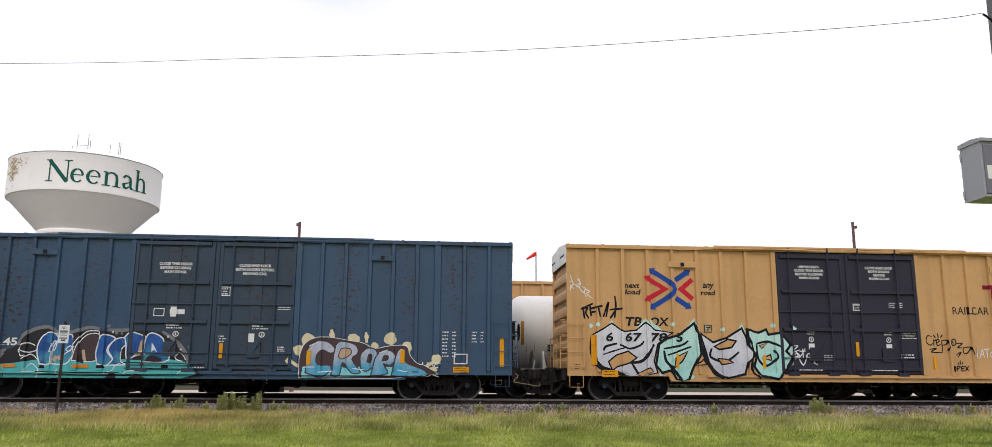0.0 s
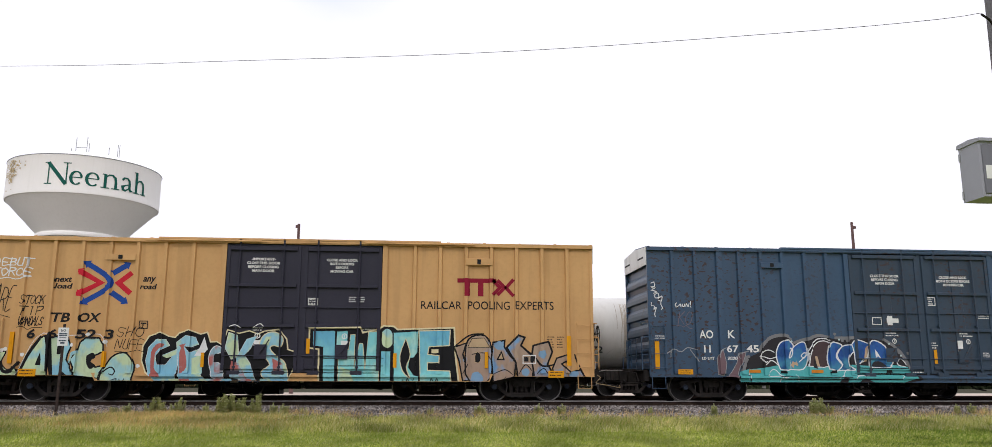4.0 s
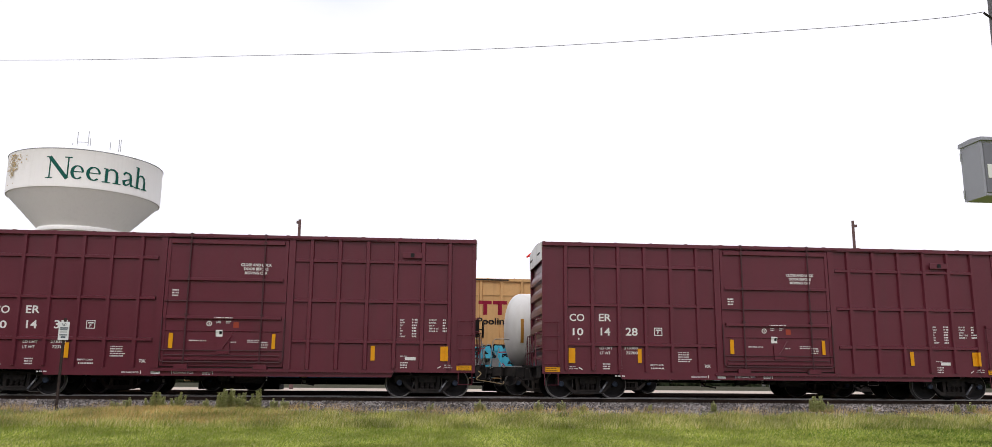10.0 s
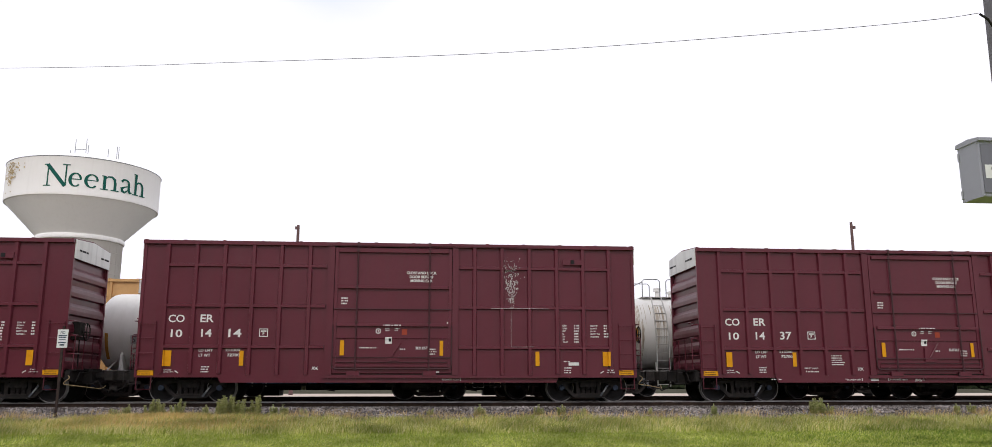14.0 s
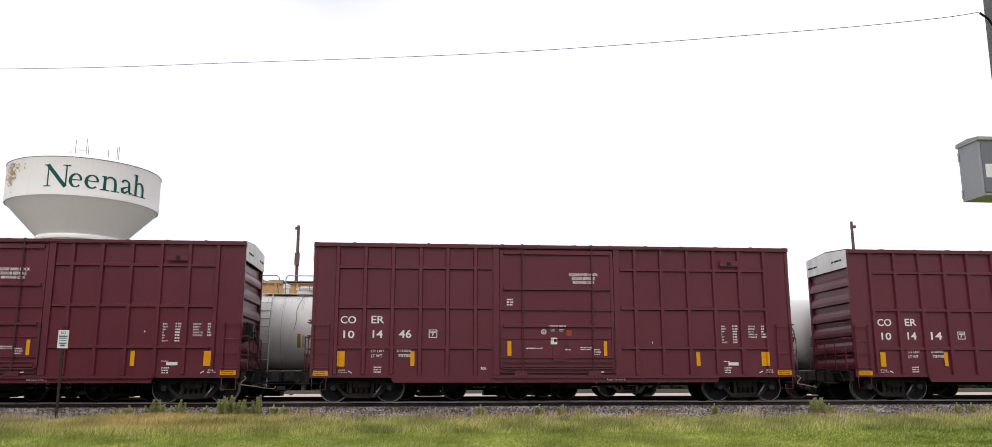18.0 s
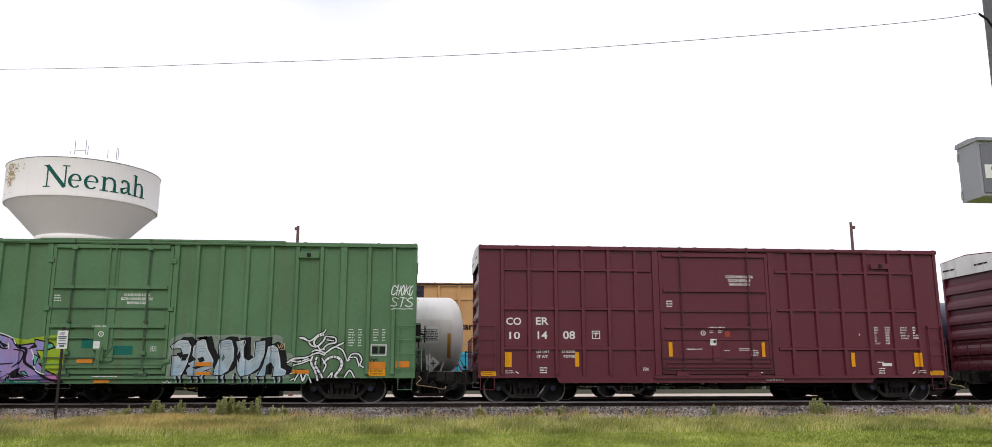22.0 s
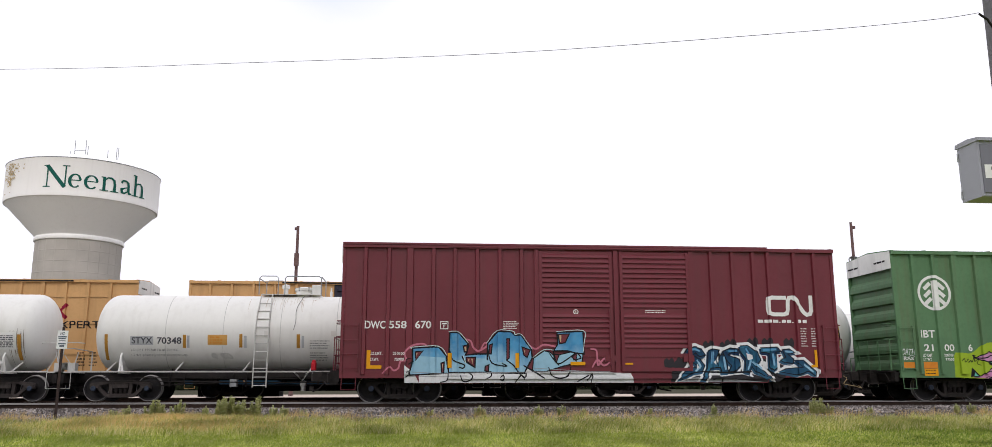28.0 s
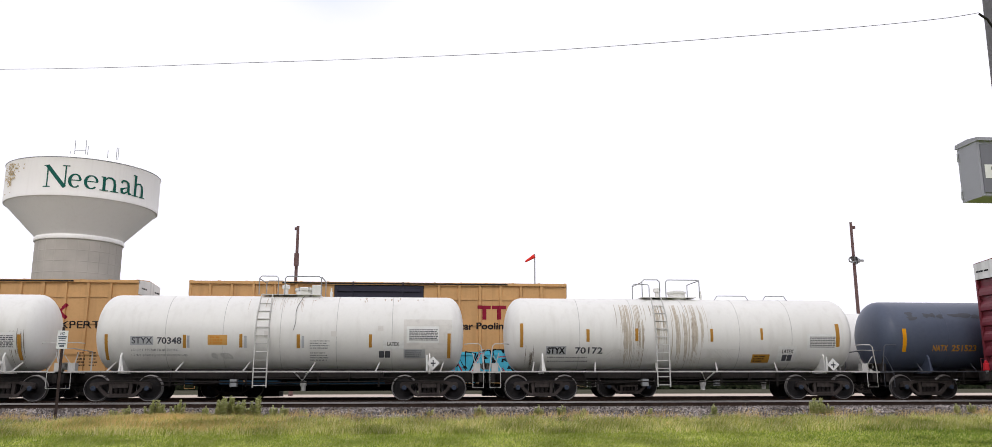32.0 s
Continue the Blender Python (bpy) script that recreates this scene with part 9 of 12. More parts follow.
g.line(G_BLACK, 0.11, [(15.7, 1.52), (15.88, 1.56), (16.05, 1.49)])
g.line(G_BLACK, 0.115, [(14.91, 1.26), (15.13, 1.38), (15.48, 1.42), (15.7, 1.53)])
g.line(G_BLACK, 0.11, [(14.99, 1.33), (15.26, 1.29), (15.56, 1.38)])
g.line(G_BLACK, 0.105, [(15.12, 1.18), (15.4, 1.26), (15.63, 1.35)])
g.line(G_BLACK, 0.13, [(15.69, 1.46), (15.65, 1.26), (15.79, 0.99), (15.87, 0.71)])
g.line(G_BLACK, 0.13, [(15.83, 1.42), (15.79, 1.19), (15.95, 0.92), (16.03, 0.75)])
g.line(G_BLACK, 0.115, [(16.05, 1.53), (16.27, 1.7), (16.42, 1.77), (16.65, 1.88)])
g.line(G_BLACK, 0.105, [(16.41, 1.74), (16.59, 1.67), (16.69, 1.52), (16.76, 1.32), (16.85, 1.36)])
g.line(G_BLACK, 0.145, [(16.04, 1.25), (16.22, 1.42), (16.47, 1.42), (16.61, 1.26), (16.56, 1.06), (16.41, 0.85), (16.51, 0.75)])
g.line(G_BLACK, 0.11, [(16.79, 1.36), (16.9, 1.52), (17.11, 1.53), (17.22, 1.36), (17.17, 1.19), (17.3, 1.11)])
g.line(G_BLACK, 0.105, [(16.86, 1.42), (17.04, 1.42), (17.1, 1.29), (17.14, 1.15)])
g.line(G_BLACK, 0.11, [(15.17, 0.71), (15.32, 0.95), (15.42, 0.71), (15.53, 0.92), (15.67, 0.65)])
g.line(G_BLACK, 0.11, [(16.65, 0.7), (16.85, 1.02), (17.02, 0.76)])
g.line(G_BLACK, 0.105, [(16.15, 0.75), (16.31, 0.95), (16.27, 0.71)])
g.line(G_BLACK, 0.105, [(15.04, 0.92), (15.32, 1.02), (15.53, 0.99)])
g.line(G_BLACK, 0.09, [(15.15, 0.77), (15.03, 0.71)])
g.line(G_BLACK, 0.105, [(15.97, 1.4), (16.11, 1.19), (16.03, 0.99)])
g.line(G_BLACK, 0.1, [(15.85, 1.79), (15.92, 1.67), (16.06, 1.68)])
g.line(G_WHITE, 0.05, [(15.26, 2.04), (15.57, 1.93), (15.79, 2.08), (16.01, 2.2), (16.07, 2.29)])
g.line(G_WHITE, 0.045, [(15.26, 2.04), (15.44, 2.01), (15.64, 1.79), (15.79, 1.74)])
g.line(G_WHITE, 0.06, [(16.01, 2.13), (15.8, 2.04), (15.71, 1.87), (15.83, 1.76), (16, 1.93), (16.06, 2.07)])
g.line(G_WHITE, 0.05, [(16.08, 2.08), (16.36, 2.04), (16.39, 1.89), (16.15, 1.83), (15.99, 1.67)])
g.line(G_WHITE, 0.035, [(16.11, 1.97), (16.32, 1.94)])
g.line(G_WHITE, 0.05, [(15.66, 1.59), (15.77, 1.65), (15.98, 1.6), (16.09, 1.53)])
g.line(G_WHITE, 0.05, [(15.7, 1.52), (15.88, 1.56), (16.05, 1.49)])
g.line(G_WHITE, 0.055, [(14.91, 1.26), (15.13, 1.38), (15.48, 1.42), (15.7, 1.53)])
g.line(G_WHITE, 0.05, [(14.99, 1.33), (15.26, 1.29), (15.56, 1.38)])
g.line(G_WHITE, 0.045, [(15.12, 1.18), (15.4, 1.26), (15.63, 1.35)])
g.line(G_WHITE, 0.07, [(15.69, 1.46), (15.65, 1.26), (15.79, 0.99), (15.87, 0.71)])
g.line(G_WHITE, 0.07, [(15.83, 1.42), (15.79, 1.19), (15.95, 0.92), (16.03, 0.75)])
g.line(G_WHITE, 0.055, [(16.05, 1.53), (16.27, 1.7), (16.42, 1.77), (16.65, 1.88)])
g.line(G_WHITE, 0.045, [(16.41, 1.74), (16.59, 1.67), (16.69, 1.52), (16.76, 1.32), (16.85, 1.36)])
g.line(G_WHITE, 0.085, [(16.04, 1.25), (16.22, 1.42), (16.47, 1.42), (16.61, 1.26), (16.56, 1.06), (16.41, 0.85), (16.51, 0.75)])
g.line(G_WHITE, 0.05, [(16.79, 1.36), (16.9, 1.52), (17.11, 1.53), (17.22, 1.36), (17.17, 1.19), (17.3, 1.11)])
g.line(G_WHITE, 0.045, [(16.86, 1.42), (17.04, 1.42), (17.1, 1.29), (17.14, 1.15)])
g.line(G_WHITE, 0.05, [(15.17, 0.71), (15.32, 0.95), (15.42, 0.71), (15.53, 0.92), (15.67, 0.65)])
g.line(G_WHITE, 0.05, [(16.65, 0.7), (16.85, 1.02), (17.02, 0.76)])
g.line(G_WHITE, 0.045, [(16.15, 0.75), (16.31, 0.95), (16.27, 0.71)])
g.line(G_WHITE, 0.045, [(15.04, 0.92), (15.32, 1.02), (15.53, 0.99)])
g.line(G_WHITE, 0.03, [(15.15, 0.77), (15.03, 0.71)])
g.line(G_WHITE, 0.045, [(15.97, 1.4), (16.11, 1.19), (16.03, 0.99)])
g.line(G_WHITE, 0.04, [(15.85, 1.79), (15.92, 1.67), (16.06, 1.68)])
g.line(G_BLACK, 0.022, [(15.65, 1.29), (15.84, 1.33)])
g.line(G_BLACK, 0.022, [(15.68, 1.15), (15.91, 1.19)])
g.line(G_BLACK, 0.022, [(15.73, 1.02), (15.96, 1.08)])
g.line(G_BLACK, 0.022, [(15.77, 0.88), (16, 0.95)])
g.line(G_BLACK, 0.022, [(16.09, 1.26), (16.17, 1.34)])
g.line(G_BLACK, 0.022, [(16.22, 1.46), (16.24, 1.37)])
g.line(G_BLACK, 0.022, [(16.34, 1.46), (16.34, 1.37)])
g.line(G_BLACK, 0.022, [(16.46, 1.46), (16.41, 1.37)])
g.line(G_BLACK, 0.022, [(16.58, 1.36), (16.49, 1.3)])
g.line(G_BLACK, 0.022, [(16.63, 1.22), (16.53, 1.21)])
g.line(G_BLACK, 0.022, [(16.6, 1.11), (16.51, 1.14)])
g.line(G_BLACK, 0.022, [(16.52, 0.98), (16.46, 1.03)])
g.line(G_BLACK, 0.022, [(15.76, 1.94), (15.84, 1.9)])
g.line(G_BLACK, 0.022, [(15.82, 2.01), (15.9, 1.96)])
g.line(G_BLACK, 0.022, [(15.36, 1.98), (15.57, 1.89)])
g.line(G_BLACK, 0.022, [(16.19, 2.01), (16.34, 1.97)])
g.line(G_BLACK, 0.022, [(16.18, 1.9), (16.34, 1.9)])
g.line(G_BLACK, 0.022, [(15.91, 1.53), (15.96, 1.19)])
g.line(G_BLACK, 0.022, [(15.63, 1.53), (15.55, 1.4)])
g.line(G_BLACK, 0.022, [(15.34, 1.4), (15.36, 1.27)])
g.line(G_BLACK, 0.022, [(15.2, 1.35), (15.22, 1.25)])
g.line(G_BLACK, 0.022, [(16.91, 1.48), (16.97, 1.42)])
g.line(G_BLACK, 0.022, [(17.14, 1.45), (17.06, 1.4)])
g.line(G_BLACK, 0.022, [(15.87, 2.15), (15.9, 2.05)])
g.line(G_BLACK, 0.026, [(17.49, 1.29), (17.52, 1.37), (17.58, 1.36), (17.57, 1.25), (17.5, 1.23), (17.49, 1.29)])
g.line(G_BLACK, 0.026, [(17.61, 1.29), (17.65, 1.37), (17.7, 1.36), (17.7, 1.25), (17.62, 1.23), (17.61, 1.29)])
g.line(G_BLACK, 0.026, [(17.47, 0.98), (17.7, 1.07), (17.75, 0.99), (17.89, 0.88)])
g = Mural(red_j, rel_j, "steel blue angular graffiti with windows of red")
g.line(PINK, 0.06, [(1.34, 0.93), (1.56, 1.13), (1.69, 1.02), (1.84, 1.09), (1.91, 1.31), (2.09, 1.34), (2.03, 1.56), (2.2, 1.75), (2.4, 1.84), (2.65, 1.85), (2.82, 1.72), (3.23, 1.63)])
g.line(PINK, 0.06, [(3.91, 2.02), (4.13, 1.95), (4.21, 1.76), (4.35, 1.63), (4.53, 1.7), (4.68, 1.82), (4.58, 1.89), (4.47, 1.7)])
g.line(PINK, 0.06, [(6.06, 1.8), (6.23, 1.7), (6.47, 1.83), (6.73, 1.8), (6.92, 1.77), (7.17, 1.83)])
g.line(PINK, 0.06, [(8.01, 1.7), (8.2, 1.64), (8.24, 1.19), (8.42, 1.38), (8.61, 1.41)])
g.line(PINK, 0.06, [(8.05, 1.12), (8.23, 1.35), (8.43, 1.17), (8.68, 1.31)])
g.fill(J_BASE, [(2.04, 0.6), (2.03, 0.93), (2.04, 1.17), (2.18, 1.06), (2.47, 1.17), (4.03, 1.07), (5.9, 1.11), (6.28, 1), (7.93, 0.98), (8.7, 0.95), (9.34, 0.93), (9.42, 0.62), (6.56, 0.6)], None, 0)
g.fill(J_BLUE, [(2.17, 0.87), (2.28, 1.28), (2.28, 1.72), (3.11, 1.76), (3.36, 1.47), (3.42, 0.93)], G_BLACK, 0.05)
g.fill(J_BLUE, [(3.42, 0.95), (3.44, 1.47), (3.46, 2.22), (3.75, 2.21), (4.03, 1.89), (4.07, 1.79), (3.97, 1.5), (4.23, 1.53), (4.73, 1.54), (4.78, 0.96)], G_BLACK, 0.05)
g.fill(J_BLUE, [(4.66, 0.95), (4.67, 1.63), (4.68, 1.89), (5, 2.25), (5.43, 2.25), (5.56, 2.14), (5.75, 2.14), (6.09, 1.7), (6.12, 1.41), (5.85, 0.93)], G_BLACK, 0.05)
g.fill(J_LIGHT, [(2.22, 0.93), (2.31, 1.25), (2.44, 1.47), (3.31, 1.42), (3.42, 0.95), (2.8, 0.98)], None, 0)
g.fill(J_LIGHT, [(3.6, 0.98), (3.63, 1.31), (4, 1.41), (4.62, 1.39), (4.76, 1.25), (5.25, 1.29), (5.89, 1.12), (5.84, 0.98)], None, 0)
g.fill(J_LIGHT, [(6.12, 0.99), (6.16, 1.41), (6.49, 1.64), (6.68, 1.6), (6.82, 1.47), (7.51, 1.64), (7.76, 1.57), (7.72, 1.28), (7.15, 1.17), (6.53, 0.98)], G_BLACK, 0.035)
g.fill(J_BLUE, [(6.92, 2.23), (7.77, 2.26), (7.79, 1.54), (7.51, 1.57), (7.25, 1.64), (6.8, 1.64), (6.93, 1.84)], G_BLACK, 0.045)
g.fill(RED, [(2.37, 1.6), (2.61, 1.63), (2.39, 1.34)], G_BLACK, 0.04)
g.fill(RED, [(3.89, 1.79), (4.02, 1.82), (4.02, 1.6), (3.93, 1.6)], G_BLACK, 0.04)
g.fill(RED, [(3.99, 1.43), (4.28, 1.43), (4.27, 1.12), (3.99, 1.31)], G_BLACK, 0.04)
g.fill(RED, [(4.73, 1.82), (4.83, 1.86), (4.79, 1.54), (4.72, 1.54)], G_BLACK, 0.04)
g.fill(RED, [(5.3, 2.02), (5.38, 2.03), (5.37, 1.41), (5.29, 1.34)], G_BLACK, 0.04)
g.fill(RED, [(5.78, 1.76), (6.05, 1.67), (5.95, 1.43), (5.83, 1.51)], G_BLACK, 0.04)
g.fill(RED, [(6.96, 2.17), (7.32, 2.18), (7.18, 1.9), (6.99, 1.86)], G_BLACK, 0.04)
g.fill(RED, [(3.19, 1.25), (3.29, 1.28), (3.28, 0.93), (3.21, 0.95)], G_BLACK, 0.04)
g.fill(RED, [(4.6, 1.15), (4.72, 1.2), (4.7, 0.98), (4.59, 1.01)], G_BLACK, 0.04)
g.fill(RED, [(6.81, 1.54), (6.98, 1.51), (6.89, 1.28)], G_BLACK, 0.04)
g.fill(RED, [(7.39, 1.44), (7.56, 1.57), (7.53, 1.31)], G_BLACK, 0.04)
g.fill(P_SAND, [(3.93, 1.76), (3.99, 1.77), (3.99, 1.63), (3.95, 1.63)], None, 0)
g.fill(P_SAND, [(4.05, 1.39), (4.1, 1.39), (4.07, 1.27)], None, 0)
g.fill(P_SAND, [(4.15, 1.39), (4.2, 1.39), (4.2, 1.21)], None, 0)
g.fill(P_SAND, [(5.83, 1.67), (5.89, 1.63), (5.88, 1.53)], None, 0)
g.fill(P_SAND, [(6.99, 2.14), (7.06, 2.14), (7.05, 1.92), (7.01, 1.92)], None, 0)
g.fill(P_SAND, [(2.4, 1.56), (2.44, 1.57), (2.42, 1.44)], None, 0)
g.fill(P_SAND, [(3.22, 1.22), (3.25, 1.23), (3.25, 1.06)], None, 0)
g.line(G_BLACK, 0.03, [(2.08, 1.19), (2.1, 1.36), (2.22, 1.39)])
g.line(G_BLACK, 0.05, [(2.05, 0.8), (2.19, 0.9), (2.16, 0.99), (2.1, 0.96)])
g.line(G_BLACK, 0.045, [(3.47, 1.63), (3.57, 1.34), (3.92, 1.2), (3.9, 1.09), (3.77, 1.12)])
g.line(G_BLACK, 0.045, [(3.86, 1.47), (3.95, 1.31), (4.27, 1.11)])
g.line(G_BLACK, 0.04, [(3.8, 0.87), (3.89, 0.68), (4.12, 0.71), (4.19, 0.85), (4.04, 0.95), (3.92, 0.92)])
g.line(G_BLACK, 0.04, [(4.61, 0.74), (4.79, 0.85), (4.78, 0.98), (4.66, 0.93)])
g.line(G_BLACK, 0.04, [(5.08, 0.8), (5.18, 0.87), (5.18, 0.71), (5.07, 0.73)])
g.line(G_BLACK, 0.045, [(5.29, 1.34), (5.51, 1.18), (5.65, 0.99), (5.86, 0.74)])
g.line(G_BLACK, 0.05, [(5.83, 1.17), (6.16, 0.99), (6.49, 0.77)])
g.line(G_BLACK, 0.04, [(5.56, 0.64), (5.73, 0.86), (5.86, 0.8), (5.91, 0.93), (5.66, 0.93)])
g.line(G_BLACK, 0.04, [(4.69, 1.63), (4.82, 1.25), (5.29, 1.15), (5.13, 1.25)])
g.line(G_BLACK, 0.045, [(6.63, 1.12), (6.75, 0.85), (7, 0.77), (7.27, 0.86), (7.35, 1.12)])
g.line(G_BLACK, 0.04, [(6.8, 1.64), (6.82, 1.38), (6.96, 1.18)])
g.line(G_BLACK, 0.045, [(7.43, 1.35), (7.68, 1.41), (7.57, 1.57)])
g.line(G_BLACK, 0.04, [(6.61, 1.64), (6.9, 1.25), (7.14, 1.31), (7.51, 1.57)])
g.line(G_BLACK, 0.04, [(7.88, 0.7), (8.06, 0.9), (8.01, 0.64)])
g.line(G_BLACK, 0.04, [(7.57, 0.67), (7.81, 0.8), (7.94, 0.86)])
g.line(G_BLACK, 0.035, [(3.17, 0.65), (3.38, 0.71), (3.42, 0.93)])
g.line(G_BLACK, 0.035, [(2.16, 1.21), (2.32, 1.31)])
g.line(EDGE_PALE, 0.025, [(2.03, 1.17), (2.07, 0.65)])
g.line(EDGE_PALE, 0.025, [(2.25, 1.69), (2.29, 1.75), (3.1, 1.78), (3.37, 1.5)])
g.line(EDGE_PALE, 0.025, [(3.43, 2.24), (3.75, 2.23), (4.05, 1.9)])
g.line(EDGE_PALE, 0.025, [(4.65, 1.89), (4.98, 2.28), (5.49, 2.27), (5.57, 2.16), (5.76, 2.16), (6.12, 1.69)])
g.line(EDGE_PALE, 0.025, [(6.89, 2.25), (7.78, 2.29), (7.8, 1.9), (7.76, 1.6)])
g.line(EDGE_PALE, 0.025, [(6.14, 1.43), (6.48, 1.67), (6.8, 1.66)])
g.line(EDGE_PALE, 0.025, [(3.89, 1.49), (3.98, 1.25)])
g.line(GREY_PAINT, 0.018, [(2.06, 0.98), (3.42, 0.93), (5.91, 0.97), (8.63, 0.98)])
g.line(GREY_PAINT, 0.018, [(2.14, 0.83), (4.04, 0.85)])
g.line(GREY_PAINT, 0.018, [(6.15, 1.09), (7.8, 0.99)])
g = Mural(red_j, rel_j, "navy graffiti letters with white edges")
g.fill(SOOT, [(11.8, 1.68), (11.78, 1.88), (11.88, 1.98), (11.96, 1.9), (12.04, 2), (12.12, 1.9), (12.1, 1.68)], None, 0, True)
g.fill(SOOT, [(12.36, 1.65), (12.34, 1.85), (12.44, 1.95), (12.52, 1.87), (12.6, 1.97), (12.68, 1.87), (12.66, 1.65)], None, 0, True)
g.fill(SOOT, [(12.54, 1.73), (12.52, 1.93), (12.63, 2.03), (12.71, 1.95), (12.78, 2.05), (12.87, 1.95), (12.85, 1.73)], None, 0, True)
g.fill(SOOT, [(13.3, 1.77), (13.28, 1.97), (13.38, 2.07), (13.46, 1.99), (13.54, 2.09), (13.62, 2), (13.6, 1.77)], None, 0, True)
g.fill(SOOT, [(13.8, 1.77), (13.78, 1.97), (13.89, 2.08), (13.97, 2), (14.05, 2.09), (14.13, 2), (14.11, 1.77)], None, 0, True)
g.fill(SOOT, [(14.55, 1.77), (14.53, 1.97), (14.64, 2.08), (14.72, 2), (14.8, 2.09), (14.88, 2), (14.86, 1.77)], None, 0, True)
g.fill(SOOT, [(10.45, 1.12), (10.43, 1.32), (10.53, 1.42), (10.61, 1.34), (10.68, 1.43), (10.76, 1.34), (10.75, 1.12)], None, 0, True)
g.fill(SOOT, [(10.87, 1.15), (10.85, 1.35), (10.95, 1.45), (11.03, 1.38), (11.1, 1.47), (11.19, 1.38), (11.17, 1.15)], None, 0, True)
g.fill(SOOT, [(10.64, 0.65), (10.75, 1.12), (11.13, 1.38), (14.04, 1.39), (14.31, 0.66)], None, 0, True)
g.fill(GREY_PAINT, [(10.77, 0.65), (11.02, 0.98), (10.9, 0.73), (11.55, 0.8), (11.94, 0.73), (12.73, 0.73), (13.78, 0.65)], None, 0)
g.fill(G_WHITE, [(11.13, 1.58), (11.22, 1.72), (11.48, 1.79), (11.72, 1.71), (11.85, 1.51), (11.65, 1.46), (11.49, 1.58), (11.38, 1.5), (11.66, 1.38), (11.81, 1.17), (11.72, 0.98), (11.41, 0.94), (11.09, 0.8), (10.9, 0.73), (11.25, 1.13), (11.47, 1.12), (11.57, 1.15), (11.32, 1.3)], G_WHITE, 0.22)
g.fill(G_WHITE, [(11.94, 1.65), (12.07, 1.71), (12.32, 1.68), (12.16, 1.38), (12.24, 1.17), (12.34, 1.52), (12.53, 1.52), (12.59, 0.96), (12.38, 0.94), (12.33, 1.12), (12.01, 1.09), (11.81, 0.69), (11.68, 0.73), (11.9, 1.12)], G_WHITE, 0.22)
g.fill(G_WHITE, [(12.42, 1.63), (12.7, 1.75), (12.94, 1.71), (12.97, 1.57), (12.74, 1.62), (12.61, 1.52), (12.95, 1.38), (12.99, 1.17), (12.79, 0.98), (12.61, 0.98), (12.71, 1.17), (12.55, 1.35)], G_WHITE, 0.22)
g.fill(G_WHITE, [(13, 1.81), (13.29, 1.83), (13.58, 1.62), (13.68, 1.35), (13.51, 1.17), (13.83, 0.98), (14.05, 0.73), (13.51, 0.98), (13.4, 1.15), (13.31, 0.93), (13.15, 0.98), (13.21, 1.39), (13.01, 1.65)], G_WHITE, 0.22)
g.fill(G_WHITE, [(13.7, 1.75), (14.3, 1.78), (14.43, 1.64), (14.2, 1.61), (14.25, 1.12), (14.11, 1.02), (13.99, 1.12), (14.01, 1.58), (13.71, 1.62)], G_WHITE, 0.22)
g.fill(G_WHITE, [(14.46, 1.7), (14.71, 1.72), (14.91, 1.59), (14.65, 1.55), (14.84, 1.39), (14.81, 1.24), (14.5, 1.29), (14.38, 1.35), (14.57, 1.45)], G_WHITE, 0.22)
g.fill(G_WHITE, [(14.84, 1.35), (15.17, 1.35), (15.59, 0.98), (15.57, 0.83), (15.32, 0.99), (14.91, 0.87), (14.31, 0.98), (14.57, 1.08), (15.11, 1.12)], G_WHITE, 0.22)
g.fill(G_WHITE, [(10.9, 0.73), (11.21, 1.12), (11.93, 0.98), (12.79, 0.98), (13.71, 0.93), (14.18, 0.69), (13.51, 0.93), (12.59, 0.86), (11.41, 0.86)], None, 0)
g.fill(J_NAVY, [(11.09, 1.52), (11.18, 1.66), (11.44, 1.73), (11.69, 1.65), (11.81, 1.46), (11.62, 1.4), (11.46, 1.52), (11.34, 1.44), (11.62, 1.32), (11.77, 1.12), (11.69, 0.92), (11.37, 0.88), (11.05, 0.74), (10.86, 0.67), (11.21, 1.08), (11.43, 1.06), (11.54, 1.09), (11.28, 1.25)], J_NAVY, 0.05)
g.fill(J_NAVY, [(11.91, 1.59), (12.04, 1.65), (12.28, 1.62), (12.12, 1.32), (12.2, 1.12), (12.3, 1.46), (12.5, 1.46), (12.55, 0.9), (12.34, 0.88), (12.3, 1.06), (11.97, 1.03), (11.77, 0.63), (11.64, 0.67), (11.86, 1.06)], J_NAVY, 0.05)
g.fill(J_NAVY, [(12.39, 1.57), (12.66, 1.69), (12.9, 1.66), (12.93, 1.51), (12.7, 1.56), (12.58, 1.46), (12.91, 1.33), (12.95, 1.12), (12.75, 0.92), (12.58, 0.92), (12.68, 1.12), (12.51, 1.29)], J_NAVY, 0.05)
g.fill(J_NAVY, [(12.96, 1.75), (13.26, 1.77), (13.54, 1.56), (13.64, 1.29), (13.47, 1.12), (13.79, 0.92), (14.01, 0.67), (13.47, 0.92), (13.36, 1.1), (13.28, 0.87), (13.11, 0.92), (13.17, 1.33), (12.97, 1.59)], J_NAVY, 0.05)
g.fill(J_NAVY, [(13.66, 1.69), (14.26, 1.72), (14.39, 1.58), (14.17, 1.55), (14.21, 1.06), (14.07, 0.96), (13.95, 1.06), (13.97, 1.52), (13.67, 1.56)], J_NAVY, 0.05)
g.fill(J_NAVY, [(14.42, 1.64), (14.67, 1.66), (14.88, 1.53), (14.61, 1.49), (14.8, 1.33), (14.77, 1.18), (14.46, 1.23), (14.34, 1.29), (14.53, 1.39)], J_NAVY, 0.05)
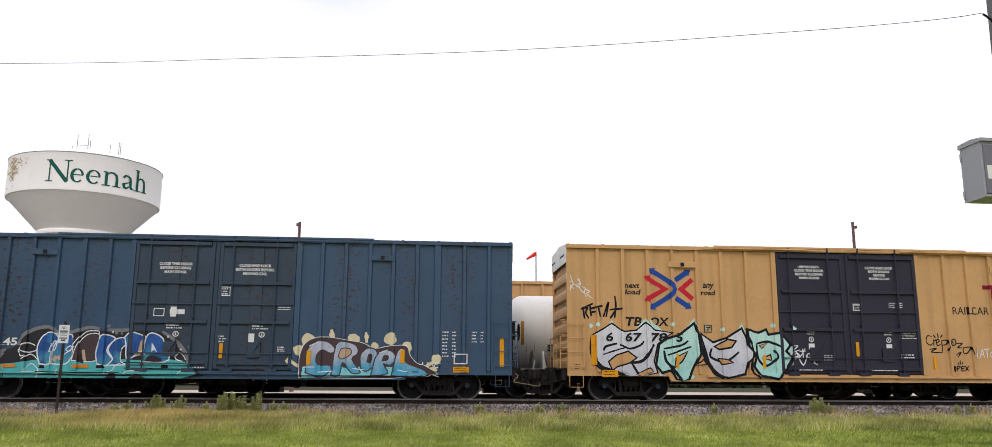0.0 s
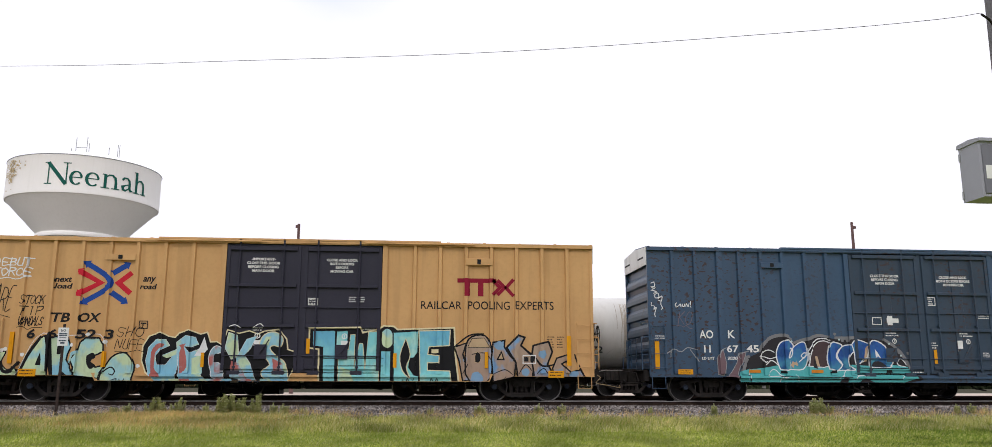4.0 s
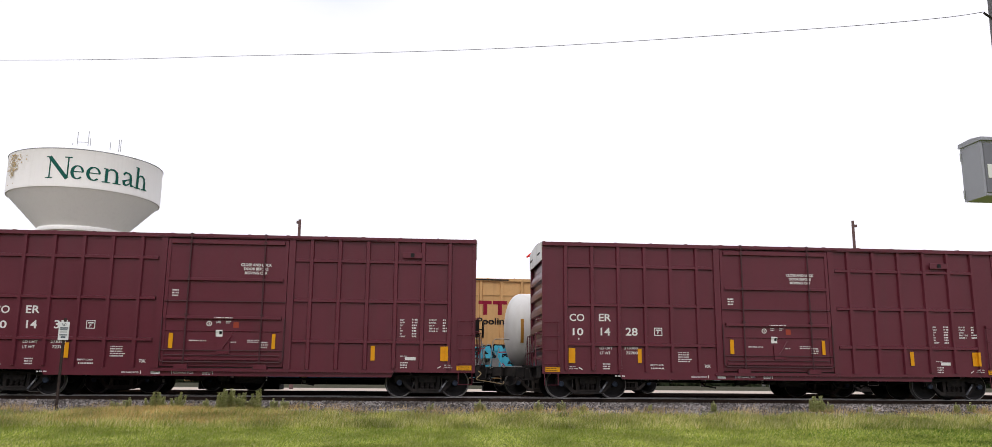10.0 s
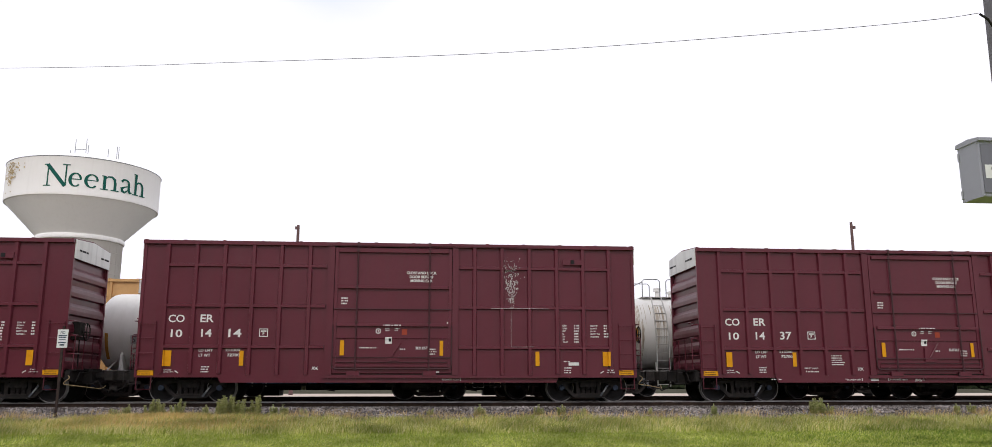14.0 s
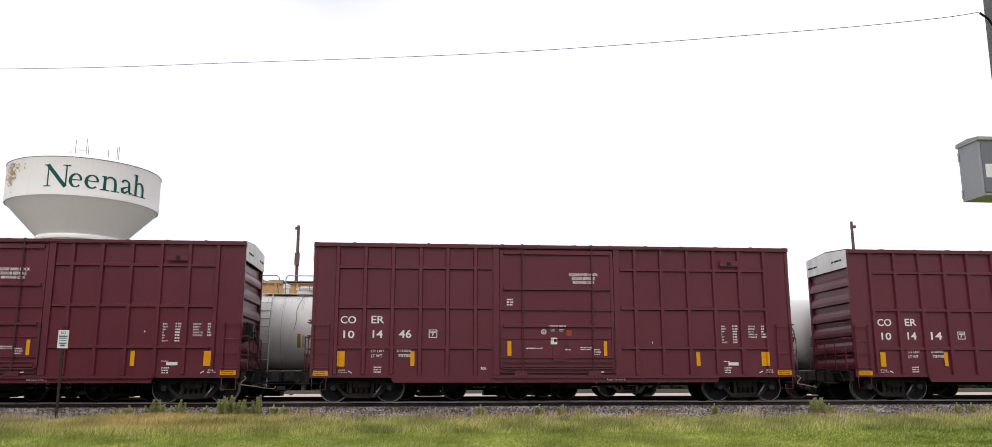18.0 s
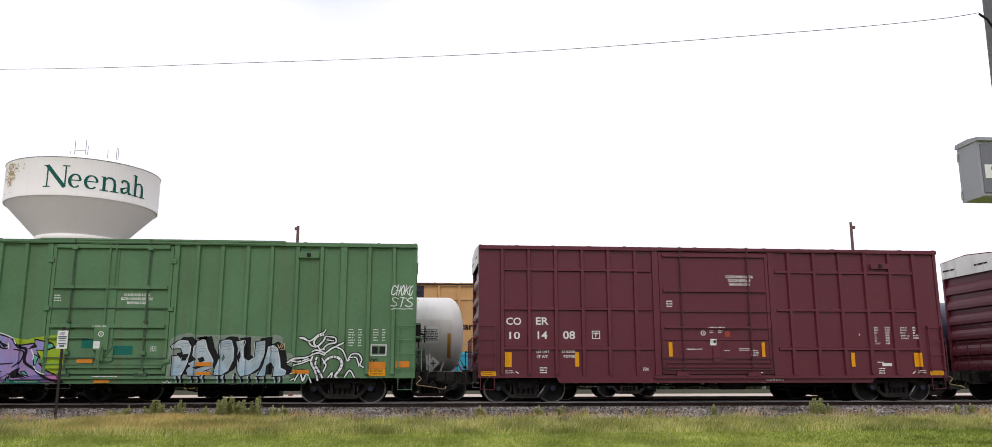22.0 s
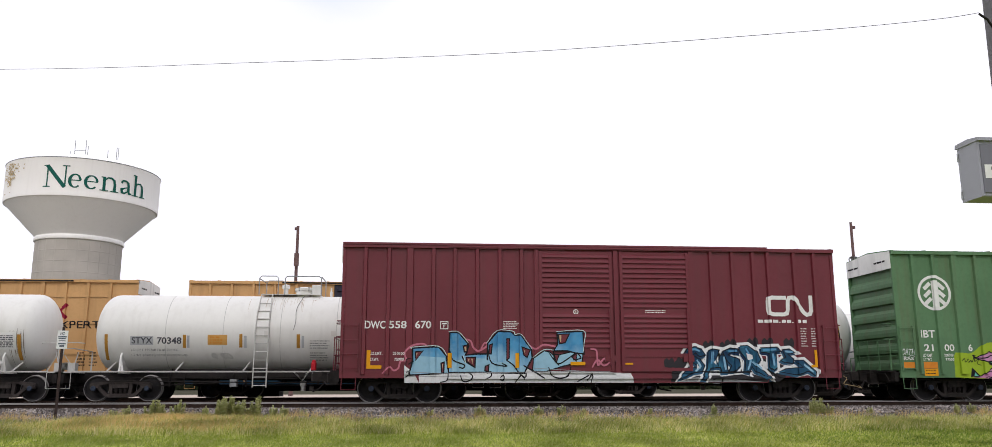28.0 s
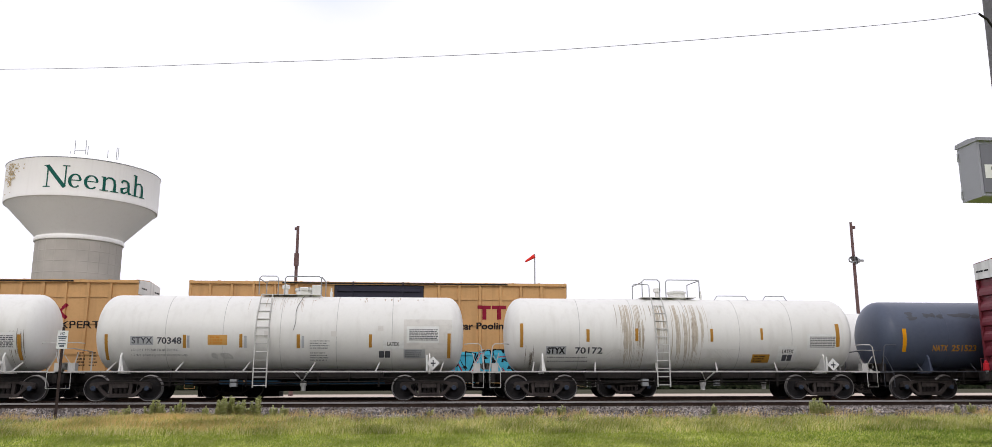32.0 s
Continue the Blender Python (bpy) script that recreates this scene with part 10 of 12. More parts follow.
g.fill(J_NAVY, [(14.8, 1.29), (15.13, 1.29), (15.55, 0.92), (15.53, 0.77), (15.28, 0.93), (14.87, 0.81), (14.27, 0.92), (14.53, 1.02), (15.07, 1.06)], J_NAVY, 0.05)
g.fill(J_DEEP, [(11.13, 1.58), (11.22, 1.72), (11.48, 1.79), (11.72, 1.71), (11.85, 1.51), (11.65, 1.46), (11.49, 1.58), (11.38, 1.5), (11.66, 1.38), (11.81, 1.17), (11.72, 0.98), (11.41, 0.94), (11.09, 0.8), (10.9, 0.73), (11.25, 1.13), (11.47, 1.12), (11.57, 1.15), (11.32, 1.3)], G_BLACK, 0.035)
g.fill(J_DEEP, [(11.94, 1.65), (12.07, 1.71), (12.32, 1.68), (12.16, 1.38), (12.24, 1.17), (12.34, 1.52), (12.53, 1.52), (12.59, 0.96), (12.38, 0.94), (12.33, 1.12), (12.01, 1.09), (11.81, 0.69), (11.68, 0.73), (11.9, 1.12)], G_BLACK, 0.035)
g.fill(J_DEEP, [(12.42, 1.63), (12.7, 1.75), (12.94, 1.71), (12.97, 1.57), (12.74, 1.62), (12.61, 1.52), (12.95, 1.38), (12.99, 1.17), (12.79, 0.98), (12.61, 0.98), (12.71, 1.17), (12.55, 1.35)], G_BLACK, 0.035)
g.fill(J_DEEP, [(13, 1.81), (13.29, 1.83), (13.58, 1.62), (13.68, 1.35), (13.51, 1.17), (13.83, 0.98), (14.05, 0.73), (13.51, 0.98), (13.4, 1.15), (13.31, 0.93), (13.15, 0.98), (13.21, 1.39), (13.01, 1.65)], G_BLACK, 0.035)
g.fill(J_DEEP, [(13.7, 1.75), (14.3, 1.78), (14.43, 1.64), (14.2, 1.61), (14.25, 1.12), (14.11, 1.02), (13.99, 1.12), (14.01, 1.58), (13.71, 1.62)], G_BLACK, 0.035)
g.fill(J_DEEP, [(14.46, 1.7), (14.71, 1.72), (14.91, 1.59), (14.65, 1.55), (14.84, 1.39), (14.81, 1.24), (14.5, 1.29), (14.38, 1.35), (14.57, 1.45)], G_BLACK, 0.035)
g.fill(J_DEEP, [(14.84, 1.35), (15.17, 1.35), (15.59, 0.98), (15.57, 0.83), (15.32, 0.99), (14.91, 0.87), (14.31, 0.98), (14.57, 1.08), (15.11, 1.12)], G_BLACK, 0.035)
g.line(J_BLUE, 0.07, [(11.25, 1.65), (11.45, 1.7), (11.65, 1.65)])
g.line(J_BLUE, 0.07, [(12.08, 1.61), (12.04, 1.25)])
g.line(J_BLUE, 0.07, [(12.46, 1.45), (12.51, 1.06)])
g.line(J_BLUE, 0.07, [(12.64, 1.65), (12.87, 1.65)])
g.line(J_BLUE, 0.07, [(13.23, 1.72), (13.37, 1.39), (13.27, 1.06)])
g.line(J_BLUE, 0.07, [(13.44, 1.29), (13.71, 1.06)])
g.line(J_BLUE, 0.07, [(13.83, 1.68), (14.23, 1.7)])
g.line(J_BLUE, 0.07, [(14.1, 1.55), (14.13, 1.19)])
g.line(J_BLUE, 0.07, [(14.57, 1.64), (14.81, 1.62)])
g.line(J_BLUE, 0.07, [(15.17, 1.22), (15.48, 0.98)])
g.line(J_BLUE, 0.07, [(11.53, 1.35), (11.66, 1.15), (11.47, 1)])
g.fill(J_BASE, [(13.23, 1.58), (13.43, 1.52), (13.45, 1.39), (13.27, 1.35)], None, 0)
g.fill(J_BASE, [(12.07, 1.29), (12.17, 1.35), (12.16, 1.2)], None, 0)
g.fill(J_BASE, [(11.53, 1.24), (11.63, 1.12), (11.51, 1.06)], None, 0)
g.fill(J_BASE, [(14.57, 1.2), (14.84, 1.21), (14.81, 1.16)], None, 0)
g.fill(J_BASE, [(13.7, 1.35), (13.9, 1.29), (13.96, 0.98), (13.77, 1.12)], None, 0)
g.line(G_BLACK, 0.06, [(12.07, 0.74), (12.34, 0.78), (12.36, 0.67)])
g.line(G_BLACK, 0.06, [(11.74, 0.98), (12.59, 0.95), (13.38, 0.98)])
g.line(G_BLACK, 0.06, [(13.91, 1.06), (14.31, 0.79), (14.84, 0.78)])

# ---- marks on the tank cars ----
def tank_decal(name, verts, faces, mat, car, at=(0, 0), r=1.43, zc=2.48, lift=0.008, label=""):
    """A flat mark wrapped on the shell of a tank car."""
    v = [(x + at[0], z + at[1]) for x, z in verts]
    bm = bmesh.new()
    pts = [bm.verts.new((x, 0, z)) for x, z in v]
    for f in faces:
        try:
            bm.faces.new([pts[i] for i in f])
        except ValueError:
            pass
    z = zc - 1.4
    while z < zc + 1.4:
        bmesh.ops.bisect_plane(bm, geom=bm.verts[:] + bm.edges[:] + bm.faces[:], dist=1e-5, plane_co=(0, 0, z), plane_no=(0, 0, 1))
        z += 0.14
    for p in bm.verts:
        p.co.y = -math.sqrt(max(0.01, (r + lift) ** 2 - (p.co.z - zc) ** 2))
    bmesh.ops.recalc_face_normals(bm, faces=bm.faces)
    me = bpy.data.meshes.new(name)
    bm.to_mesh(me)
    bm.free()
    me.materials.append(mat)
    return part(name, me, mat, car, label)


def tank_patch(name, x0, x1, z0, z1, mat, car, lift=0.008, label=""):
    return tank_decal(name, [(x0, z0), (x1, z0), (x1, z1), (x0, z1)], [(0, 1, 2, 3)], mat, car, (0, 0), 1.43, 2.48, lift, label)


def tank_text(s, x0, x1, z0, z1, mat, car, bold=0.02, lift=0.012):
    v, f = text_shape(s, x1 - x0, z1 - z0, bold)
    return tank_decal("lettering", v, f, mat, car, (x0, z0), 1.43, 2.48, lift)


def tank_bars(x, z, w, rows, h, pitch, mat, car, seed=1, lift=0.012):
    rnd = random.Random(seed)
    v, f = [], []
    for k in range(rows):
        e, top, end = x, z - k * pitch, x + w * (1 - 0.3 * rnd.random())
        while e < end - 0.02:
            q = min(end, e + h * rnd.choice((0.7, 0.9, 1.4)))
            o = len(v)
            v += [(e, top - h), (q, top - h), (q, top), (e, top)]
            f.append((o, o + 1, o + 2, o + 3))
            e = q + h * rnd.choice((0.35, 0.4, 1.0))
    return tagged(tank_decal("small_print", v, f, mat, car, (0, 0), 1.43, 2.48, lift), kind="stuff")


SPILL_TONE = flat("faint_stain", (.52, .46, .38), .7, .1)
PALE_INK = flat("pale_ink", (.22, .22, .22))
FADED_INK, GREY_PATCH, CREAM_PANEL = flat("faded_ink", (.09, .09, .1)), flat("grey_patch", (.42, .43, .44)), flat("cream_panel", (.66, .635, .6))
OCHRE = flat("ochre_strip", (.42, .21, .04))


def tank_panel(car, x0, x1, z0, z1):
    root = tank_patch("data_panel", x0 - .1, x1 + .05, z0 - .08, z1 + .08, WHITE, car, .009)
    h = (z1 - z0) / 7
    for k in range(7):
        v, f, e = [], [], x0
        while e < x1 - .04:
            q = min(x1, e + (.05, .08, .13, .1)[(k * 5 + round(e * 40)) % 4])
            o = len(v)
            v += [(e, z0 + h * k), (q, z0 + h * k), (q, z0 + h * (k + .62)), (e, z0 + h * (k + .62))]
            f.append((o, o + 1, o + 2, o + 3))
            e = q + .022
        tank_decal("data_row", v, f, FADED_INK if k % 3 else PALE_INK, root, (0, 0), 1.43, 2.48, .012)


def placard(car, x, z, bracket=True):
    y = -1.5
    p = part("placard", Shape().prism([(x, z - .24), (x + .24, z), (x, z + .24), (x - .24, z)], y - .02, y), WHITE, car, "white diamond placard")
    part("placard_mark", Shape().box(x - .02, x + .02, y - .026, y - .021, z - .12, z + .12).box(x - .09, x + .09, y - .026, y - .021, z - .03, z + .02), FADED_INK, p)
    part("placard_bracket", Shape().box(x - .26, x - .2, y + .02, y + .14, 1.06, z + .3).box(x - .16, x, y, y + .02, z - .02, z + .02), WHITE_END, p)


c = tank_1
tank_patch("grey_patch", -10.42, -9.62, 1.99, 2.31, GREY_PATCH, c)
tank_text("STYX", -10.37, -9.65, 2.04, 2.27, FADED_INK, c)
tank_text("70348", -9.49, -8.63, 2.03, 2.27, FADED_INK, c)
tank_text("LD LMT 195700 LB 88 750 KG", -10.4, -8.75, 1.78, 1.86, PALE_INK, c, 0.0)
tank_text("LT WT 67300 LB 30 550 KG NEW 6-95", -10.4, -8.45, 1.6, 1.68, PALE_INK, c, 0.0)
for x0, x1, z0, z1 in ((-11.31, -11.2, 1.46, 2.37), (-8.58, -8.47, 1.89, 2.36), (-6.59, -6.48, 1.91, 2.39), (-4.54, -4.42, 1.89, 2.39), (-1.92, -1.81, 1.92, 2.4), (.97, 1.09, 1.54, 2.44)):
    tank_patch("reflector_strip", x0, x1, z0, z1, OCHRE, c, .012, "ochre reflective strip")
for x in (-8.44, -6.42, -4.36):
    tank_patch("grey_patch", x, x + .09, 1.9, 2.33, GREY_PATCH, c)
o = tank_patch("orange_label", -7.71, -7.02, 2.0, 2.36, flat("pale_orange", (.62, .34, .1)), c)
tank_bars(-7.62, 2.3, .5, 3, .05, .1, ORANGE, c, 2)
tank_patch("cream_panel", -.65, 1.13, 1.5, 2.96, CREAM_PANEL, c, .005, "cream repainted panel")
tank_patch("label_ground", -1.41, -.64, 1.86, 2.18, WHITE, c)
tank_text("LATEX", -1.25, -.81, 1.98, 2.12, INK, c)
tank_panel(c, -.44, .61, 2.18, 2.62)
tank_patch("grey_patch", -.64, .15, 1.54, 1.86, GREY_PATCH, c)
tank_bars(-.58, 1.82, .65, 4, .035, .07, FADED_INK, c, 3)
for a in (-1.55, -1.33):
    tank_patch("dark_card", a, a + .19, 1.56, 1.8, FADED_INK, c)
tank_bars(-4.06, 2.17, .8, 4, .035, .085, PALE_INK, c, 4)
tank_bars(-4.06, 1.74, .7, 4, .035, .085, PALE_INK, c, 5)
for x, z in ((-3.2, 2.42), (-1.5, 2.62), (-5.6, 2.4)):
    tank_patch("bolt_pad", x - .1, x + .1, z - .1, z + .1, CREAM_PANEL, c)
placard(c, .45, 1.35)
part("hanging_cable", Shape().rod(curve([(-4.45, -0.35, 3.9), (-4.5, -0.75, 3.74), (-4.62, -1.2, 3.3), (-4.6, -1.4, 2.9), (-4.66, -1.455, 2.55)], 4), 0.008, 5), BLACK, c, "thin black cable hanging from the platform")
RUST_STAIN = flat("rust_stain", (.47, .37, .28), .8, .3)
rnd_t = random.Random(31)
for k in range(46):
    x = rnd_t.choice((rnd_t.gauss(-4.6, .5), rnd_t.gauss(-5.6, .3), rnd_t.uniform(-3.9, .6)))
    z = rnd_t.uniform(3.7, 3.86)
    low = z - (rnd_t.uniform(.2, .6) if x < -4 else rnd_t.uniform(.03, .1))
    w = rnd_t.uniform(.005, .014) if x < -4 else rnd_t.uniform(.03, .09)
    tank_decal("rust_streak", *ribbon([(x, z - (z - low) * j / 3) for j in range(4)], [w * u for u in (1, .8, .6, .2)], 0.0), RUST_STAIN if k % 3 else SPILL_TONE, c, (0, 0), 1.43, 2.48, .003 + .00005 * k)
for k in range(6):
    a = k * math.pi / 3
    part("manway_bolt", Shape().rod([(-4.5 + .36 * math.cos(a), .36 * math.sin(a), 4.1), (-4.5 + .36 * math.cos(a), .36 * math.sin(a), 4.26)], .025, 6), GALV, c)
part("valve_housing", Shape().bevel_box(-4.2, -3.86, -.34, 0.0, 3.88, 4.34, .03), TANK_WHITE, c)
c = tank_2
tank_patch("grey_patch", 4.68, 5.45, 1.68, 1.99, GREY_PATCH, c)
tank_text("STYX", 4.73, 5.41, 1.71, 1.95, INK, c, .04)
tank_text("70172", 5.79, 6.84, 1.71, 1.95, FADED_INK, c)
tank_bars(4.75, 1.6, 2.0, 2, .045, .14, PALE_INK, c, 6)
for x0, x1, z0, z1 in ((3.69, 3.81, 1.94, 2.83), (6.21, 6.33, 2.15, 2.62), (8.09, 8.21, 2.18, 2.66), (11.02, 11.13, 2.17, 2.65), (13.0, 13.1, 2.24, 2.68), (16.02, 16.17, 1.99, 2.87)):
    tank_patch("reflector_strip", x0, x1, z0, z1, OCHRE, c, .012, "ochre reflective strip")
tank_patch("label_ground", 13.73, 14.46, 1.42, 2.01, WHITE, c)
tank_text("LATEX", 13.89, 14.34, 1.74, 1.88, INK, c)
for a in (13.92, 14.13):
    tank_patch("dark_card", a, a + .18, 1.46, 1.69, FADED_INK, c, .012)
tank_panel(c, 14.97, 16.0, 1.96, 2.4)
tank_patch("orange_label", 12.73, 13.42, 1.39, 1.7, flat("dull_orange", (.5, .25, .04)), c)
tank_bars(12.8, 1.65, .5, 3, .045, .09, INK, c, 7)
placard(c, 15.78, 1.3)
SPILL = flat("spill_stain", (.5, .44, .36), .7, .1)
SMEAR = flat("spill_smear", (.56, .51, .44), .7, .3)
for j, (x, w, z, low) in enumerate(((7.72, .17, 3.15, 1.35), (7.9, .1, 2.9, 1.5), (8.4, .1, 3.0, 1.7), (9.72, .1, 3.5, 1.5), (10.05, .16, 3.3, 1.45), (10.4, .22, 3.1, 1.8), (10.72, .12, 3.4, 2.1), (9.0, .12, 3.5, 1.9))):
    tank_decal("spill_smear", *ribbon([(x + .015 * math.sin(3 * k + j), z - (z - low) * k / 7) for k in range(8)], [w * u for u in (.25, .7, 1, .9, 1, .75, .5, .15)], 0.0), SMEAR, c, (0, 0), 1.43, 2.48, .0022 + .00008 * j)
SPILL_DARK = flat("spill_stain_dark", (.36, .3, .23), .7, .2)
rnd_s = random.Random(70)
for k in range(120):
    x = rnd_s.choice((rnd_s.gauss(7.75, .16), rnd_s.gauss(8.35, .12), rnd_s.gauss(9.15, .2), rnd_s.gauss(9.75, .15), rnd_s.gauss(10.35, .28), rnd_s.gauss(10.35, .28)))
    z = rnd_s.choice((rnd_s.uniform(2.6, 3.3), 3.6))
    low = max(1.15, z - rnd_s.uniform(.4, 2.0))
    thick = rnd_s.uniform(.006, .03) * (1.8 if abs(x - 7.75) < .2 else 1)
    q = [(x, z - (z - low) * j / 4) for j in range(5)]
    tank_decal("spill_streak", *ribbon(q, [thick * u for u in (.5, 1, .9, .7, .2)], 0.0), SPILL if k % 6 else SPILL_DARK, c, (0, 0), 1.43, 2.48, .003 + .00005 * k)
CHALK = flat("chalk_scrawl", (.7, .69, .65))
for k in range(12):
    x = rnd_s.choice((7.2, 7.5, 7.9, 8.3, 10.2, 10.7, 11.2, 11.6, 12.0, 12.3))
    p = [(x + .3 * math.cos(1.1 * j + k), 1.7 + .2 * math.sin(1.3 * j + k * 2)) for j in range(7)]
    tank_decal("faded_scrawl", *ribbon(curve(p, 3), .02, 0.0), CHALK, c, (0, 0), 1.43, 2.48, .009)
GRIME = flat("tank_grime", (.24, .21, .18), .7, .2)
for car, lo, hi, top, n in ((tank_2, 3.9, 4.35, 2.1, 12), (tank_0, -14.6, -14.06, 2.6, 22), (tank_0, -20.5, -18.9, 3.5, 14)):
    for k in range(n):
        x, z, w = rnd_s.uniform(lo, hi), top - rnd_s.uniform(0, .5), rnd_s.uniform(.006, .035)
        low = max(1.2, z - rnd_s.uniform(.2, 1.1))
        tank_decal("grime_streak", *ribbon([(x, z - (z - low) * j / 4) for j in range(5)], [w * u for u in (.3, 1, .9, .6, .2)], 0.0), GRIME if car is not tank_1 else SPILL, car, (0, 0), 1.43, 2.48, .003 + .0001 * k)
for j, x in enumerate((-7.5, -7.15, -6.95)):
    p = [(x + .12 * math.cos(2.1 * i + j), 1.62 + .1 * math.sin(1.7 * i + j)) for i in range(5)]
    tank_decal("faded_scrawl", *ribbon(curve(p, 3), .014, 0.0), PALE_INK, tank_1, (0, 0), 1.43, 2.48, .009)
c = tank_4
tank_text("NATX", 19.99, 20.62, 1.83, 2.07, flat("amber_lettering", (.55, .26, .04)), c)
tank_text("251523", 20.78, 21.8, 1.83, 2.07, bpy.data.materials["amber_lettering"], c)
tank_bars(20.0, 1.66, 1.7, 2, .06, .15, OCHRE, c, 8)
for x0, x1, z0, z1 in ((18.74, 18.9, 1.8, 2.7), (22.6, 22.75, 1.8, 2.5), (26.0, 26.15, 1.8, 2.5)):
    tank_patch("reflector_strip", x0, x1, z0, z1, AMBER, c, .012, "amber reflective strip")
for x, z, w in ((19.25, 3.3, .16), (19.3, 3.12, .2), (19.95, 3.24, .16), (20.2, 3.25, .12), (20.5, 3.2, .14), (21.4, 3.25, .5), (22.0, 3.2, .2)):
    v, f = blob(x, z, w, .09, rnd_s, 14, .3)
    tank_decal("pale_scuff", v, f, flat("scuff_grey", (.085, .09, .105)), c, (0, 0), 1.42, 2.44, .01)
c = tank_0
tank_panel(c, -15.3, -14.4, 1.9, 2.35)
tank_patch("reflector_strip", -14.3, -14.18, 1.45, 2.35, OCHRE, c, .012, "ochre reflective strip")
placard(c, -14.9, 1.35)

# parked yellow boxcars
R, o = rel_p2, parked_2
x = 10.15
texts(o, R, [("Railcar", x + 1.05, x + 2.3, 2.97, 3.3), ("Pooling", x + 2.45, x + 3.9, 2.9, 3.3), ("Experts", x + 4.1, x + 5.6, 2.9, 3.3)], INK, .03)
for x0, x1, z0, z1 in ((2.5, 3.1, 3.9, 4.06), (2.72, 2.9, 3.43, 3.9), (3.15, 3.8, 3.9, 4.06), (3.38, 3.56, 3.43, 3.9), (3.95, 4.5, 3.43, 3.6), (3.95, 4.5, 3.88, 4.06)):
    patch("emblem_bar", x + x0, x + x1, z0, z1, LOGO_MAROON, o, R, FACE, .006)
P_CYAN = spray("spray_cyan", (.05, .42, .6), (.1, .5, .66), .6, 2.2)
patch("spray_band", x + 1.2, x + 5.2, .66, 2.0, P_CYAN, o, R, FACE, .0035, "cyan sprayed block on the parked car")
graffiti(o, R, "NARS", x + 1.3, x + 5.2, .7, 2.2, [P_CYAN], G_BLACK, .24, .06, 71, .1, ROAD_RED, None, None, "cyan graffiti letters with black and red edges", .06, .2)
patch("spray_band", .1, 8.6, .6, 1.5, spray("spray_dusk", (.012, .04, .075), (.03, .1, .15), .6, 1.2, (.02, .05, .09)), o, R, FACE, .004, "dark blue sprayed band on the lower side")
patch("spray_band", 8.6, x + 1.15, .6, 1.5, spray("spray_plum", (.02, .012, .016), (.05, .022, .03), .6, 1.2, (.03, .016, .025)), o, R, FACE, .0042, "dark plum sprayed band on the lower side")
R, o, x = rel_p1, parked_1, 29.0
texts(o, R, [("EXPERTS", x - 15.75, x - 13.5, 2.96, 3.28), ("POOLING", x - 18.3, x - 16.0, 2.96, 3.28)], INK, .005)
for pts in ([(-15.75, 3.98), (-15.2, 3.41)], [(-15.75, 3.41), (-15.2, 3.98)]):
    decal("emblem_bar", *ribbon([(a + x, b) for a, b in pts], .14, .1), LOGO_MAROON, o, (0, 0), R, FACE, .006 + .001 * (pts[0][1] > 3.5))
for k in range(2):
    bars(x - 14.6 + .5 * k, 1.95, .35, 5, .07, .13, INK, o, R, FACE)


# ---- tower lettering, aerials ----
def wrap(verts, faces, mat, name, r=8.02):
    """(degrees along the band, z) laid on the round band of the tower, facing the tracks."""
    v = [(r * math.sin(radians(a)), -r * math.cos(radians(a)), z) for a, z in verts]
    s = Shape()
    s.v, s.f = v, faces
    return part(name, s, mat, tower)


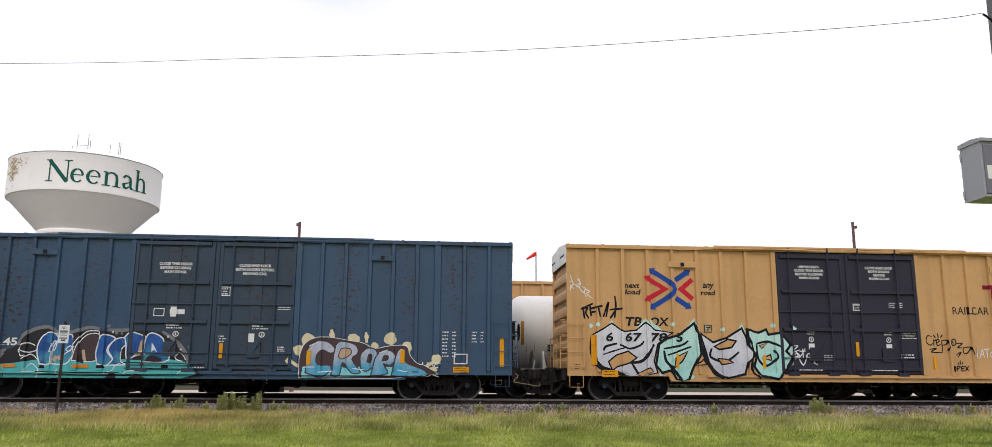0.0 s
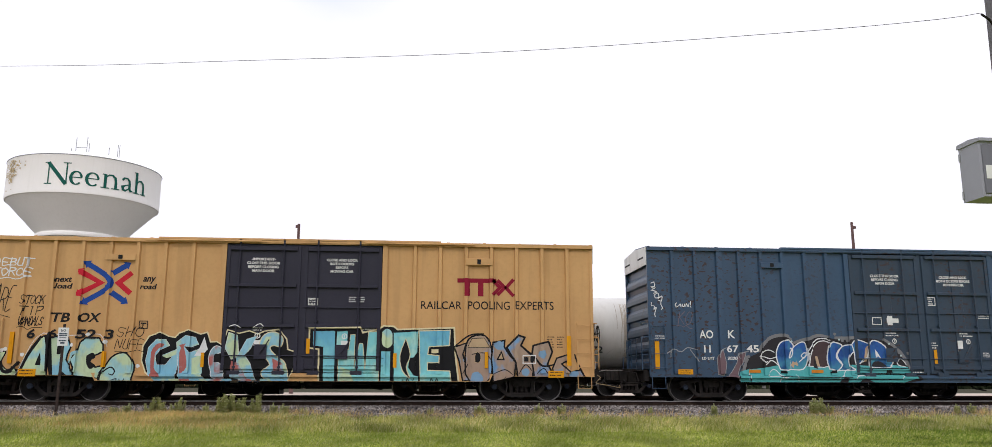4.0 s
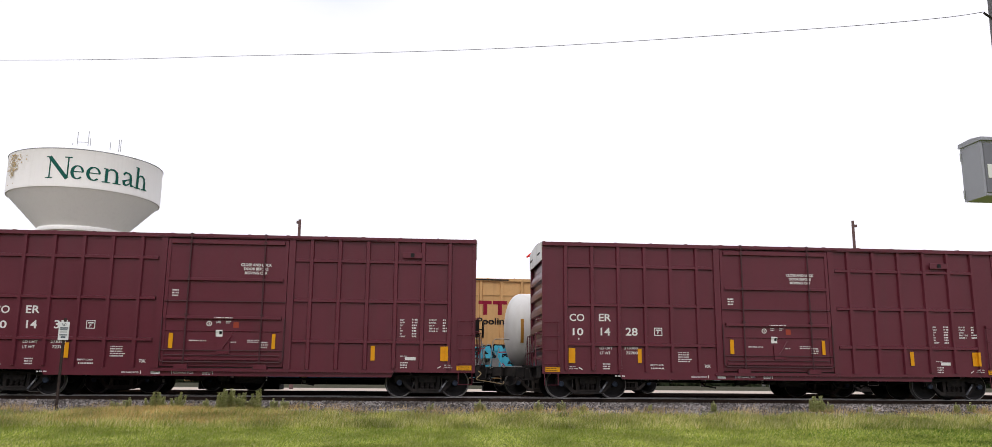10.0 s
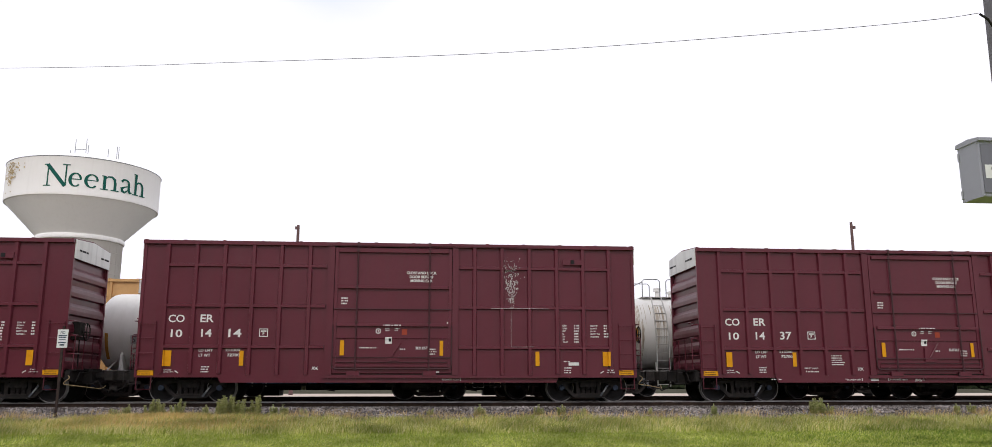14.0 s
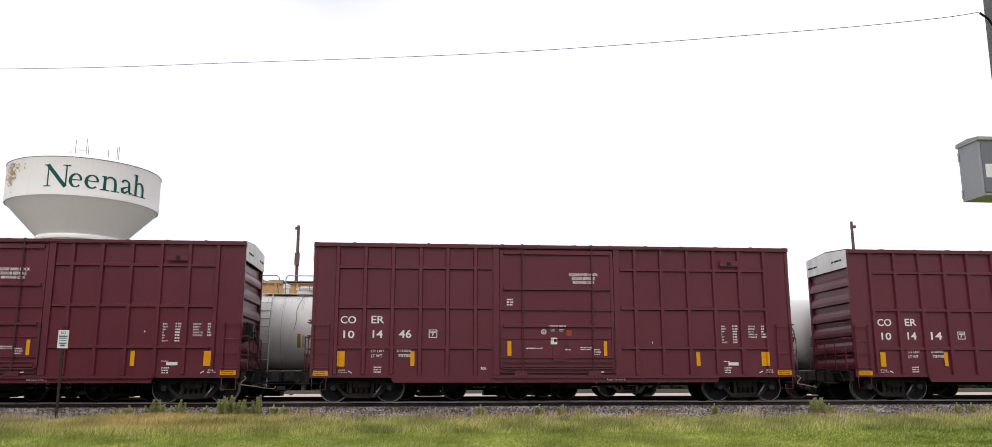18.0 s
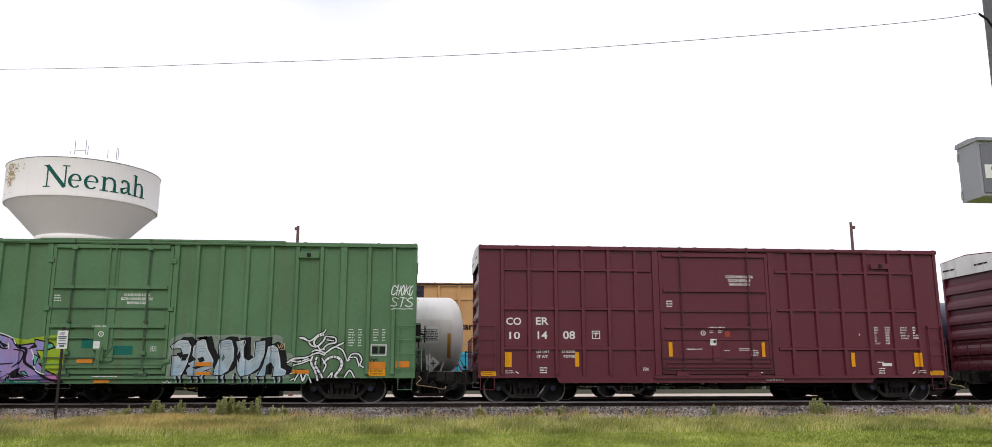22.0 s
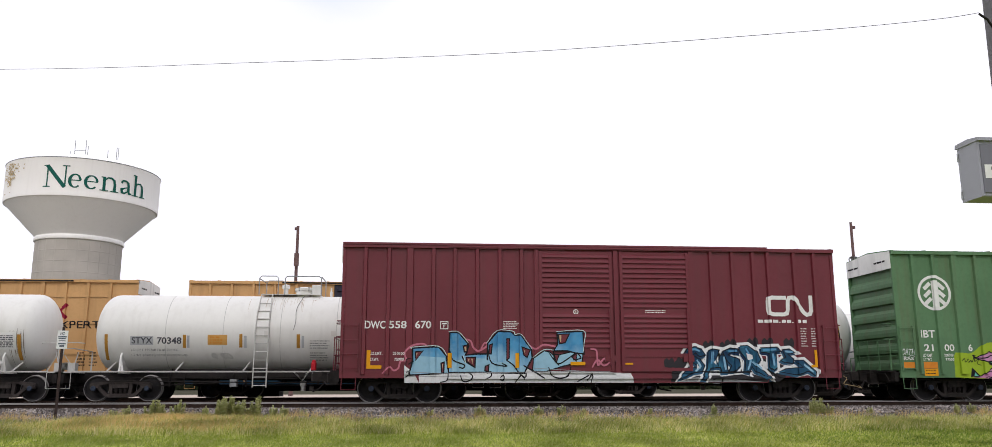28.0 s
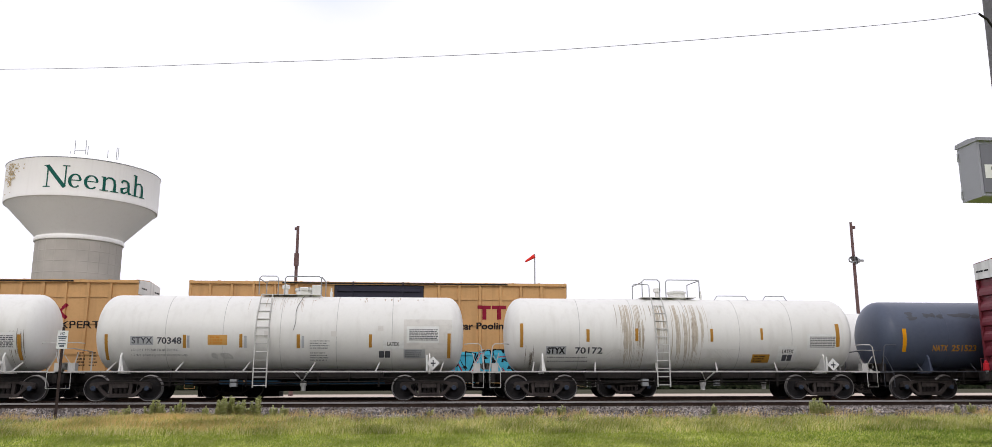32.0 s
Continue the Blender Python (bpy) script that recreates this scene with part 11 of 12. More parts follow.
def tower_marks():
    green = flat("tower_green", (0.008, 0.1, 0.075), 0.5)
    k = math.degrees(1 / 8.0)
    low, mid, cap = 21.06, 22.62, 23.46

    def stroke(pts, w, cap_end=0.0):
        fine, ws = [], []
        wide = w if isinstance(w, (list, tuple)) else [w] * len(pts)
        for i in range(len(pts) - 1):
            m = max(1, int(abs(pts[i + 1][0] - pts[i][0]) / 1.5))
            for j in range(m + (i == len(pts) - 2)):
                t = j / m
                fine.append((pts[i][0] + (pts[i + 1][0] - pts[i][0]) * t, pts[i][1] + (pts[i + 1][1] - pts[i][1]) * t))
                ws.append(wide[i] + (wide[i + 1] - wide[i]) * t)
        v, f = ribbon([(a / k, z) for a, z in fine], ws, cap_end)
        return [(x * k, z) for x, z in v], f

    def serif(a, z, w=1.0, h=0.11):
        return stroke([(a - w * k / 2, z), (a + w * k / 2, z)], h)

    N = [stroke([(-5.0, low + .1), (-5.0, cap - .1)], .14), stroke([(8.0, low + .15), (8.0, cap - .1)], .14), stroke([(-5.6, cap - .05), (7.9, low + .02)], .38),
         serif(-5.2, low + .06, .75), serif(-6.0, cap - .06, .6), serif(8.0, cap - .06, .75)]

    def e(a0, a1):
        c, rx, rz, zc = (a0 + a1) / 2, (a1 - a0) / 2 - .9, .7, (low + mid) / 2
        arc = [(c + rx * math.cos(radians(t)), zc + rz * math.sin(radians(t))) for t in range(8, 325, 14)]
        ws = [.12 + .2 * abs(math.cos(radians(t))) ** 1.2 * (1 if 90 < t < 270 else .55) for t in range(8, 325, 14)]
        return [stroke(arc, ws), stroke([(c - rx, zc + .06), (c + rx + .4, zc + .06)], .1)]

    n = [stroke([(35.0, low + .1), (35.0, mid)], .3), stroke([(35.4, mid - .35), (37.6, mid - .06), (40.2, mid - .06), (42.3, mid - .3), (42.9, mid - .75), (42.9, low + .1)], [.1, .16, .2, .26, .29, .3]),
         serif(35, low + .05, .85), serif(42.9, low + .05, .85), serif(34.2, mid - .05, .4)]
    h = [stroke([(60.3, low + .1), (60.3, cap)], .3), stroke([(60.7, mid - .35), (62.6, mid - .06), (65, mid - .06), (66.9, mid - .3), (67.5, mid - .75), (67.5, low + .1)], [.1, .16, .2, .26, .29, .3]),
         serif(60.3, low + .05, .85), serif(67.5, low + .05, .85), serif(59.5, cap - .05, .4)]
    a = [stroke([(47.9, mid - .35), (49.4, mid - .08), (52, mid - .08), (53.7, mid - .3), (54.1, mid - .7), (54.1, low + .4), (55.0, low + .12), (57.0, low + .16)], [.26, .18, .16, .26, .3, .3, .22, .12]),
         stroke([(54.0, mid - .72), (50.4, mid - .9), (48.2, low + .5), (48.8, low + .18), (50.6, low + .08), (54.0, low + .42)], [.1, .14, .28, .28, .18, .1])]
    root = None
    lift = 0
    for glyph in (N, e(10.2, 19.4), e(21.0, 31.0), n, a, h):
        base = None
        for v, f in glyph:
            lift += 1
            if base is None:
                base = wrap(v, f, green, "painted_letter", 8.02 + .002 * lift)
                if glyph is N:
                    tagged(base, "dark green serif lettering")
            else:
                o = wrap(v, f, green, "letter_stroke", 8.02 + .002 * lift)
                o.parent = base
    gold = flat("tower_gold", (0.5, 0.38, 0.2), 0.6)
    rnd = random.Random(90)
    bits = []
    for _ in range(150):
        a0, z = rnd.gauss(-42, 5.5), rnd.uniform(21.5, 24.0)
        if z < 22.2 and abs(a0 + 42) > 4:
            continue
        v, f = blob(a0 / k, z, rnd.uniform(.05, .13), rnd.uniform(.05, .12), rnd, 7, .4)
        bits.append(([(x * k, q) for x, q in v], f))
    for i, (v, f) in enumerate(bits):
        wrap(v, f, gold, "gold_leaf_mark", 8.02 + .001 * i)
    wrap([(-52, 20.75), (-40, 20.75), (-40, 20.85), (-52, 20.85)], [(0, 1, 2, 3)], gold, "print_bar")
    for x, y, z0, z1 in ((-1.6, -1, 26, 26.9), (-0.9, -1.5, 26, 28.1), (0.3, -1.5, 26, 28.2), (0.5, -1.4, 26, 27.5), (2.2, 0, 26, 27.4), (3.0, 0.5, 26, 27.9), (3.3, 0.2, 26, 27.8)):
        part("aerial", Shape().rod([(x, y, z0), (x, y, z1)], 0.035), GALV, tower)
    part("aerial_mount", Shape().rod([(-0.9, -1.5, 26.9), (0.3, -1.5, 26.9)], 0.035), GALV, tower)
    part("rim_rail", Shape().lathe([(8.02, 24.33), (8.08, 24.37), (8.02, 24.43)], 96), GALV, tower)


tower_marks()


# ---- poles, wire, windsock, sign, cabinet ----
WOOD = grit("pole_wood", (0.17, 0.105, 0.1), (0.11, 0.07, 0.068), 6, 0.9)


def yard_pole(x, y, top, label, lamps):
    p = thing("utility_pole", label, "pole", "yard light poles", (x, y, -0.2))
    part("post", Shape().rod([(0, 0, 0), (0.0, 0, top + 0.2)], [0.15, 0.1], 12), WOOD, p)
    for dx, dz, kind in lamps:
        if kind == "box":
            part("equipment_box", Shape().box(dx - 0.16, dx + 0.16, -0.35, -0.1, top + dz - 0.45, top + dz + 0.45), WOOD, p)
        elif kind == "arm":
            part("bracket_arm", Shape().box(min(0, dx), max(0, dx), -0.08, 0.08, top + dz - 0.1, top + dz + 0.1), WOOD, p)
        elif kind == "horn":
            part("loudspeaker_horn", Shape().lathe([(0.32, -0.3), (0.2, -0.1), (0.09, 0.1), (0.09, 0.3)], 16, "x", (dx, -0.1, top + dz)), GALV, p, smooth=True)
        else:
            part("flood_lamp", Shape().lathe([(0.26, -0.12), (0.24, 0.1), (0.1, 0.2)], 14, "y", (dx, -0.2, top + dz)), GALV, p, smooth=True)
            part("lamp_arm", Shape().rod([(0, 0, top + dz), (dx, -0.1, top + dz)], 0.05), GALV, p)


yard_pole(-9.05, 60, 11.9, "brown wooden pole with a small box", ((-0.22, 0.0, "arm"), (0.02, -2.3, "box")))
yard_pole(33.0, 60, 12.85, "brown wooden pole with grey lamps", ((0.3, -0.2, "arm"), (-0.25, -2.75, "lamp"), (0.4, -2.8, "horn")))


def windsock():
    w = thing("windsock", "red windsock on a thin mast", "windsock", "", (8.28, 60, -0.2))
    part("mast", Shape().rod([(0, 0, 0), (0, 0, 10.25)], 0.045, 8), GALV, w)
    part("sock", Shape().lathe([(0.06, -0.8), (0.09, -0.6), (0.11, -0.35), (0.15, -0.05), (0.16, 0.0)], 14, "x"), flat("sock_red", (0.7, 0.04, 0.03)), w, "red fabric sock", True)
    o = w.children[1]
    o.location, o.rotation_euler = (-0.02, 0, 10.1), (0, radians(-32), 0)


windsock()


def warning_sign():
    s = thing("warning_sign", "small white sign with dark print on a dark post", "sign", "", (-9.86, 23.95, -0.36))
    part("post", Shape().box(-0.03, 0.03, -0.02, 0.03, 0, 2.52), grit("sign_post", (0.03, 0.022, 0.02), (0.06, 0.04, 0.035), 8), s)
    part("panel", Shape().bevel_box(-0.14, 0.14, -0.036, -0.022, 1.92, 2.42, 0.004), flat("sign_white", (0.72, 0.73, 0.74), 0.4), s)
    ink = flat("sign_ink", (0.08, 0.1, 0.13))
    letters("NO", -0.06, 2.3, 0.08, ink, s, 0.12, (), 0.02, face=-0.036, lift=0.003)
    for z, a, h in ((2.25, 0.11, 0.035), (2.2, 0.1, 0.025), (2.14, 0.09, 0.02), (2.06, 0.1, 0.03), (2.0, 0.06, 0.045)):
        part("print_bar", Shape().box(-a, a, -0.04, -0.0365, z - h / 2, z + h / 2), ink, s)


warning_sign()


def service_pole():
    grey = grit("pole_grey", (0.2, 0.19, 0.21), (0.15, 0.145, 0.16), 5, 0.8)
    p = thing("service_pole", "weathered grey pole with cable ties", "pole", "", (5.86, 7.5, -0.95))
    part("post", Shape().rod([(0, 0, 0), (0.06, 0, 4.2), (0.1, 0, 9)], [0.17, 0.14, 0.12], 16), grey, p, smooth=True)
    part("cable_hook", Shape().rod([(-0.07, -0.12, 5.1), (-0.2, -0.25, 5.02), (-0.3, -0.3, 5.1), (-0.42, -0.36, 5.12)], 0.012), BLACK, p)
    part("cable_tail", Shape().rod([(-0.1, -0.14, 5.3), (-0.16, -0.2, 5.14), (-0.1, -0.18, 5.05), (-0.06, -0.16, 4.9)], 0.01), BLACK, p)
    box = thing("electric_cabinet", "grey steel electric cabinet with a hooded lid", "electric box", "", (5.15, 7.0, 2.29))
    G1 = paint("cabinet_grey", (0.27, 0.27, 0.315), 0.45, 0.15, 0.12, oilcan=0.03)
    part("body", Shape().bevel_box(0, 0.52, 0, 0.29, 0, 0.54, 0.008), G1, box)
    part("lid", Shape().prism([(-0.03, 0.53), (-0.03, 0.56), (0.12, 0.58), (0.3, 0.57), (0.31, 0.53)], -0.01, 0.53, "x"), G1, box)
    part("front_cover", Shape().bevel_box(0.02, 0.5, -0.012, 0, 0.03, 0.5, 0.005), paint("cabinet_cover", (0.13, 0.13, 0.155), 0.45, 0.15, 0.1, oilcan=0.03), box)
    part("sticker", Shape().box(0.04, 0.14, -0.016, -0.0125, 0.17, 0.3), WHITE, box, "white paper sticker")
    part("hasp", Shape().box(0.1, 0.14, -0.022, -0.0165, 0.25, 0.28), GALV, box)
    for z in (0.07, 0.44):
        part("hinge", Shape().rod([(-0.006, 0.28, z - 0.04), (-0.006, 0.28, z + 0.04)], 0.008), GALV, box)
    part("wall_bracket", Shape().box(0.5, 0.7, 0.3, 0.36, 0.1, 0.16).box(0.5, 0.7, 0.3, 0.36, 0.4, 0.46), GALV, box)


service_pole()
wire = Shape().rod(curve([(5.44, 7.14, 4.185), (4.9, 7.15, 4.09), (3.7, 7.58, 4.105), (0.9, 8.6, 4.21), (-2.3, 9.77, 4.45), (-5.67, 11.0, 4.74), (-14, 14, 5.63), (-40, 23.5, 9.53)], 6), 0.003, 5)
solid("overhead_wire", wire, BLACK, "thin black overhead wire running from the grey pole", "wire")
far = thing("utility_pole", "wooden pole carrying the overhead wire", "pole", "", (-40, 23.6, -0.9))
part("post", Shape().rod([(0, 0, 0), (0, 0, 10.8)], [0.17, 0.12], 12), WOOD, far)


# ---- grass, weeds, stones ----
def leaf_material(name, cols, rough=0.7, thin=True):
    m, n, l, b = material(name, cols[0], rough, spec=0.08)
    g = n.new("ShaderNodeNewGeometry")
    rp = n.new("ShaderNodeValToRGB")
    rp.color_ramp.elements[0].color, rp.color_ramp.elements[1].color = (*cols[0], 1), (*cols[-1], 1)
    for k, c in enumerate(cols[1:-1]):
        e = rp.color_ramp.elements.new((k + 1) / (len(cols) - 1))
        e.color = (*c, 1)
    l.new(g.outputs["Random Per Island"], rp.inputs[0])
    co = n.new("ShaderNodeTexCoord").outputs["Object"]
    c = mixed(n, l, noise_node(n, l, co, 0.8, 4), rp.outputs[0], tuple(v * 0.6 for v in cols[0]), 0.7)
    l.new(c, b.inputs["Base Color"])
    if thin:
        tr, mx, out = n.new("ShaderNodeBsdfTranslucent"), n.new("ShaderNodeMixShader"), n["Material Output"]
        mx.inputs[0].default_value = 0.4
        l.new(c, tr.inputs[0])
        l.new(b.outputs[0], mx.inputs[1])
        l.new(tr.outputs[0], mx.inputs[2])
        l.new(mx.outputs[0], out.inputs["Surface"])
    return m


def grass(name, label, count, xr, yr, h, mat, seed, width=0.011, lean=(0.25, 0.1), keep=None):
    g = np.random.default_rng(seed)
    x, y = g.uniform(*xr, count), g.uniform(*yr, count)
    hh = g.uniform(*h, count)
    if keep is not None:
        dens = np.array([keep(a, b) for a, b in zip(x, y)])
        ok = g.uniform(0, 1, count) < dens
        x, y, hh = x[ok], y[ok], hh[ok] * (0.6 + 0.4 * dens[ok])
    m = len(x)
    z = np.interp(y, [14, 18, 24.4, 25.2, 26.5], [-0.89, -0.71, -0.3, -0.33, -0.2]) - 0.015
    z += np.array([0.05 * noise.noise((a * 0.35, b * 0.5, 0)) if b < 24 else 0 for a, b in zip(x, y)])
    a = g.uniform(0, np.pi, m)
    w = width * g.uniform(0.6, 1.4, m)
    dx, dy = np.cos(a) * w, np.sin(a) * w * 0.6
    lx, ly = (g.normal(lean[0], 0.45, m)) * hh, g.normal(0, lean[1] + 0.15, m) * hh
    v = np.empty((m, 5, 3))
    v[:, 0] = np.stack([x - dx, y - dy, z], 1)
    v[:, 1] = np.stack([x + dx, y + dy, z], 1)
    v[:, 2] = np.stack([x + lx * 0.35 + dx * 0.7, y + ly * 0.35 + dy * 0.7, z + hh * 0.6], 1)
    v[:, 3] = np.stack([x + lx * 0.35 - dx * 0.7, y + ly * 0.35 - dy * 0.7, z + hh * 0.6], 1)
    v[:, 4] = np.stack([x + lx, y + ly, z + hh], 1)
    me = bpy.data.meshes.new(name)
    o = np.arange(m) * 5
    faces = np.concatenate([np.stack([o, o + 1, o + 2, o + 3], 1)]).tolist() + np.stack([o + 3, o + 2, o + 4], 1).tolist()
    me.from_pydata(v.reshape(-1, 3).tolist(), [], faces)
    me.materials.append(mat)
    tagged(new(name, me), label, "grass", "", "stuff")


LAWN = leaf_material("lawn_blades", [(0.2, 0.27, 0.04), (0.42, 0.49, 0.075), (0.58, 0.62, 0.14), (0.76, 0.71, 0.33)])
TALL = leaf_material("tall_blades", [(0.16, 0.21, 0.04), (0.46, 0.49, 0.11), (0.66, 0.62, 0.22), (0.92, 0.8, 0.5)])
DRY = leaf_material("dry_blades", [(0.48, 0.32, 0.12), (0.92, 0.62, 0.26), (0.68, 0.53, 0.18), (0.97, 0.76, 0.45)])


def border(x):
    """How far the grass creeps up to the ballast."""
    dry = math.exp(-((x + 6.5) / 3.4) ** 2)
    return 23.3 + 0.7 * noise.noise((x * 0.55, 0, 7.0)) + 0.5 * noise.noise((x * 1.9, 0, 2.0)) + 0.95 * dry


def edge(x, y):
    return max(0.0, min(1.0, (border(x) - y) / 0.6)) * max(0.1, 0.7 + 0.75 * noise.noise((x * 0.9, y * 1.6, 5.0)))


def stray(x, y):
    return 1.7 * math.exp(-abs(y - border(x) - 0.15) / 0.45) * max(0.0, 0.4 + 1.2 * noise.noise((x * 0.8, y * 1.2, 9.0)))


grass("mown_grass", "short mown green grass", 150000, (-13, 17.5), (14.3, 20.9), (0.025, 0.075), LAWN, 1, 0.010)
# Darker blades paint the light falloff at the right edge of the view.
DIMMED = leaf_material("dimmed_blades", [(0.08, 0.14, 0.025), (0.22, 0.34, 0.05), (0.34, 0.44, 0.08)])
grass("lush_grass", "darker green grass that dims the lawn towards the right", 60000, (7.5, 17.5), (14.3, 21.2), (0.04, 0.1), DIMMED, 12, 0.010, keep=lambda x, y: min(1.0, (x - 7.5) / 5) * max(0.1, 0.6 + 0.8 * noise.noise((x * 0.4, y * 0.8, 11.0))))
grass("tall_grass", "tall green grass leaning along the ballast edge", 120000, (-13.5, 19), (20.1, 24.6), (0.06, 0.26), TALL, 2, 0.007, keep=edge)
grass("seeding_grass", "pale seeding grass stems at the ballast edge", 34000, (-13.5, 19), (21, 25.2), (0.14, 0.34), DRY, 4, 0.004, keep=lambda x, y: 0.35 * edge(x, y) + stray(x, y))
grass("dry_grass", "dry tan grass beside the sign post", 120000, (-12, 0.5), (20.9, 24.8), (0.1, 0.24), DRY, 3, 0.006, keep=lambda x, y: edge(x, y) * max(0.0, 1 - abs((x + 7.4) / (3.2 if x < -7.4 else 4.6)) ** 1.5) * max(0.2, 0.7 + 0.7 * noise.noise((x * 0.5, y, 1.0))))


def make_weed(height, seed):
    """A leafy weed: stem, side stems, many narrow leaves."""
    rnd = random.Random(seed)
    w = thing("weed", "leafy green weed growing at the ballast edge", "weed", "weeds along the track")
    stems, leaves = Shape(), Shape()
    for k in range(rnd.randint(6, 8)):
        a, r = rnd.uniform(0, 6.28), rnd.uniform(0.02, 0.17)
        top = Vector((math.cos(a) * r * 1.4 + 0.01, math.sin(a) * r, height * rnd.uniform(0.6, 1.0)))
        foot = Vector((math.cos(a) * r * 0.8, math.sin(a) * r * 0.7, 0))
        stems.rod([tuple(foot), tuple(foot.lerp(top, 0.5) + Vector((0.01, 0, 0))), tuple(top)], [0.008, 0.006, 0.003], 5)
        n = int(80 * height / 0.6)
        for j in range(n):
            t = 0.1 + 0.9 * j / n
            p = foot.lerp(top, t)
            b = j * 2.4 + rnd.uniform(-0.4, 0.4)
            ln = 0.12 * (1.15 - 0.65 * t) * rnd.uniform(0.8, 1.2) * (height / 0.6) ** 0.5
            d = Vector((math.cos(b), math.sin(b), rnd.uniform(0.3, 0.9))).normalized()
            s = Vector((-math.sin(b), math.cos(b), 0)) * ln * 0.36
            q = p + d * ln * 0.5
            leaves.add([p, q + s, p + d * ln - Vector((0, 0, ln * 0.15)), q - s], [(0, 1, 2, 3)])
    part("stem", stems, flat("weed_stem", (0.14, 0.15, 0.05)) if "weed_stem" not in bpy.data.materials else bpy.data.materials["weed_stem"], w)
    part("foliage", leaves, WEED, w)
    return w


WEED = leaf_material("weed_leaves", [(0.42, 0.47, 0.18), (0.6, 0.61, 0.29), (0.78, 0.74, 0.44)])
weeds = [make_weed(0.5, 1), make_weed(0.34, 2), make_weed(0.62, 3), make_weed(0.22, 4)]
spots = [(-8.6, 24.4, 3), (-8.45, 24.3, 3), (-8.16, 24.4, 1), (-7.46, 24.3, 0), (-7.24, 24.35, 0), (-7.1, 24.2, 3), (-6.76, 24.3, 0), (-5.95, 24.3, 1), (-5.7, 24.4, 1), (-5.55, 24.3, 0), (-5.44, 24.2, 2), (-5.3, 24.35, 2), (-5.18, 24.3, 0),
         (-5.0, 24.3, 0), (-4.77, 24.4, 1), (-4.54, 24.3, 2), (-4.16, 24.4, 1), (-3.81, 24.3, 1), (-3.28, 24.4, 3), (0.32, 24.2, 3), (1.65, 24.2, 1), (1.85, 24.3, 3), (3.36, 24.2, 1), (3.55, 24.3, 3), (4.06, 24.2, 1), (4.79, 24.3, 3), (6.77, 24.3, 3),
         (8.58, 24.2, 1), (11.68, 24.2, 0), (11.94, 24.3, 0), (12.15, 24.2, 1), (13.5, 24.3, 3), (16.2, 24.2, 1), (16.7, 24.3, 1), (17.0, 24.2, 3), (-11.6, 24.2, 3)]
used = set()
rnd_p = random.Random(5)
for x, y, k in spots:
    m = pose(x, y, ground_height(y) - 0.02, 0, 0, rnd_p.uniform(0, 360))
    if k in used:
        copy_thing(weeds[k], m)
    else:
        weeds[k].matrix_basis = m
        used.add(k)


def stones(name, label, count, xr, yr, zf, size, seed):
    g = np.random.default_rng(seed)
    base = np.array([(1, 0, 0), (-1, 0, 0), (0, 1, 0), (0, -1, 0), (0, 0, 1), (0, 0, -1)], float)
    tri = np.array([(0, 2, 4), (2, 1, 4), (1, 3, 4), (3, 0, 4), (2, 0, 5), (1, 2, 5), (3, 1, 5), (0, 3, 5)])
    x, y = g.uniform(*xr, count), g.uniform(*yr, count)
    z = np.array([zf(b) for b in y])
    s = g.uniform(*size, (count, 1, 3))
    v = base[None] * s * g.uniform(0.75, 1.25, (count, 6, 1))
    a = g.uniform(0, 6.28, count)
    c, sn = np.cos(a)[:, None], np.sin(a)[:, None]
    v = np.stack([v[..., 0] * c - v[..., 2] * sn, v[..., 1], v[..., 0] * sn + v[..., 2] * c], -1) + np.stack([x, y, z], 1)[:, None]
    f = (tri[None] + (np.arange(count) * 6)[:, None, None]).reshape(-1, 3)
    me = bpy.data.meshes.new(name)
    me.from_pydata(v.reshape(-1, 3).tolist(), [], f.tolist())
    me.materials.append(leaf_material("stone_colours", [(0.045, 0.04, 0.037), (0.15, 0.13, 0.12), (0.3, 0.265, 0.25), (0.58, 0.53, 0.5)], 0.9, False))
    tagged(new(name, me), label, "ballast", "", "stuff")


stones("ballast_stones", "loose grey and pinkish crushed ballast stones", 52000, (-15, 22), (22.8, 27.35), lambda y: float(np.interp(y, [18, 24.4, 24.97, 26.5, 27.6], [-0.72, -0.31, -0.34, -0.17, -0.17])), (0.02, 0.06), 6)


def shrub_line():
    """Low dark shrubs along the far side of the yard."""
    g = np.random.default_rng(8)
    n = 42000
    x, y = g.uniform(-110, 150, n), g.uniform(118, 123, n)
    top = np.array([1.15 + 0.8 * noise.noise((a * 0.12, 0, 1)) + 0.5 * noise.noise((a * 0.5, 0, 4)) for a in x])
    z = -0.2 + g.uniform(0, 1, n) ** 0.8 * np.maximum(0.4, top)
    s = g.uniform(0.2, 0.5, n)
    a = g.uniform(0, 6.28, n)
    v = np.empty((n, 4, 3))
    for k, (u, w) in enumerate(((-1, 0), (0, -0.6), (1, 0), (0, 0.6))):
        v[:, k] = np.stack([x + s * u * np.cos(a), y + s * u * np.sin(a) * 0.5, z + s * (w + 0.4 * u * np.sin(a))], 1)
    me = bpy.data.meshes.new("far_shrubs")
    me.from_pydata(v.reshape(-1, 3).tolist(), [], (np.arange(n)[:, None] * 4 + np.arange(4)).tolist())
    me.materials.append(leaf_material("shrub_leaves", [(0.02, 0.03, 0.015), (0.035, 0.045, 0.02), (0.05, 0.055, 0.03)], 0.8, False))
    tagged(new("far_shrubs", me), "low dark shrubs far beyond the yard", "shrubs", "", "stuff")


shrub_line()

# ---- motion ----
CARS = []


def place(car, left):
    CARS.append((car, left))
    car.location = (left, TRACK_1, 0)


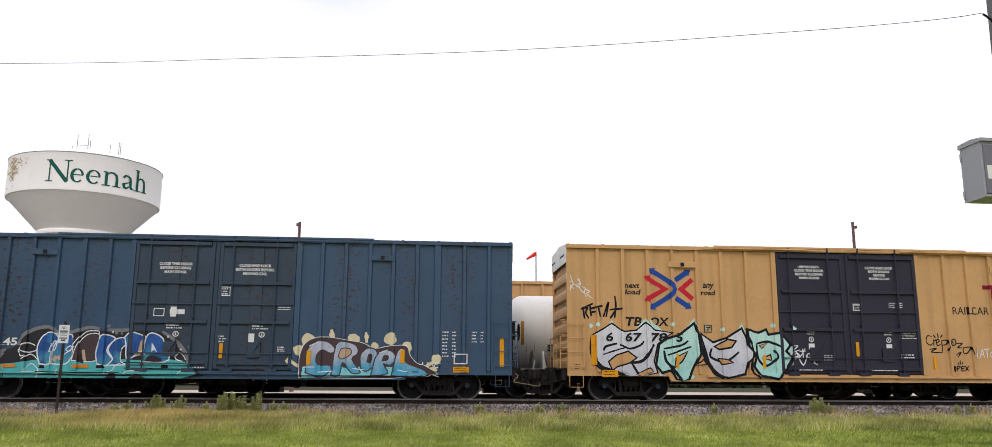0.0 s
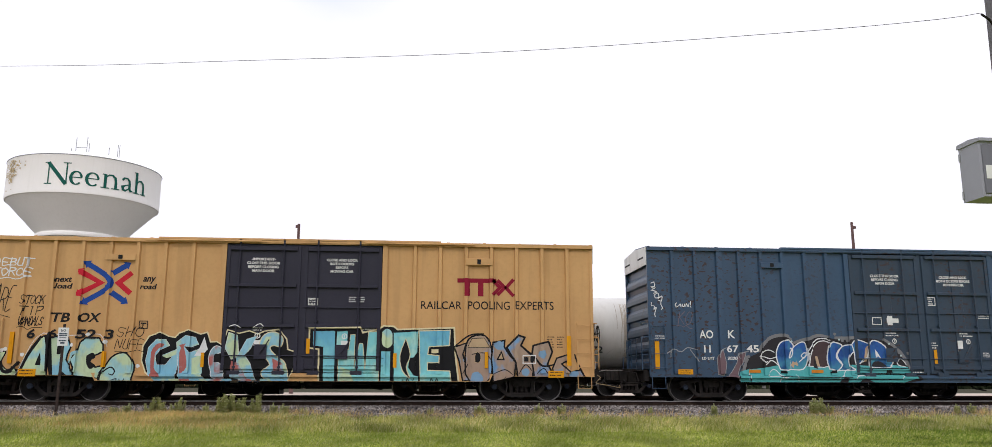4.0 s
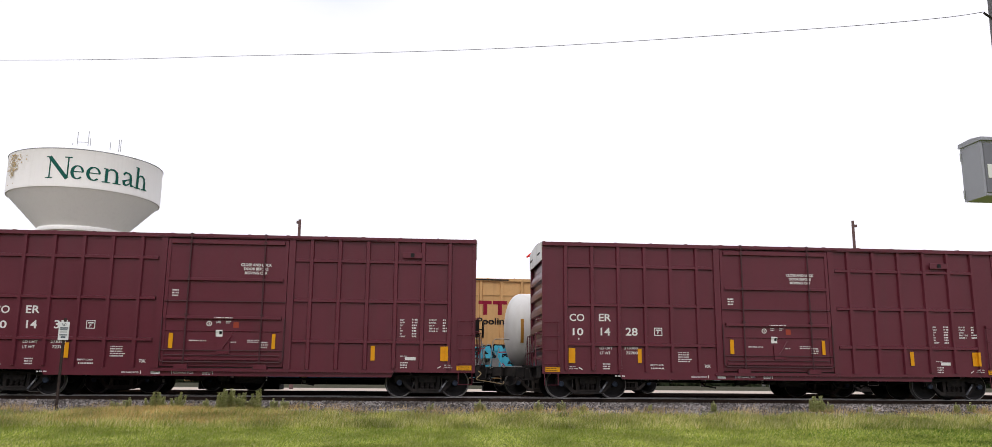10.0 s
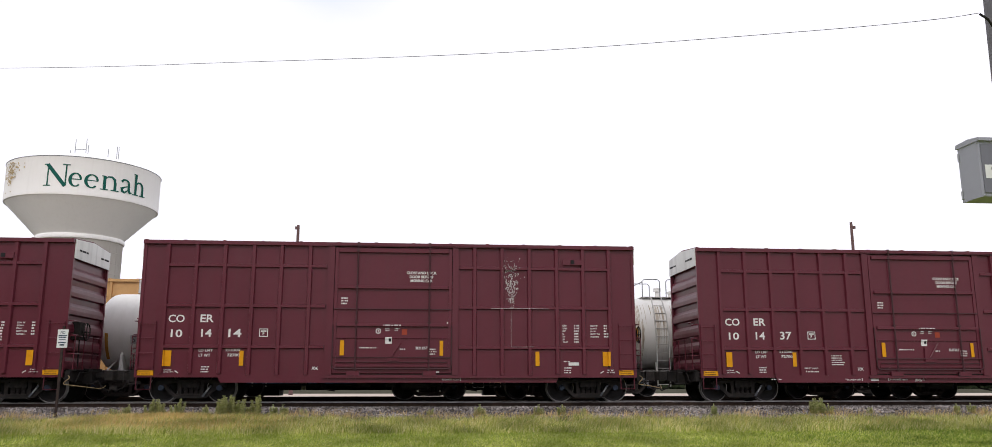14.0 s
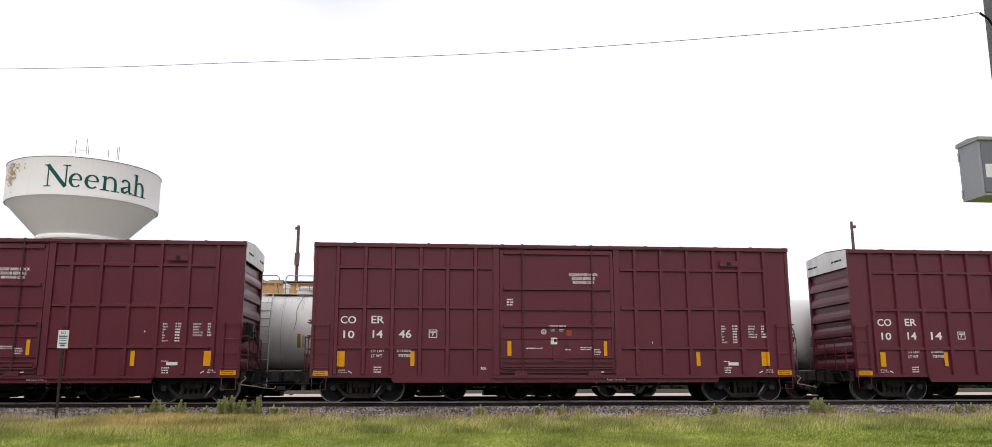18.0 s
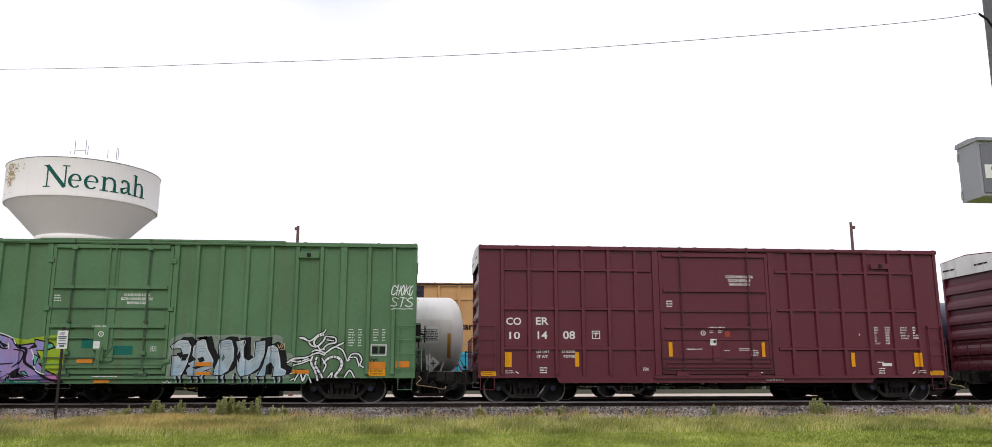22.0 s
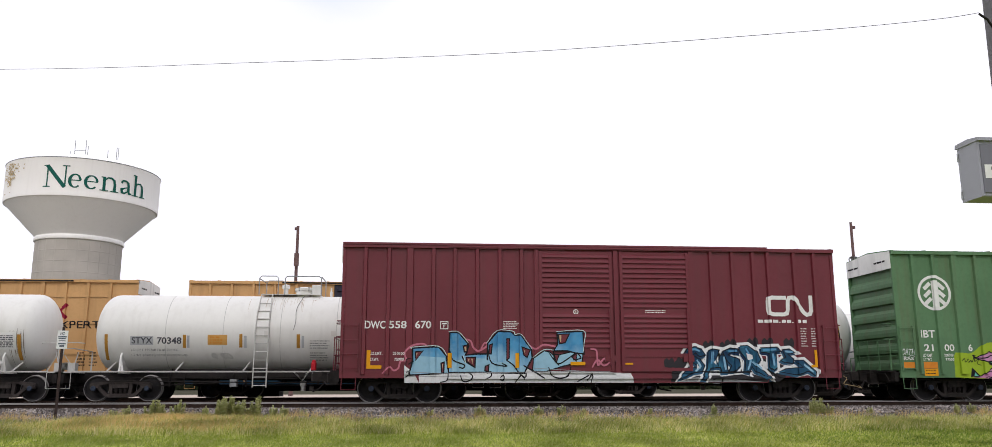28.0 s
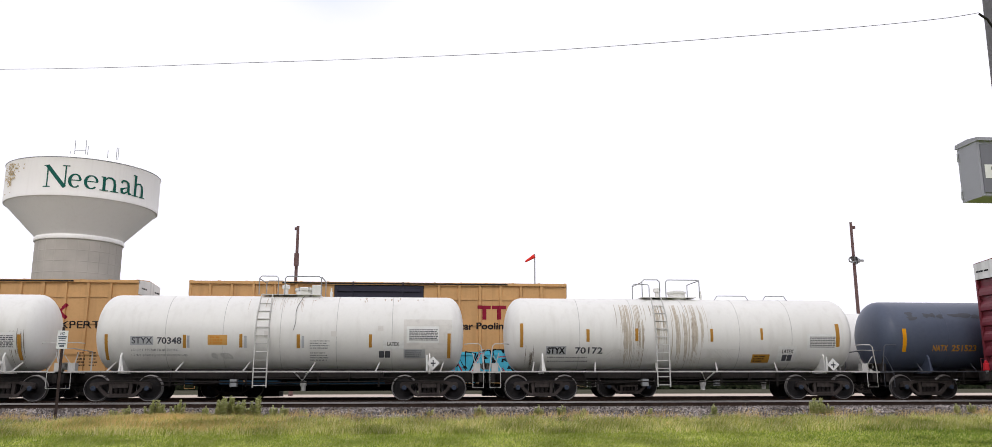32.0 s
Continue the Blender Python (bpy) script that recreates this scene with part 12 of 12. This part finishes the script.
for t_x, t_list in (((1.58, 14.25), (coer,)), ((2.2, 16.6), (yellow_a, yellow_c, blue_b, green_i)), ((1.87, 14.55), (red_j,))):
    for c in t_list:
        for x in t_x:
            if c is not coer:
                add_truck(c, x, rolls=True)


def gone(t):
    """Metres that the train has rolled by t seconds."""
    return 5.8793 * t - 0.0065731 * t * t + 0.00015455 * t ** 3


for c, left in ((yellow_a, 4.69), (blue_b, -16.01), (yellow_c, -36.75), (green_i, -146.89), (red_j, -165.41)):
    place(c, left)
COERS = []
for left in (-54.41, -72.33, -90.22, -108.08, -125.98):
    c = coer if left == -54.41 else copy_thing(coer, Matrix())
    COERS.append(c)
    place(c, left)
STRAP = Shape().prism([(0.36, 0.2), (0.41, 0.17), (0.66, 0.52), (0.61, 0.55)], -1.16, -1.13)
STRAP_MESH = STRAP.mesh("brake_strap", DULL_STEEL)
MARK_MESH = Shape().prism([(0.47, 0.33), (0.5, 0.31), (0.6, 0.45), (0.57, 0.47)], -1.166, -1.161).mesh("strap_print", flat("strap_grey", (0.3, 0.3, 0.31)))
for c in COERS:
    for x in (1.58, 14.25):
        truck = add_truck(c, x, rolls=True)
        part("brake_strap", STRAP_MESH, DULL_STEEL, truck, "grey steel brake strap with worn print")
        part("strap_print", MARK_MESH, DULL_STEEL, truck)

for c, number in zip(COERS, ("28", "37", "14", "46", "08")):
    texts(c, coer_rel, [("10", 1.00, 1.35, 2.01, 2.25), ("14", 1.92, 2.24, 2.02, 2.27), (number, 2.75, 3.15, 2.02, 2.28)], WHITE)
for c, number in zip(COERS, ("28", "37", "14", "46", "08")):
    if number in ("28", "37"):
        texts(c, coer_rel, [("RELEASE ROD", 4.89, 5.4, .69, .74), ("RETAINING VALVE", 6.44, 7.04, .69, .74), ("EMPTY LOAD", 3.53, 3.99, 1.06, 1.11)], WHITE)
        for x in (5.45, 6.37, 7.6):
            patch("valve_mark", x, x + .02, .67, .77, WHITE, c, coer_rel, FACE, .006)
        patch("route_card", 5.76, 6.03, .67, .75, WHITE, c, coer_rel, FACE, .006)
        for b in ((3.57, 1.0, .54, 1, .06, .1), (4.48, 1.51, .47, 5, .045, .072), (7.31, .74, .28, 2, .035, .05), (2.37, .74, .4, 1, .05, .06)):
            bars(*b, WHITE, c, coer_rel, FACE)
    else:
        texts(c, coer_rel, [("RELEASE ROD", 9.45, 9.98, .69, .74)], WHITE)
        patch("valve_mark", 10.02, 10.04, .67, .77, WHITE, c, coer_rel, FACE, .006)
        patch("chalk_mark", 9.2, 9.36, .93, .97, WHITE, c, coer_rel, FACE, .012)
rnd_w = random.Random(80)
SCRAPE = flat("white_scrape", (.5, .46, .46), .7, .25)
bits = []
for k in range(260):
    z = rnd_w.triangular(2.9, 4.75, 3.7)
    wide = .05 + .2 * (z - 2.9) / 1.7
    x = 11.68 + rnd_w.choice((-1, 1, 0)) * wide * .6 + rnd_w.gauss(0, wide * .45)
    r = rnd_w.uniform(.005, .02) * (1.5 if rnd_w.random() < .12 else 1)
    bits.append(blob(x, z, r, r * rnd_w.uniform(1, 1.8), rnd_w, 7, .4))
bits.append(ribbon([(11.66, 1.74), (11.66, 2.92)], .01, 0.0))
bits.append(ribbon([(11.0, 2.97), (11.9, 2.98), (12.9, 2.97)], .012, 0.0))
bits.append(ribbon([(11.66, 1.74), (12.4, 1.75)], .01, 0.0))
decal("white_scrape", *join(bits), SCRAPE, COERS[2], (0, 0), coer_rel, FACE, .004, "white scraped and spattered streak")
for k, x in enumerate((1.2, 6.0, 9.6, 11.0, 12.8)):
    o = decal("paint_chip", *blob(x, 1.9 + .3 * (k % 3), .02, .035, rnd_w, 8), WHITE, COERS[k], (0, 0), coer_rel, FACE, .005)


def motions():
    for car, left in CARS:
        walk(car, [(t, pose(left + gone(t), TRACK_1, 0)) for t in range(33)])
    for d in sorted({d for _, d in ROLLING}):
        rows = [(k / 10, pose(d, 0, 0.457, 0, math.degrees(gone(k / 10) / 0.457), 0)) for k in range(321)]
        for ws, dd in ROLLING:
            if dd == d:
                walk(ws, rows)


motions()
